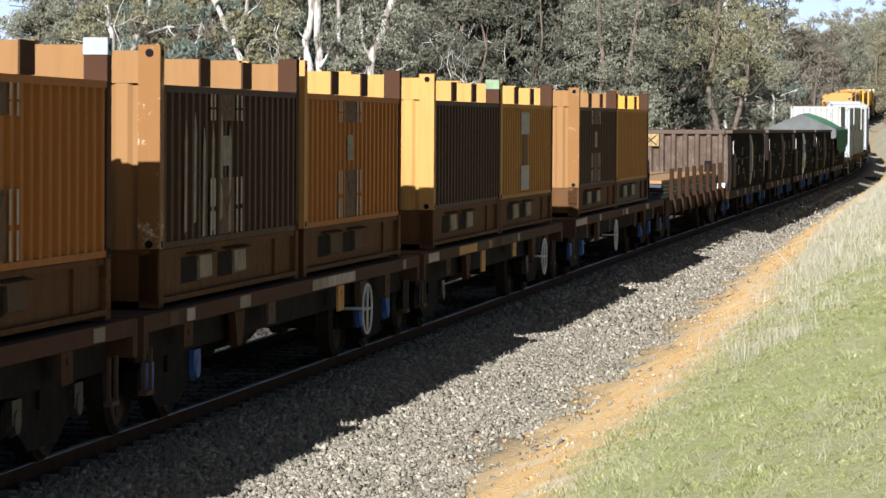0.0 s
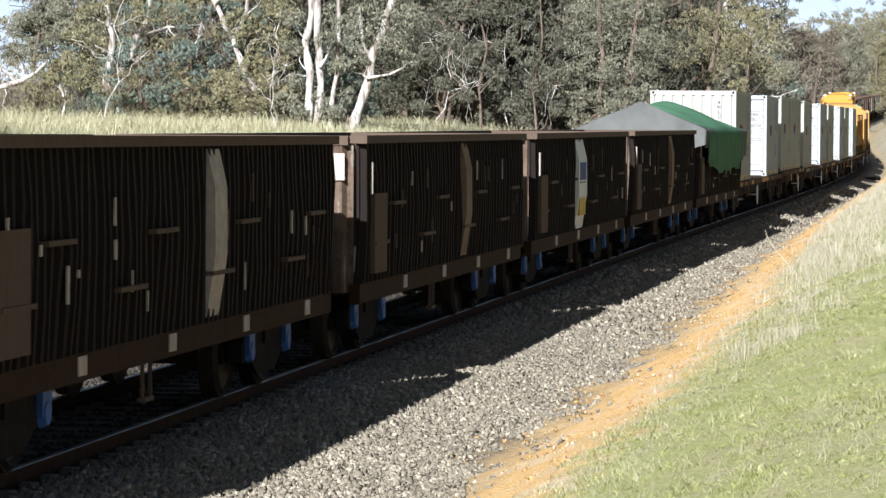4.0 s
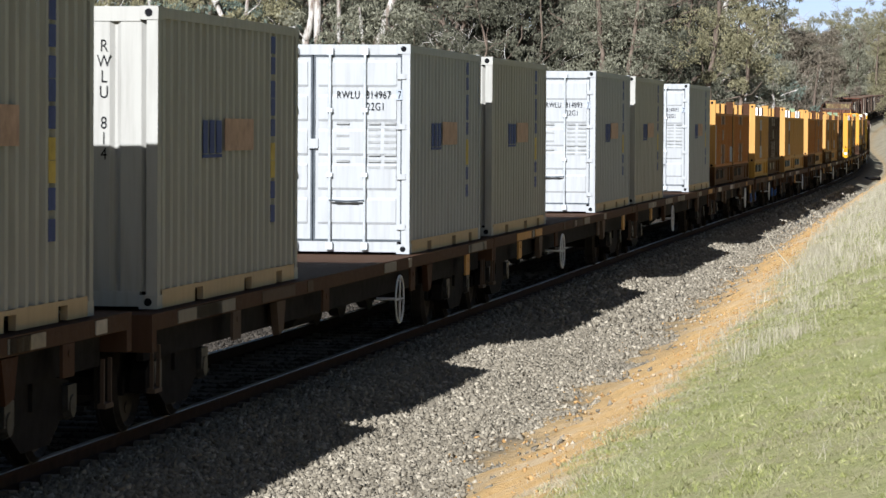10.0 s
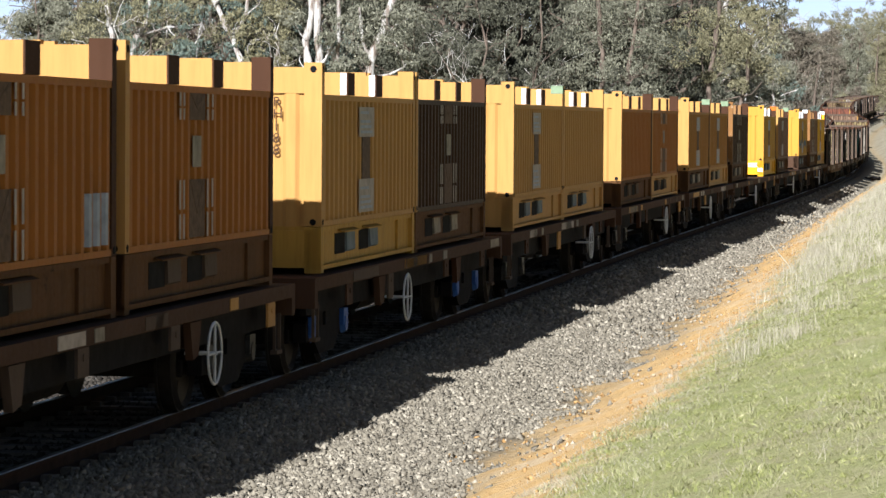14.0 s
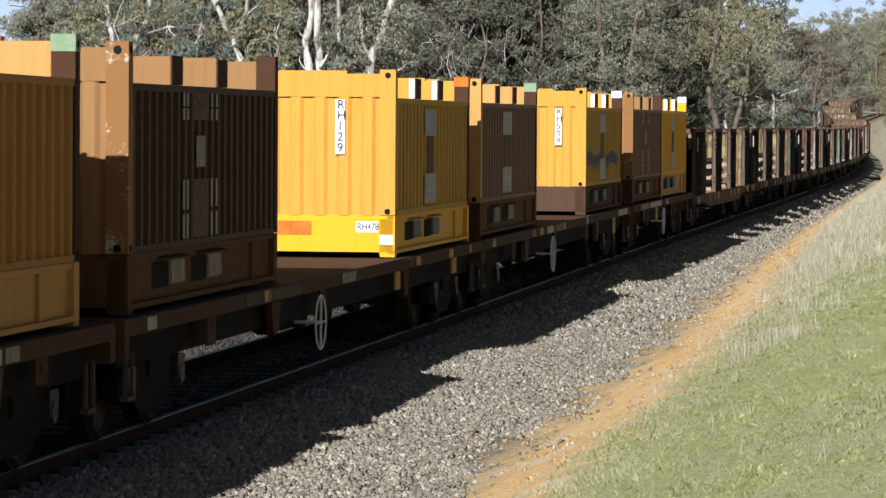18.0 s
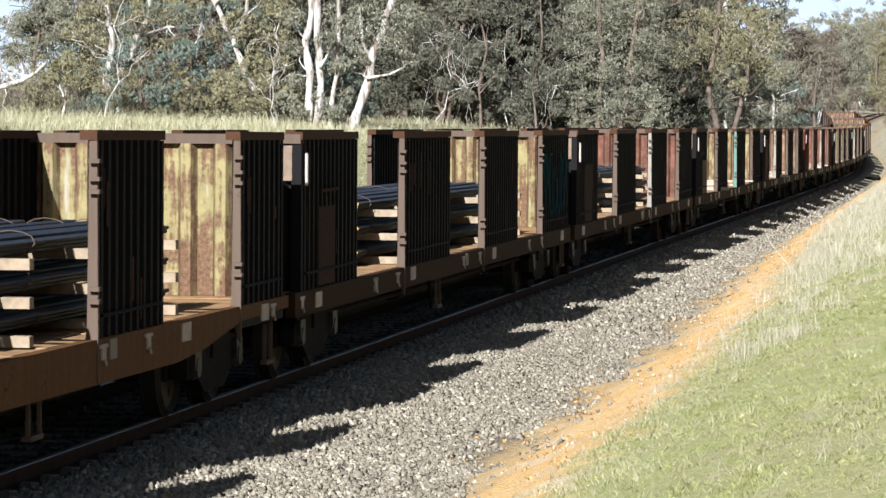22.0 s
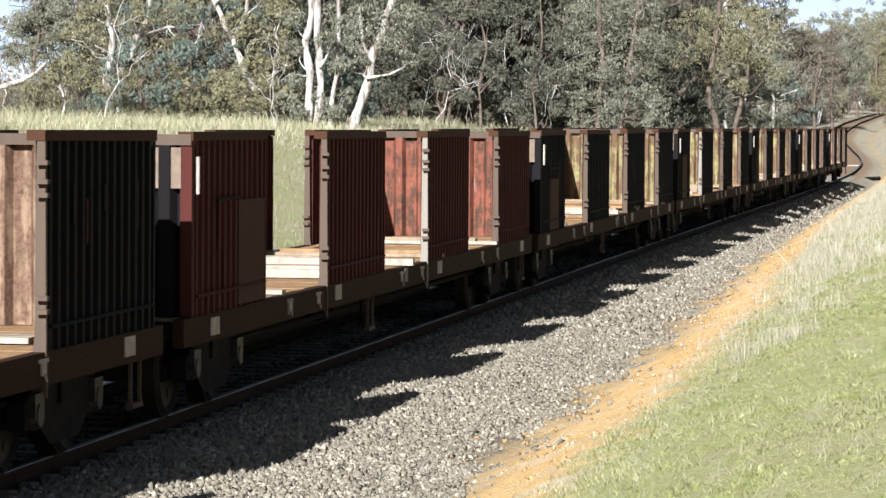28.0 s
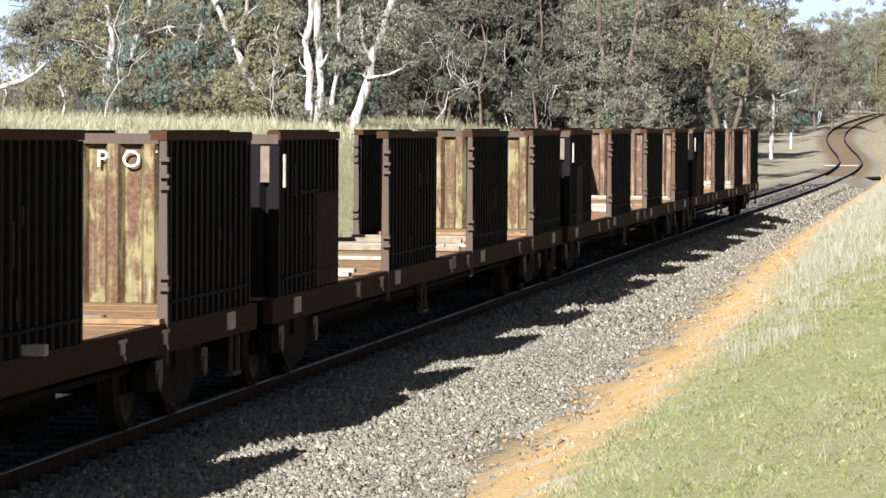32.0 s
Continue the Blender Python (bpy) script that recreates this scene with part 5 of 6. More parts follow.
        part("end_patch", box(1.0, 1.25, -h - 0.1, -h - 0.085, z0 - 0.12, z0 + 0.22), M["white_mark"], w, "white square patch")
    if seed > 1:
        part("end_plate", box(0.9, 1.2, -h - 0.1, -h - 0.088, z1 - 0.5, z1 - 0.2), M["plate"], w)
    part("grab_rail", Shape().rod((1.44, -h + 0.3, z0 + 1.0), (1.44, -h + 0.3, z1 - 0.3), 0.014, n=6), M["plate"], w, "pale grab rail")
    plates(w, [(-h + 3 + 3 * i, z0 - 0.1) for i in range(4)], 1.367, (0.25, 0.15))
    stirrup(w, -h + 5.2, 1.33, 0.40, 0.8, 0.30)
    couplers(w, h)
    bogie(w, -h + 2.0, "blue")
    bogie(w, h - 2.0, "blue")
    return w, h


def tarpaulin(w, kind, y0, y1, ridge, drop, seed, flap=0.0):
    """A sheet thrown over a heaped load: ridged, sagging between its supports, hanging over the sides, with thickness."""
    s = Shape()
    nx, ny = 40, 60
    for i in range(ny + 1):
        v = i / ny
        y = y0 + (y1 - y0) * v
        for j in range(nx + 1):
            u = -1 + 2 * j / nx
            a = abs(u)
            fold = noise.noise((y * 3.1, u * 1.5, seed))
            if a < 0.66:
                x = u / 0.66 * 1.58
                z = 2.60 + ridge(v) * (1 - (a / 0.66) ** (1.7 if kind == "green" else 1.0)) + 0.05 * noise.noise((x * 1.2, y * 1.4, seed)) * (1 - a) + 0.02 * fold
            else:
                k = (a - 0.66) / 0.34
                x = math.copysign(1.595 - 0.04 * k + (0.025 * math.sin(y * 4.5 + seed) + 0.03 * fold) * k, u)
                z = 2.60 - k * drop * (1 + 0.14 * noise.noise((y * 0.4, 4, seed)) + 0.04 * math.sin(y * 1.9) - 0.3 * abs(2 * v - 1) ** 5)
            s.v.append((x, y + 0.04 * fold * (v < 0.03 or v > 0.97), z))
    k = nx + 1
    if flap:
        s.v = [(x, y0 - 0.13 + 0.05 * math.sin(x * 6), min(z - 0.2, 2.60 - flap * (1 + 0.3 * math.sin(x * 2.7)))) for x, y, z in s.v[:k]] + s.v
        ny += 1
    s.f = [(i * k + j, i * k + j + 1, (i + 1) * k + j + 1, (i + 1) * k + j) for i in range(ny) for j in range(nx)]
    n = len(s.v)
    s.v += [(x * 0.992, y, z - 0.015) for x, y, z in s.v]
    s.f += [tuple(i + n for i in f[::-1]) for f in s.f]
    t = tagged(new("tarpaulin", s.mesh("tarpaulin", M["tarp_" + kind], True)), "%s tarpaulin draped over a heaped load in a gondola" % kind, "tarpaulin")
    LOADS.append((t, w, (0, 0, 0)))


for i, (a, b, kind) in enumerate([(-182.55, -169.2, ""), (-167.5, -154.1, ""), (-152.85, -139.4, ""), (-138.2, -124.1, ""), (-123.1, -109.4, "green")]):
    w, h = gondola(a, b, i + 1, kind)
    if kind:
        tarpaulin(w, "grey", -h - 0.12, -h + 2.4, lambda v: 0.66 - 0.18 * v, 0.42, 1.0, 0.5)
        tarpaulin(w, "green", -h + 0.9, h - 0.9, lambda v: (0.54 + 0.15 * math.cos(v * 14)) * min(1, (1 - v) * 3.2 + 0.1) * min(1, 0.5 + v * 5) + 0.02, 1.05, 2.0)
        tarpaulin(w, "grey", h - 2.6, h + 0.15, lambda v: 0.36 - 0.34 * v, 0.75, 3.0)


def stake_wagon(q0, q1):
    w, h = wagon_base("stake_wagon", "rusty flat wagon with short side stakes carrying steel plates", "wagon", q0, q1, "")
    z = 1.0
    part("floor_frame", Shape().box(-1.25, 1.25, -h, h, z - 0.12, z).box(-0.3, 0.3, -h + 0.2, h - 0.2, 0.55, z - 0.12), M["deck"], w)
    for x in (-1, 1):
        part("side_sill", box(min(x * 1.33, x * 1.25), max(x * 1.33, x * 1.25), -h, h, z - 0.28, z + 0.02), M["sill"], w)
        for i in range(8):
            y = -h + 1.7 + i * 1.94
            p = part("stake", Shape().prism([(x * 1.335, z - 0.42), (x * 1.40, z - 0.30), (x * 1.40, z - 0.05), (x * 1.34, z + 0.14), (x * 1.34, z + 0.72), (x * 1.25, z + 0.72), (x * 1.25, z + 0.03), (x * 1.335, z - 0.03)], "y", y - 0.06, y + 0.06), M["sill"], w)
            part("chain_loop", Shape().rod((x * 1.27, y + 0.25, z + 0.05), (x * 1.29, y + 0.20, z + 0.4), 0.022, n=6).rod((x * 1.29, y + 0.20, z + 0.4), (x * 1.26, y + 0.05, z + 0.45), 0.022, n=6), M["sill"], p)
    for d in (-1, 1):
        for x in (-0.85, 0.85):
            part("end_post", Shape().box(x - 0.1, x + 0.1, d * (h - 0.1) - 0.06, d * (h - 0.1) + 0.06, z + 0.02, z + 0.75), M["panel"], w)
    stirrup(w, -h + 0.9, 1.3)
    stirrup(w, h - 4.0, 1.3)
    couplers(w, h)
    bogie(w, -h + 1.9, "blue")
    bogie(w, h - 1.9)
    for k in range(2):
        for i in range(5):
            zz = z + 0.05 + i * 0.085
            x0 = -1.15 + k * 1.18
            s = box(x0 + rng.random() * 0.05, x0 + 1.1, -h + 0.9 + rng.random() * 0.6, h - 0.8 - rng.random() * 0.7, 0, 0.07)
            # lower plates are dark to give the shade on the stack's sides
            t = tagged(new("steel_plate", s.mesh("steel_plate", M["slab"] if i == 4 else M["bar"])), "%s rolled steel plate stacked on stake wagon" % ("rust-orange" if i == 4 else "shade-blackened"), "steel plate", "plate stack")
            LOADS.append((t, w, (0, 0, zz)))
    for i in range(6):
        t = tagged(new("packing_timber", box(-1.15, 1.15, -0.06, 0.06, 0, 0.049).mesh("packing_timber", M["timber"])), "timber packing under the stacked steel plates", "timber", "plate packing")
        LOADS.append((t, w, (0, -h + 2 + i * (2 * h - 4) / 5, z + 0.001)))


stake_wagon(-200.2, -183.2)

Y, R, B = M["bulk_yellow"], M["bulk_red"], M["bulk_brown"]
D, DR = M["panel"], M["panel_red"]
E1, EW, EG = M["edge"], M["edge_white"], M["edge_green"]
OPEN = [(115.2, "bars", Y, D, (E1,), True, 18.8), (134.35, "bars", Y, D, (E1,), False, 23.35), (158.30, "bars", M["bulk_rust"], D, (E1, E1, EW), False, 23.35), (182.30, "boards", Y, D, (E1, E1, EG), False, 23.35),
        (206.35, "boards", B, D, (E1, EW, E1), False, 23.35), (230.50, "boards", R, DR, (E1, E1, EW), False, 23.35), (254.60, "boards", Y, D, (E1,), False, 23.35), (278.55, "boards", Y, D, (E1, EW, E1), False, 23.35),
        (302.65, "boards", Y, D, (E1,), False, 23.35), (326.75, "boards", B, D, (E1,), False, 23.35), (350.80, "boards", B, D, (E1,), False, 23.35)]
for i, (q0, load, bulk, side, edges, well, length) in enumerate(OPEN):
    w, h, rest = door_wagon(q0, 40 + i, bulk, side, edges, load, well, length)
    if i == 7:
        for text, px in (("P", -0.17), ("O", 0.08), ("T", 0.29)):
            writing(text, 0.16, M["white_mark"], w, (px, h - 0.397, 2.28), (90, 0, 0))
    if i == 1:
        for k in range(5):
            y = h - 3.3 + k * 0.6
            part("spray_stroke", Shape().tube([(1.312, y + 0.22 * math.cos(q * 0.7 + k), 1.75 + 0.5 * math.sin(q * 0.55 + k * 1.3)) for q in range(8)], [0.02] * 8, 5), M["teal"], w, "dark teal sprayed stroke")
    if i == 2:
        part("spray_patch", Shape().prism([(0.86, 2.14), (1.12, 2.14), (1.10, 2.30), (1.0, 2.44), (0.86, 2.36)], "y", -h + 0.325, -h + 0.333), M["teal_bright"], w, "bright turquoise spray on the end plate")
    if load == "bars":
        r = random.Random(i)
        y0 = -h + (6.6 if well else 6.4 if i == 1 else 7.6)
        L = 9.2 if well else 13.2 if i == 1 else 9.8
        key = "steel_bar%.1f" % L
        me = Shape().rod((0, 0, 0), (0, L, 0), 0.0195, n=7).mesh("bar", [M["bar"], M["bar_end"]])
        for f in me.polygons:
            f.material_index = 1 if abs(f.normal.y) > 0.9 else 0
        MADE[key] = me
        rows = [(u * 0.04 + (0.02 if v % 2 else 0.0), v * 0.036) for v in range(5) for u in range(-4, 5)]
        rows = [(a, b) for a, b in rows if (a / 0.175) ** 2 + ((b - 0.072) / 0.095) ** 2 < 1][:27]
        for k in range(3):
            for x in (-0.62, -0.20, 0.20, 0.60):
                t = thing("bar_bundle", "wired bundle of dark steel bars with yellow painted ends", "steel bars", "bar bundles")
                for a, b in rows:
                    part("bar", None, None, t, "", (x + a + r.uniform(-0.006, 0.006), r.random() * 0.10 + (0.25 if x == -0.2 else 0), 0.10 + b + r.uniform(-0.004, 0.004)), key)
                for y in (0.6, L * 0.5, L - 0.7):
                    part("tie_wire", lambda: Shape().tube([(0.2 * math.cos(q * 0.5236), 0.01 * math.sin(q), 0.168 + 0.098 * math.sin(q * 0.5236)) for q in range(13)], [0.005] * 13, 5), M["edge"], t, "", (x, y + r.uniform(-0.2, 0.2), 0), "tie_wire")
                LOADS.append((t, w, (0, y0 + (0.6 if k < 2 and i == 2 else 0.0), 0.98 + k * 0.29)))
            for j in range(4):
                rest("packing_timber", box(-1.1, 1.1, -0.06, 0.06, 0, 0.085), M["timber"], "timber packing between the bundles of steel bars", "timber", (0, y0 + 1 + j * (L - 2) / 3, 0.985 + k * 0.29), "bar packing")


# ---- trees ----
def foliage(name, a, b, rough=0.65):
    """Leaves: every spray has its own tone, every leaf a little of its own."""
    m, t, p = nodes_of(name)
    g = t.nodes.new("ShaderNodeNewGeometry")
    info = t.nodes.new("ShaderNodeObjectInfo")
    tone = t.nodes.new("ShaderNodeAttribute")
    tone.attribute_name = "tone"
    c = blend(t, tone.outputs["Fac"], a, b)
    c = blend(t, ramp(t, g.outputs["Random Per Island"], 0, 1, 0, 0.5), c, tuple(x * 0.6 for x in a))
    c = blend(t, ramp(t, g.outputs["Random Per Island"], 0.93, 0.95, 0, 0.6), c, tuple(min(1, x * 1.5) for x in b))
    c = blend(t, ramp(t, info.outputs["Random"], 0, 1, 0, 0.2), c, (0.126, 0.12, 0.072))
    t.links.new(c, p.inputs["Base Color"])
    p.inputs["Roughness"].default_value = rough
    return m


LEAF = {
    "grey": foliage("gum_leaf_grey", (0.096, 0.0942, 0.066), (0.24, 0.228, 0.168)),
    "olive": foliage("gum_leaf_olive", (0.108, 0.097, 0.052), (0.255, 0.228, 0.135)),
    # dark leaf tone stands in for shade deep between the crowns
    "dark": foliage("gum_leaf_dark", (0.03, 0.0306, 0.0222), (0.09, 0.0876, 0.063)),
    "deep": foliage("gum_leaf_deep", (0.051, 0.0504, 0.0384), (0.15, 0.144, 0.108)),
    "blue": foliage("wattle_leaf_blue", (0.078, 0.102, 0.084), (0.15, 0.18, 0.15)),
    "ruddy": foliage("dry_leaf_ruddy", (0.088, 0.072, 0.056), (0.20, 0.165, 0.125)),
}


def bark(name, pale, stain):
    m, t, p = nodes_of(name)
    run = noise_of(t, coords(t, 1.0, True, (5, 5, 0.8)), 1.2, 6, 0.7)
    c = blend(t, ramp(t, run, 0.45, 0.60), pale, stain)
    t.links.new(c, p.inputs["Base Color"])
    p.inputs["Roughness"].default_value = 0.9
    bump(t, p, run, 0.5, 0.05)
    return m


BARK = {"pale": bark("pale_bark", (0.40, 0.375, 0.34), (0.15, 0.115, 0.09)), "dark": plain("dark_bark", (0.102, 0.078, 0.06), 0.9, 0, 0.45, 3.0)}


def limb(s, a, b, ra, rb, rng, bends=4, sway=0.12):
    """A tapered crooked limb of short rods; returns its points."""
    a, b = Vector(a), Vector(b)
    pts = [a]
    for i in range(1, bends + 1):
        p = a.lerp(b, i / bends)
        if i < bends:
            w = (b - a).length * sway
            p += Vector((rng.uniform(-w, w), rng.uniform(-w, w), rng.uniform(-w, w) * 0.5))
        pts.append(p)
    fine = []
    for i in range(bends):
        fine += [pts[i], pts[i].lerp(pts[i + 1], 0.5) + Vector((rng.uniform(-1, 1), rng.uniform(-1, 1), 0)) * ra * 0.25]
    fine.append(pts[-1])
    s.tube(fine, [(ra + (rb - ra) * i / (len(fine) - 1)) * (1 + 0.14 * math.sin(i * 2.1)) for i in range(len(fine))], 8 if ra > 0.06 else 5)
    return pts


def tree_parts(seed, height, spread, leaves, leaf_size, lean=0.0, low=0.25, stems=2, thick=1.0, clump=0.5):
    rng = random.Random(seed)
    wood, tips = Shape(), []
    trunks = []
    for k in range(stems):
        off = 0 if k == 0 else rng.choice((-1, 1)) * rng.uniform(0.10, 0.24)
        top = Vector(((lean + off) * height * 0.62, rng.uniform(-0.08, 0.08) * height, height * rng.uniform(0.55, 0.75)))
        trunks.append(limb(wood, (rng.uniform(-0.3, 0.3) * (k > 0), rng.uniform(-0.3, 0.3) * (k > 0), -0.5), top, 0.0125 * height * thick * (1 if k == 0 else 0.75), 0.0055 * height * thick, rng, 7, 0.045))
    for pts in trunks:
        for k in range(9):
            p = pts[1 + k % (len(pts) - 1)]
            if p.z < height * low * 0.7:
                continue
            ang = rng.uniform(0, 6.28)
            rad = spread * rng.uniform(0.4, 0.95)
            q = p + Vector((math.cos(ang) * rad, math.sin(ang) * rad, height * rng.uniform(0.04, 0.30)))
            sub = limb(wood, p, q, 0.0045 * height * thick, 0.002 * height, rng, 5, 0.12)
            tips += sub[2:]
            for _ in range(3):
                q2 = sub[rng.choice((2, 3, 4))] + Vector((rng.uniform(-1, 1), rng.uniform(-1, 1), rng.uniform(-0.35, 0.8))) * spread * 0.42
                tips += limb(wood, sub[3], q2, 0.002 * height, 0.0008 * height, rng, 3, 0.16)[1:]
        tips.append(pts[-1] + Vector((0, 0, height * 0.15)))
    for _ in range(int(len(tips) * 0.25)):
        ang, rad = rng.uniform(0, 6.28), spread * math.sqrt(rng.random())
        tips.append(Vector((math.cos(ang) * rad + lean * height * 0.4, math.sin(ang) * rad, height * rng.uniform(low, 0.97))))
    rng.shuffle(tips)
    tips = tips[:46 if height > 6 else 36]
    lobes = [(*t, clump * rng.uniform(0.7, 1.5)) for t in tips]
    return wood, lobes, max(12, leaves // len(lobes) // 14)


def crown(name, seed, lobes, leaf_size, sprays, material, per=14):
    """Leafy lobes: sprays of hanging leaves sit over the skin of each lobe, so that gaps and shade lie between lobes."""
    g = np.random.default_rng(seed)
    lobe = np.repeat(np.array(lobes, float), sprays, axis=0)
    n = len(lobe)
    out = g.normal(0, 1, (n, 3))
    out /= np.linalg.norm(out, axis=1)[:, None]
    reach = lobe[:, 3] * (0.55 + 0.55 * g.random(n) ** 0.7)
    heart = lobe[:, :3] + out * reach[:, None] * np.array([1.1, 1.1, 0.8])
    wide = lobe[:, 3] * 0.15 * (0.6 + 0.8 * g.random(n))
    c = (heart[:, None] + g.normal(0, 1, (n, per, 3)) * wide[:, None, None] * np.array([1, 1, 0.8])).reshape(-1, 3)
    k = len(c)
    axis = g.normal(0, 1, (k, 3))
    axis /= np.linalg.norm(axis, axis=1)[:, None]
    axis[:, 2] -= 0.6
    other = np.cross(axis, g.normal(0, 1, (k, 3)))
    other /= np.linalg.norm(other, axis=1)[:, None]
    ls = leaf_size * (0.5 + 1.0 * g.random(k))[:, None]
    a, b = axis * ls, other * ls * 0.42
    v = np.stack([c - a, c + b, c + a, c - b], axis=1).reshape(-1, 3)
    me = array_mesh(name, v, np.arange(4 * k).reshape(-1, 4), material)
    tone = np.clip(0.5 + 0.28 * g.normal(0, 1, n), 0, 1)
    me.attributes.new("tone", "FLOAT", "POINT").data.foreach_set("value", np.repeat(tone, per * 4).astype(np.float32))
    return me


KINDS = []
for seed, height, spread, lean, low, leaf, bark, stems, thick, count, ls in (
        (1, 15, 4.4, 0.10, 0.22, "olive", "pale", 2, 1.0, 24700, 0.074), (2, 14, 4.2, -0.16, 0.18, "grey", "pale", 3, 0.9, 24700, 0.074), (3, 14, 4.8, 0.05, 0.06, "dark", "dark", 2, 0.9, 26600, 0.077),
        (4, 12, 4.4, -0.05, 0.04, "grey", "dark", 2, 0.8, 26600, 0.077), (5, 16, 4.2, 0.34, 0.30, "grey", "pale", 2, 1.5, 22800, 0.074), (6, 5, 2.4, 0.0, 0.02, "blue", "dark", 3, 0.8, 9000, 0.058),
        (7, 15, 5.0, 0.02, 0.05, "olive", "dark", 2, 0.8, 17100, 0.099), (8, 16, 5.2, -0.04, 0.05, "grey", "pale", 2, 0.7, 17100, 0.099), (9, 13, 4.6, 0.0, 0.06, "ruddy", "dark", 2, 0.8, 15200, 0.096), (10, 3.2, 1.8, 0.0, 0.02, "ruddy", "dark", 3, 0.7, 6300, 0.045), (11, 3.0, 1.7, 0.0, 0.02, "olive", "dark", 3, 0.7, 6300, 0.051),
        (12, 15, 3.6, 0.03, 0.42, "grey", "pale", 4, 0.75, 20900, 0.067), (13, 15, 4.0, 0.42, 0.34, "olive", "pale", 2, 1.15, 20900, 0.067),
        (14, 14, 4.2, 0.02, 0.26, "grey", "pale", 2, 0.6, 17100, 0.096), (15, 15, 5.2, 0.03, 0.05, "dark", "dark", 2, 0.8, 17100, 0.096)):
    wood, lobes, sprays = tree_parts(seed, height, spread, count, ls, lean, low, stems, thick, 0.62 if height > 6 else 0.35)
    KINDS.append((wood.mesh("trunk", BARK[bark], True), crown("crown", seed, lobes, ls * 0.9, sprays, LEAF[leaf]), leaf, bark, height))
WORD = {"deep": "deep grey-green", "grey": "grey-green", "olive": "olive green", "dark": "dark green", "blue": "blue-green", "ruddy": "reddish brown"}


def tree(kind, x, y, turn=0.0, size=1.0):
    trunk, crown, leaf, bark, height = KINDS[kind]
    big = height > 6
    t = thing("gum_tree" if big else "bush", "%s eucalyptus with %s bark and open ragged crown" % (WORD[leaf], bark) if big else "%s bush with a low twiggy crown" % WORD[leaf], "tree" if big else "bush", "gum trees" if big else "bushes")
    for name, me in (("trunk", trunk), ("crown", crown)):
        ob = new(name, me)
        ob.parent = t
    t.matrix_basis = pose(x, y, ground_z(x, y) - 0.05, 0, 0, turn) @ Matrix.Scale(size, 4)
    return t


def along(u, depth):
    """The plan position at that bearing and depth from the eye; u runs 0 to 1 across the view."""
    a = YAW - math.atan((u - 0.5) * 2 * math.tan(radians(14.951) / 2))
    return EYE[0] - math.tan(a) * depth, depth


rt = random.Random(11)
# the front row: bearing, distance, leaf, bark, height, crooked stems (across and up) with thick and thin ends, leafy lobes (across, up, radius)
def gum(u, d, leaf, bark, height, stems, lobes, seed):
    r = random.Random(seed)
    big = height > 4
    x, y = along(u, d)
    t = thing("gum_tree" if big else "bush", "%s eucalyptus with %s bark and clumped ragged crown" % (WORD[leaf], bark) if big else "%s bush with a low twiggy crown" % WORD[leaf], "tree" if big else "bush", "gum trees" if big else "bushes")
    wood = Shape()
    for pts, ra, rb in stems:
        path = [Vector((a, r.uniform(-0.3, 0.3), b)) for a, b in pts]
        fine = [path[0] - Vector((0, 0, 0.4 if pts[0][1] < 0.3 else 0))]
        for p, q in zip(path, path[1:]):
            for k in (0.34, 0.67, 1.0):
                fine.append(p.lerp(q, k) + Vector((r.uniform(-1, 1), r.uniform(-1, 1), 0)) * ra * 0.45)
        wood.tube(fine, [(ra + (rb - ra) * k / (len(fine) - 1)) * (1 + 0.18 * math.sin(k * 2.1)) for k in range(len(fine))], 8)
    full = []
    for a, b, rad in lobes:
        full.append((a, r.uniform(-0.8, 0.8), b, rad))
        near = min((p for pts, _, _ in stems for p in pts), key=lambda p: abs(p[0] - a) + abs(p[1] - b + 0.6))
        limb(wood, (near[0], 0, near[1]), (a, full[-1][1], b), 0.035 if big else 0.015, 0.008, r, 4, 0.10)
    if big:
        mid_x = sum(l[0] for l in lobes) / len(lobes)
        wide = max(abs(l[0] - mid_x) for l in lobes)
        for k in range(16):
            ang, w = r.uniform(0, 6.28), wide * math.sqrt(r.random()) * 0.8
            full.append((mid_x + w * math.cos(ang), w * math.sin(ang) * 0.8 + 0.8, r.uniform(height * 0.55, height), r.uniform(0.5, 0.85)))
    for name, me in (("trunk", wood.mesh("trunk", BARK[bark], True)), ("crown", crown("crown", seed, full, 0.030 + 0.00013 * d, (56 if d < 200 else 95) if big else 30, LEAF[leaf]))):
        ob = new(name, me)
        ob.parent = t
    t.matrix_basis = pose(x, y, ground_z(x, y))


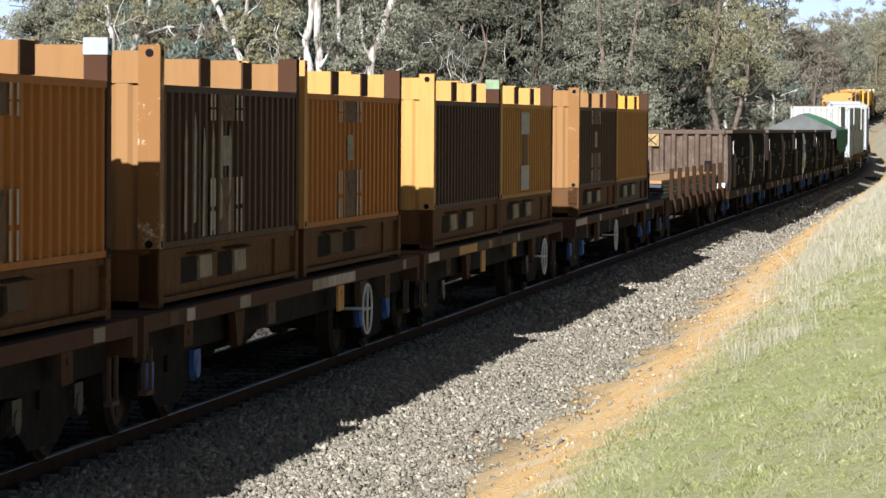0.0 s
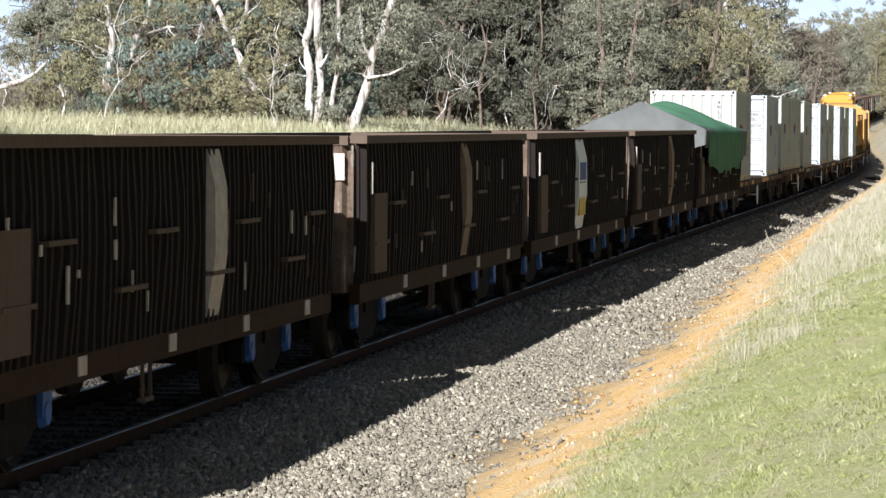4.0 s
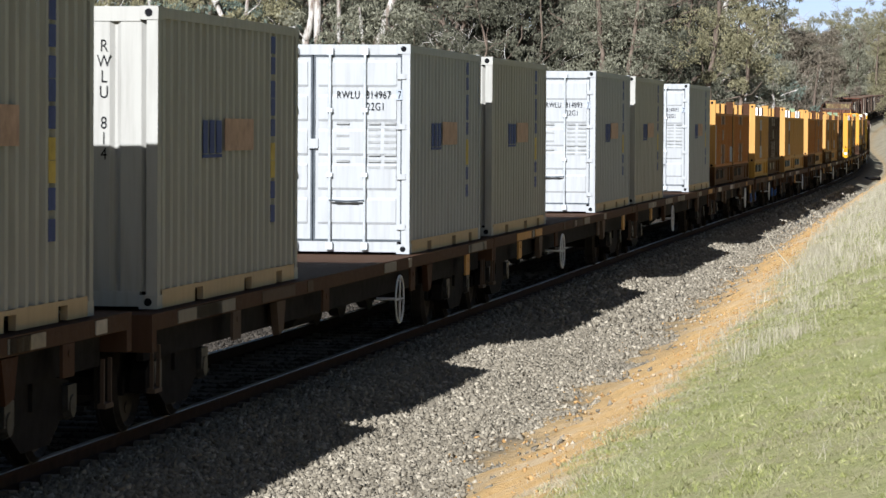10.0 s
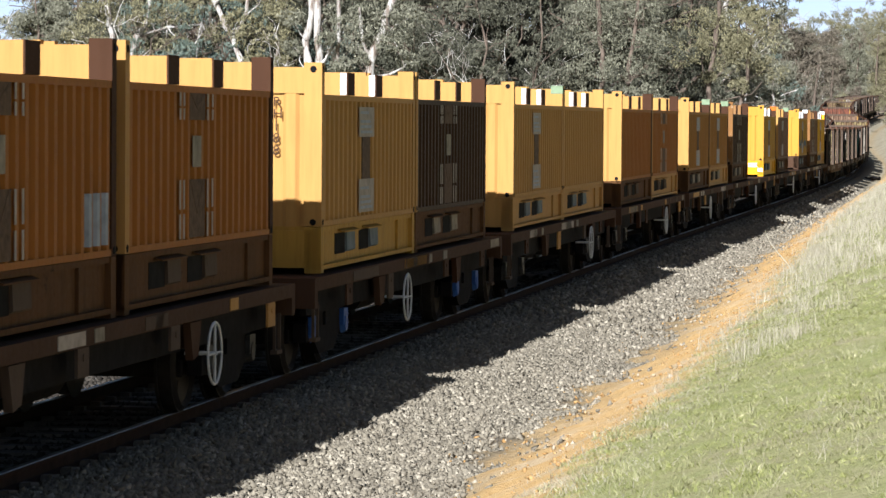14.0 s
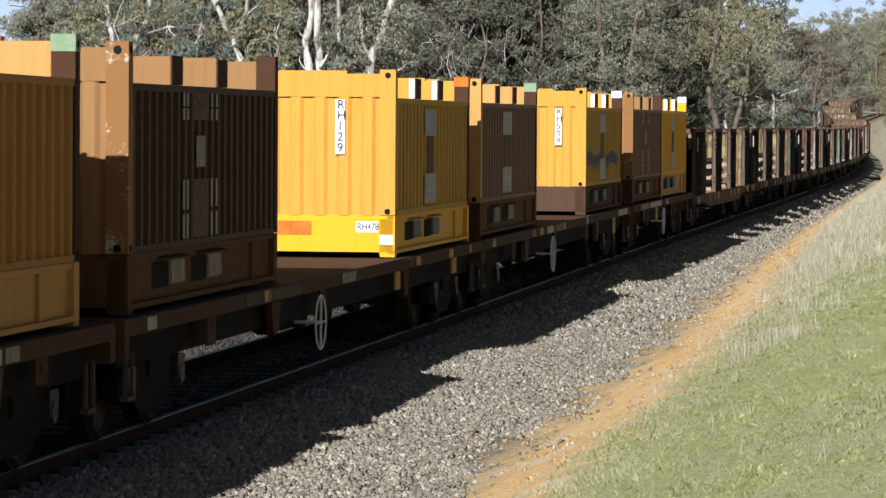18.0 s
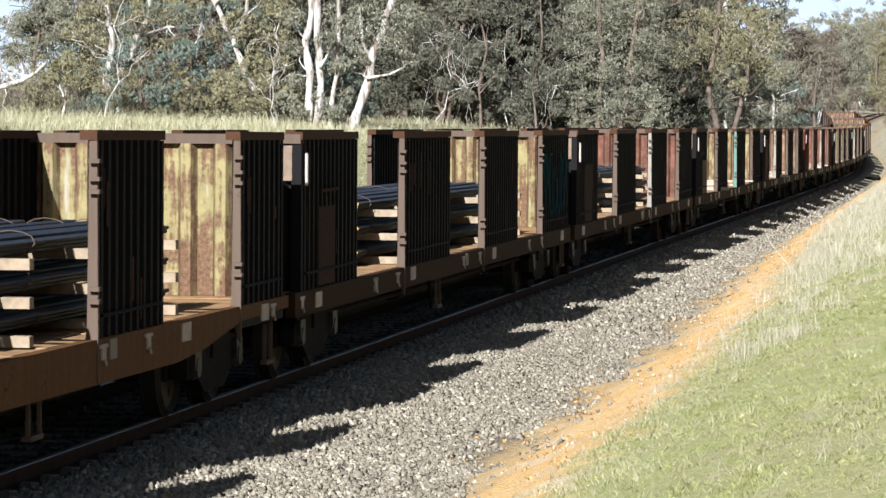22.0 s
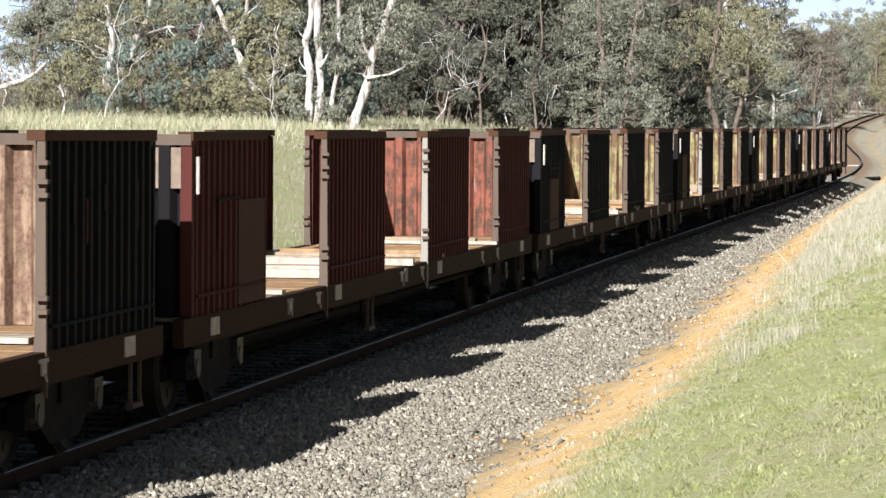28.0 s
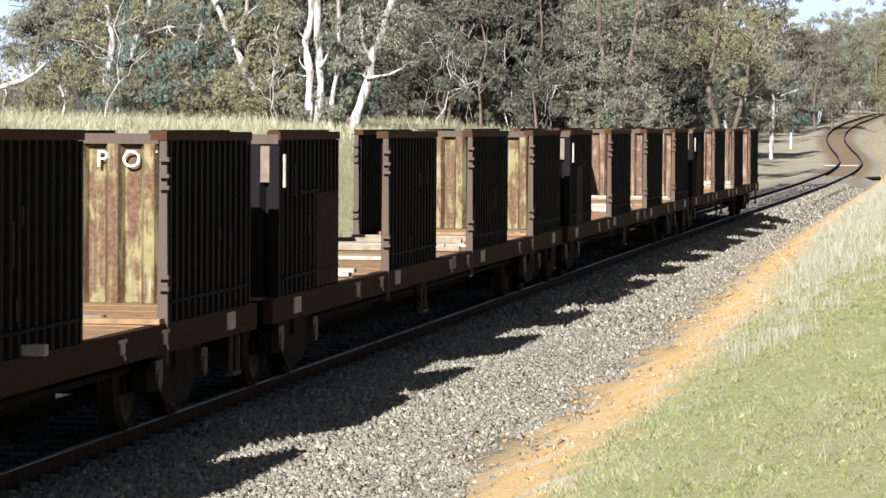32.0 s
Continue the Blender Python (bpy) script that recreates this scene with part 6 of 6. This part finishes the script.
for i, row in enumerate((
        (0.0383, 170, 'grey', 'dark', 7, [(((0.0, 0.0), (-0.14, 2.42), (0.28, 4.69), (0.0, 6.69)), 0.114, 0.043), (((-0.11, 2.42), (-1.0, 3.84), (-1.28, 5.26)), 0.057, 0.028)], [(-1.1, 5.0, 0.44), (-0.4, 5.5, 0.38), (0.3, 5.4, 0.5), (1.0, 5.8, 0.44), (0.0, 4.6, 0.56), (-0.9, 4.0, 0.56), (1.0, 4.6, 0.56), (-1.4, 3.6, 0.5), (1.7, 5.1, 0.5), (0.0, 6.4, 0.38)]),
        (0.0702, 120, 'olive', 'pale', 3, [(((-0.04, 0.0), (0.04, 0.7), (0.16, 1.41), (0.36, 2.01)), 0.05, 0.02), (((0.06, 0.9), (-0.2, 1.41), (-0.36, 1.81)), 0.03, 0.014)], [(0.2, 2.3, 0.38), (-0.1, 2.0, 0.31), (0.4, 1.8, 0.33), (-0.4, 1.6, 0.27), (0.2, 1.5, 0.22)]),
        (0.1244, 130, 'olive', 'pale', 10, [(((0.0, -0.04), (-0.2, 1.17), (0.02, 2.59), (-0.07, 3.79), (-0.22, 5.96)), 0.196, 0.087), (((0.2, 0.0), (0.41, 1.83), (0.94, 2.92), (1.46, 4.22), (1.85, 5.96)), 0.174, 0.065), (((-0.11, 1.61), (0.28, 2.05), (0.67, 2.65)), 0.076, 0.044), (((0.98, 3.35), (2.28, 3.74), (3.63, 3.87)), 0.076, 0.033)], [(-1.0, 4.2, 0.62), (-1.2, 3.4, 0.53), (-0.4, 4.9, 0.72), (0.4, 4.3, 0.67), (-0.7, 3.0, 0.53), (1.2, 4.2, 0.62), (2.1, 4.4, 0.72), (2.9, 4.3, 0.67), (3.7, 4.8, 0.67), (0.7, 3.1, 0.43), (-1.0, 2.3, 0.57), (-1.4, 1.6, 0.43), (-0.7, 1.6, 0.43), (1.0, 1.9, 0.43), (1.3, 2.7, 0.57), (2.1, 3.0, 0.62), (2.8, 3.0, 0.57), (2.3, 2.0, 0.53), (3.3, 2.2, 0.53), (1.2, 1.1, 0.36), (3.4, 1.4, 0.48), (2.8, 1.1, 0.36), (4.0, 3.4, 0.48), (4.0, 2.5, 0.48)]),
        (0.2902, 128, 'olive', 'pale', 10, [(((0.02, 0.0), (-0.11, 1.16), (-0.54, 2.06), (-1.14, 3.41), (-1.78, 4.69), (-2.36, 6.08)), 0.118, 0.107), (((-1.14, 3.34), (-0.58, 4.16), (-0.41, 5.66)), 0.086, 0.054), (((0.6, 0.0), (0.6, 0.94), (0.58, 1.8), (0.75, 3.3)), 0.086, 0.043)], [(-0.7, 4.0, 0.57), (-0.2, 3.3, 0.61), (0.2, 4.2, 0.66), (-0.3, 2.4, 0.47), (0.1, 2.3, 0.52), (0.8, 3.3, 0.57), (0.5, 1.6, 0.47), (-1.1, 1.4, 0.47), (-0.3, 1.0, 0.38), (1.0, 2.4, 0.42), (-1.2, 5.2, 0.71), (0.3, 5.2, 0.71), (1.0, 4.4, 0.52), (-1.5, 1.8, 0.38), (0.1, 0.6, 0.33), (1.0, 1.2, 0.38)]),
        (0.3495, 127, 'grey', 'pale', 11, [(((-0.06, -0.04), (-0.04, 2.0), (-0.21, 3.27), (0.0, 4.55), (0.09, 6.46)), 0.159, 0.128), (((0.3, -0.04), (0.38, 2.42), (0.19, 3.7), (0.32, 6.04)), 0.159, 0.117), (((0.79, 0.0), (0.98, 2.0), (1.11, 3.27), (1.04, 5.82)), 0.096, 0.074), (((0.38, 2.21), (0.68, 2.74), (0.94, 3.27)), 0.064, 0.043)], [(-0.7, 4.1, 0.4), (0.7, 4.3, 0.42), (-0.7, 3.0, 0.4), (0.7, 3.3, 0.33), (1.3, 3.9, 0.51), (0.9, 2.2, 0.3), (-0.6, 1.7, 0.37), (-0.8, 0.9, 0.42), (0.3, 1.0, 0.37), (1.1, 1.1, 0.47), (0.7, 0.5, 0.37), (-0.3, 0.5, 0.33), (0.6, 5.4, 0.56), (-0.6, 5.4, 0.56)]),
        (0.3967, 126, 'grey', 'pale', 11, [(((-0.04, -0.13), (0.34, 1.18), (0.7, 2.49), (1.05, 3.54), (1.43, 4.6), (1.98, 6.28)), 0.19, 0.127), (((0.55, 1.9), (1.43, 2.07), (1.98, 2.36)), 0.053, 0.032), (((0.7, 2.49), (0.38, 3.33), (0.21, 4.6)), 0.084, 0.053)], [(0.4, 4.2, 0.6), (0.8, 3.6, 0.51), (0.1, 3.3, 0.51), (1.5, 4.1, 0.65), (1.7, 3.3, 0.56), (0.4, 2.7, 0.32), (2.1, 2.6, 0.39), (-0.2, 2.4, 0.32), (1.2, 5.2, 0.74), (2.3, 4.2, 0.56), (-0.5, 0.6, 0.28)]),
        (0.5421, 150, 'deep', 'dark', 10, [(((0.0, -0.05), (-0.1, 1.91), (0.25, 3.67), (-0.25, 5.67), (-0.5, 7.68)), 0.068, 0.034), (((-0.1, 1.66), (0.75, 2.66), (1.63, 3.92)), 0.034, 0.017), (((-0.1, 1.41), (-1.26, 2.41), (-2.01, 3.67)), 0.034, 0.013), (((2.51, -0.05), (2.31, 1.91), (2.76, 4.17), (2.51, 7.18)), 0.057, 0.028)], [(-2.3, 3.4, 0.47), (-1.3, 4.1, 0.52), (-0.3, 3.6, 0.47), (0.6, 2.6, 0.55), (-1.8, 2.1, 0.41), (-0.8, 1.5, 0.44), (1.0, 4.1, 0.55), (2.1, 3.4, 0.61), (2.5, 2.1, 0.55), (1.3, 1.2, 0.5), (3.4, 2.6, 0.61), (3.0, 4.2, 0.66), (0.3, 5.2, 0.66), (1.8, 5.2, 0.72), (-2.8, 1.1, 0.36), (-2.3, 4.9, 0.55), (-1.0, 5.5, 0.61), (3.5, 1.1, 0.55), (3.8, 5.2, 0.72), (0.0, 0.6, 0.33), (2.0, 0.5, 0.36)]),
        (0.676, 150, 'grey', 'dark', 11, [(((0.0, 0.0), (-0.05, 1.76), (-0.08, 2.76), (0.15, 3.77), (0.0, 5.52), (-0.25, 8.54)), 0.151, 0.1), (((0.75, 0.0), (0.95, 2.01), (1.21, 3.51), (1.51, 6.03), (1.76, 8.79)), 0.126, 0.075)], [(-1.0, 6.5, 0.77), (0.0, 7.0, 0.83), (1.0, 6.8, 0.83), (2.0, 7.0, 0.77), (-0.8, 5.3, 0.77), (0.3, 5.6, 0.83), (1.4, 5.5, 0.83), (2.3, 5.6, 0.66), (-1.0, 4.0, 0.66), (-0.1, 4.3, 0.77), (0.9, 4.3, 0.77), (1.9, 4.4, 0.72), (2.5, 4.7, 0.44), (-0.8, 2.9, 0.61), (0.3, 2.8, 0.66), (1.3, 3.0, 0.66), (2.1, 3.1, 0.61), (2.7, 2.6, 0.55), (-0.5, 8.3, 0.83), (1.3, 8.5, 0.94), (0.5, 2.1, 0.55), (1.6, 2.1, 0.55), (-0.8, 1.9, 0.55), (2.6, 1.8, 0.5)]),
        (0.8036, 195, 'olive', 'dark', 12, [(((0.07, 0.0), (0.26, 2.35), (-0.33, 4.96), (0.07, 7.25), (0.33, 9.86)), 0.196, 0.131), (((1.63, 0.0), (1.31, 2.68), (1.89, 5.29), (2.28, 8.22)), 0.163, 0.098), (((-1.96, 4.54), (-1.24, 5.22), (-0.65, 5.71)), 0.131, 0.098)], [(-2.3, 7.9, 1.01), (-1.0, 8.6, 1.08), (0.3, 7.9, 1.08), (1.6, 8.2, 1.01), (-2.0, 6.5, 0.72), (-0.7, 6.9, 0.86), (0.8, 6.3, 0.86), (2.2, 6.5, 0.93), (2.8, 7.6, 0.93), (1.5, 5.0, 0.5), (3.3, 6.0, 0.86), (2.9, 8.6, 0.93), (-0.3, 5.5, 0.43)]),
        (0.8131, 175, 'blue', 'dark', 1.5, [(((0.0, 0.0), (0.09, 1.17), (0.21, 1.99)), 0.088, 0.029)], [(-0.6, 1.9, 0.42), (0.1, 2.1, 0.52), (0.9, 1.9, 0.39), (-0.4, 1.5, 0.45), (0.5, 1.5, 0.45)]),
        (0.8386, 250, 'grey', 'pale', 8, [(((0.04, 0.0), (-0.13, 2.85), (0.21, 5.77)), 0.167, 0.084), (((-1.05, 0.0), (-1.38, 2.43), (-1.63, 4.94)), 0.126, 0.063), (((1.97, 0.0), (2.13, 3.26), (2.05, 5.77)), 0.167, 0.084)], [(-2.7, 4.2, 0.78), (-1.7, 5.1, 0.83), (-0.2, 4.9, 1.01), (-0.8, 3.4, 0.83), (0.8, 5.4, 1.01), (1.0, 3.6, 1.01), (2.1, 5.8, 1.01), (2.4, 3.8, 0.92), (0.3, 6.5, 0.83), (3.1, 6.5, 0.83), (2.9, 2.8, 0.64), (-2.7, 3.2, 0.64), (0.2, 2.4, 0.64), (1.9, 2.3, 0.64)]),
        (0.9184, 320, 'ruddy', 'dark', 9, [(((0.0, 0.0), (-0.11, 2.46), (0.27, 6.21)), 0.161, 0.107), (((-1.61, 0.0), (-1.5, 3.0), (-1.87, 6.75)), 0.161, 0.08), (((1.61, 0.0), (1.5, 3.0), (1.71, 6.21)), 0.134, 0.08)], [(-2.0, 8.5, 1.18), (-0.5, 8.2, 1.3), (1.1, 7.9, 1.18), (-1.9, 6.4, 1.3), (0.0, 6.1, 1.41), (1.9, 6.1, 1.06), (-1.1, 4.2, 1.18), (0.8, 4.2, 1.06), (2.4, 4.8, 0.71), (-2.1, 2.4, 0.82), (0.0, 2.5, 0.71), (1.6, 2.6, 0.59), (-3.2, 9.3, 1.06)]),
        (0.9503, 430, 'grey', 'dark', 9, [(((0.0, 0.0), (0.14, 3.74), (-0.14, 8.06)), 0.18, 0.108), (((1.8, 0.0), (1.58, 4.46), (2.02, 9.5)), 0.18, 0.108)], [(-0.7, 11.7, 1.27), (0.7, 10.6, 1.42), (2.2, 11.7, 1.42), (1.4, 8.8, 1.42), (0.0, 8.1, 1.27), (2.5, 7.3, 1.27), (0.7, 5.9, 1.27), (1.8, 4.1, 1.11), (-0.4, 4.8, 1.11), (0.6, 3.0, 0.95), (-1.4, 3.0, 0.95), (-0.9, 1.7, 0.79), (-2.5, 1.9, 0.79)]),
        (0.9088, 400, 'olive', 'dark', 5, [(((0.0, 0.0), (-0.07, 2.95)), 0.134, 0.067)], [(-2.7, 2.6, 0.96), (-1.3, 3.3, 1.03), (0.0, 2.8, 1.03), (1.3, 3.1, 0.96), (2.5, 2.4, 0.81), (-2.0, 1.5, 0.88), (-0.5, 1.5, 0.88), (1.0, 1.5, 0.81), (-3.3, 1.7, 0.88)]),
        (0.9885, 470, 'olive', 'dark', 9, [(((0.0, 0.0), (-0.16, 5.35), (0.16, 10.86)), 0.197, 0.118)], [(-0.8, 12.4, 1.38), (0.8, 13.2, 1.56), (2.2, 12.0, 1.56), (-0.2, 10.5, 1.47), (1.4, 9.7, 1.56), (-0.6, 8.1, 1.3), (0.8, 6.9, 1.38), (2.4, 6.9, 1.38), (0.0, 5.0, 1.21), (1.6, 4.4, 1.3), (0.6, 2.8, 1.04), (2.2, 2.6, 1.04), (-0.4, 3.4, 0.87)]))):
    gum(*row, 300 + i)
# trees behind, darkened for the shade between crowns: bearing, distance, kind, size, turn
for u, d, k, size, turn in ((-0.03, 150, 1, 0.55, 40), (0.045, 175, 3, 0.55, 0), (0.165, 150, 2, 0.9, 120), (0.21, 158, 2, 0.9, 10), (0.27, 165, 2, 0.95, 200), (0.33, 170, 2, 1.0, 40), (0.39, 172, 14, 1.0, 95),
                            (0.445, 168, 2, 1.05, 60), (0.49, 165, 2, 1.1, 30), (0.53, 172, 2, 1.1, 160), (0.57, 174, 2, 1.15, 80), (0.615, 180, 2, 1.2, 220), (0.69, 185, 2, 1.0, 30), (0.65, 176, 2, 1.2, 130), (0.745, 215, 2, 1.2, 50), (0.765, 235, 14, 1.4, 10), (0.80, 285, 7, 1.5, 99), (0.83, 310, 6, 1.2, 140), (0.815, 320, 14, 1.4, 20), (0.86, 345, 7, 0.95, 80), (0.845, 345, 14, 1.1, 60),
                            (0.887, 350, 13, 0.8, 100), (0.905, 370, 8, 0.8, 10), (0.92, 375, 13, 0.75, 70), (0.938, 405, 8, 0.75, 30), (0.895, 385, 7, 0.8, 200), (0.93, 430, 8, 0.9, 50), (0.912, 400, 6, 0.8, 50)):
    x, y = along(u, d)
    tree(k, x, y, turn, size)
# the wood behind, mostly dark-leaved so that gaps read as shade
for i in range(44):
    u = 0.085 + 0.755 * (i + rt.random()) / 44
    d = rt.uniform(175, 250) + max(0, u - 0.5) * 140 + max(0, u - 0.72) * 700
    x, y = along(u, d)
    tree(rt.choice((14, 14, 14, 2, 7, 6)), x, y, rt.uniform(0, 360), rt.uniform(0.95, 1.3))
# a low belt of far trees under the open sky, and unseen near gums added for the shade on the bank
for u, d, k, size in ((-0.05, 250, 3, 0.42), (-0.02, 240, 14, 0.40), (0.01, 255, 3, 0.45), (0.035, 245, 14, 0.42), (0.06, 250, 3, 0.48), (0.085, 235, 14, 0.5)):
    x, y = along(u, d)
    tree(k, x, y, u * 900, size)
tree(2, -11.4, 52.0, 30, 0.60)
tree(2, -14.2, 63.0, 130, 0.62)
tree(2, -16.0, 58.0, 250, 0.62)
tree(2, -12.8, 57.5, 80, 0.60)
tree(2, -10.9, 48.0, 200, 0.55)
tree(2, -16.2, 66.0, 300, 0.60)
for i in range(22):
    u, d = rt.uniform(0.855, 0.945), rt.uniform(300, 410)
    x, y = along(u, d)
    if x < line_at(d)[0] - 4.5:
        tree(rt.choice((9, 10, 10, 5)), x, y, rt.uniform(0, 360), rt.uniform(0.9, 1.5))
# low bushes at the wood's edge
for i in range(34):
    u = -0.02 + 0.86 * (i + rt.random()) / 34
    if 0.40 < u < 0.62:
        u -= 0.26
    x, y = along(u, (126 if u < 0.42 else 158) + max(0, u - 0.5) * 170 + max(0, u - 0.72) * 800 + rt.uniform(0, 12))
    tree(rt.choice((9, 10, 9)) if u < 0.09 else rt.choice((10, 5, 10)), x, y, rt.uniform(0, 360), rt.uniform(0.6, 1.0))
# wooded hill on both sides of the far line
for i in range(110):
    u = rt.uniform(0.84, 1.05)
    d = rt.uniform(340, 700) if u < 0.93 or u > 1.0 else rt.uniform(480, 800)
    x, y = along(u, d)
    cx = line_at(min(d, 780))[0]
    if -8 < x - cx < 9:
        x = cx - 8 - rt.uniform(0, 12) if u < 0.97 else cx + 10 + rt.uniform(0, 10)
    tree(rt.choice((6, 7, 8, 7, 6, 3)), x, y, rt.uniform(0, 360), rt.uniform(0.6, 0.95) * (0.75 if d < 420 else 1.0 if u < 0.95 else 1.35))
for u, d, s in ((1.003, 345, 0.5), (1.02, 310, 0.5), (1.008, 390, 0.6)):
    x, y = along(u, d)
    tree(6, x, y, 30, s)


# bare pale limbs among the crowns
for i, (u, d, hgt, lean, turn) in enumerate(((0.015, 128, 5.0, 0.5, 150), (0.245, 132, 6.0, 0.3, 180), (0.685, 158, 4.5, 0.3, 40), (0.695, 158, 5.0, -0.3, 90), (0.49, 156, 6.5, 0.25, 0), (0.53, 157, 5.5, -0.3, 70), (0.575, 158, 7.0, 0.2, 140), (0.61, 160, 5.0, 0.3, 20), (0.12, 112, 5.5, 0.15, 30), (0.305, 112, 4.0, 0.1, 60), (0.47, 130, 3.5, 0.2, 0))):
    w = tree_parts(60 + i, hgt, hgt * 0.3, 10, 0.05, lean, 0.3, 1 + i % 2, 0.42, 0.3)[0]
    t = tagged(new("dead_tree", w.mesh("dead_tree", BARK["pale"], True)), "bare pale dead gum with twisted limbs", "tree", "dead trees")
    x, y = along(u, d)
    t.matrix_basis = pose(x, y, ground_z(x, y) - 0.05, 0, 0, turn)


# pale fallen limbs lying at the edge of the pasture
x, y = along(0.012, 122)
fallen = Shape().tube([(-1.2, 0, 1.05), (-0.4, 0.1, 1.22), (0.45, 0, 1.48), (0.95, -0.1, 1.75), (1.35, 0, 2.15)], [0.10, 0.10, 0.085, 0.06, 0.03], 8)
fallen.tube([(0.15, 0, 1.40), (-0.25, 0.1, 1.75), (-0.65, 0.1, 2.2)], [0.05, 0.04, 0.02], 6).tube([(0.4, 0, 1.48), (0.45, 0, 1.8), (0.38, 0, 2.2)], [0.04, 0.03, 0.015], 6).tube([(-0.5, 0.1, 1.2), (-0.8, 0, 0.6), (-0.9, 0, -0.1)], [0.09, 0.08, 0.07], 6)
fallen_ob = tagged(new("fallen_limb", fallen.mesh("fallen_limb", BARK["pale"], True)), "bleached fallen gum limb with broken branches", "limb")
fallen_ob.location = (x, y, ground_z(x, y))


# small things beside the far line
def marker_post():
    x, y = along(0.8915, 275)
    t = thing("marker_post", "white painted wooden marker post beside the line", "post")
    part("post", Shape().box(-0.07, 0.07, -0.07, 0.07, -0.2, 1.25), M["white_mark"], t)
    part("cap", Shape().prism([(-0.08, 1.25), (0.08, 1.25), (0.0, 1.34)], "y", -0.08, 0.08), M["white_mark"], t)
    t.location = (x, y, ground_z(x, y))


marker_post()
x, y = along(0.984, 196)
pipe = tagged(new("drain_pipe", Shape().rod((-0.35, -1.0, 0.08), (0.35, 1.0, 0.12), 0.12, n=14).mesh("drain_pipe", M["dark"])), "dark drain pipe lying at the cutting's edge", "pipe")
pipe.location = (x, y, ground_z(x, y))


# one long bent stalk at the clay's edge
x, y = along(0.897, 58)
stalk = Shape().tube([(0, 0, -0.05), (-0.12, 0.02, 0.16), (-0.30, 0.05, 0.36), (-0.44, 0.06, 0.55), (-0.52, 0.07, 0.74)], [0.012, 0.010, 0.008, 0.006, 0.003], 6)
stalk_ob = tagged(new("dry_stalk", stalk.mesh("dry_stalk", DRY, True)), "long bent pale dry grass stalk on the bank", "stalk")
stalk_ob.location = (x, y, ground_z(x, y))


# ---- the run: the whole train runs towards the eye and past it ----
RUN_T = (0.0, 3.5, 8.0, 12.0, 16.0, 20.0, 24.0, 28.0, 32.0)
RUN_S = (-274.34, -213.28, -136.09, -67.69, 0.0, 67.29, 134.02, 201.73, 270.06)
RUN_V = np.gradient(np.array(RUN_S), np.array(RUN_T))


def run_of(t):
    """How far the train has run at t seconds, from its place at 16 s."""
    i = min(max(int(np.searchsorted(RUN_T, t)) - 1, 0), len(RUN_T) - 2)
    h = RUN_T[i + 1] - RUN_T[i]
    k = (t - RUN_T[i]) / h
    return float((2 * k ** 3 - 3 * k ** 2 + 1) * RUN_S[i] + (k ** 3 - 2 * k ** 2 + k) * h * RUN_V[i] + (3 * k ** 2 - 2 * k ** 3) * RUN_S[i + 1] + (k ** 3 - k ** 2) * h * RUN_V[i + 1])


def wagon_pose(q, half, t):
    s = q - run_of(t)
    a, b = s - half, s + half
    (xa, za), (xb, zb) = line_at(a), line_at(b)
    d = Vector((xb - xa, b - a, zb - za))
    mid_point = Vector(((xa + xb) / 2, s, (za + zb) / 2))
    m = Matrix.Rotation(-math.atan2(d.x, d.y), 4, "Z") @ Matrix.Rotation(math.atan2(d.z, d.y), 4, "X")
    return Matrix.Translation(mid_point) @ m


def motions():
    times = [float(t) for t in range(0, 33)]
    rows_of = {}
    for w, q, half in WAGONS:
        rows_of[w] = [(t, wagon_pose(q, half, t)) for t in times]
        walk(w, rows_of[w])
    for ob, w, at in LOADS:
        step = Matrix.Translation(at)
        walk(ob, [(t, m @ step) for t, m in rows_of[w]])
    turn = [k / 30 for k in range(0, 961)]
    for k, hubs in HUBS.items():
        rows = [(t, Matrix.Translation((0, k * 0.9, 0.46)) @ Matrix.Rotation(run_of(t) / 0.46, 4, "X")) for t in turn]
        walk(hubs[0], rows)
        act, slot = hubs[0].animation_data.action, hubs[0].animation_data.action_slot
        for hub in hubs[1:]:
            hub.rotation_mode = "QUATERNION"
            hub.animation_data_create()
            hub.animation_data.action = act
            hub.animation_data.action_slot = slot


motions()
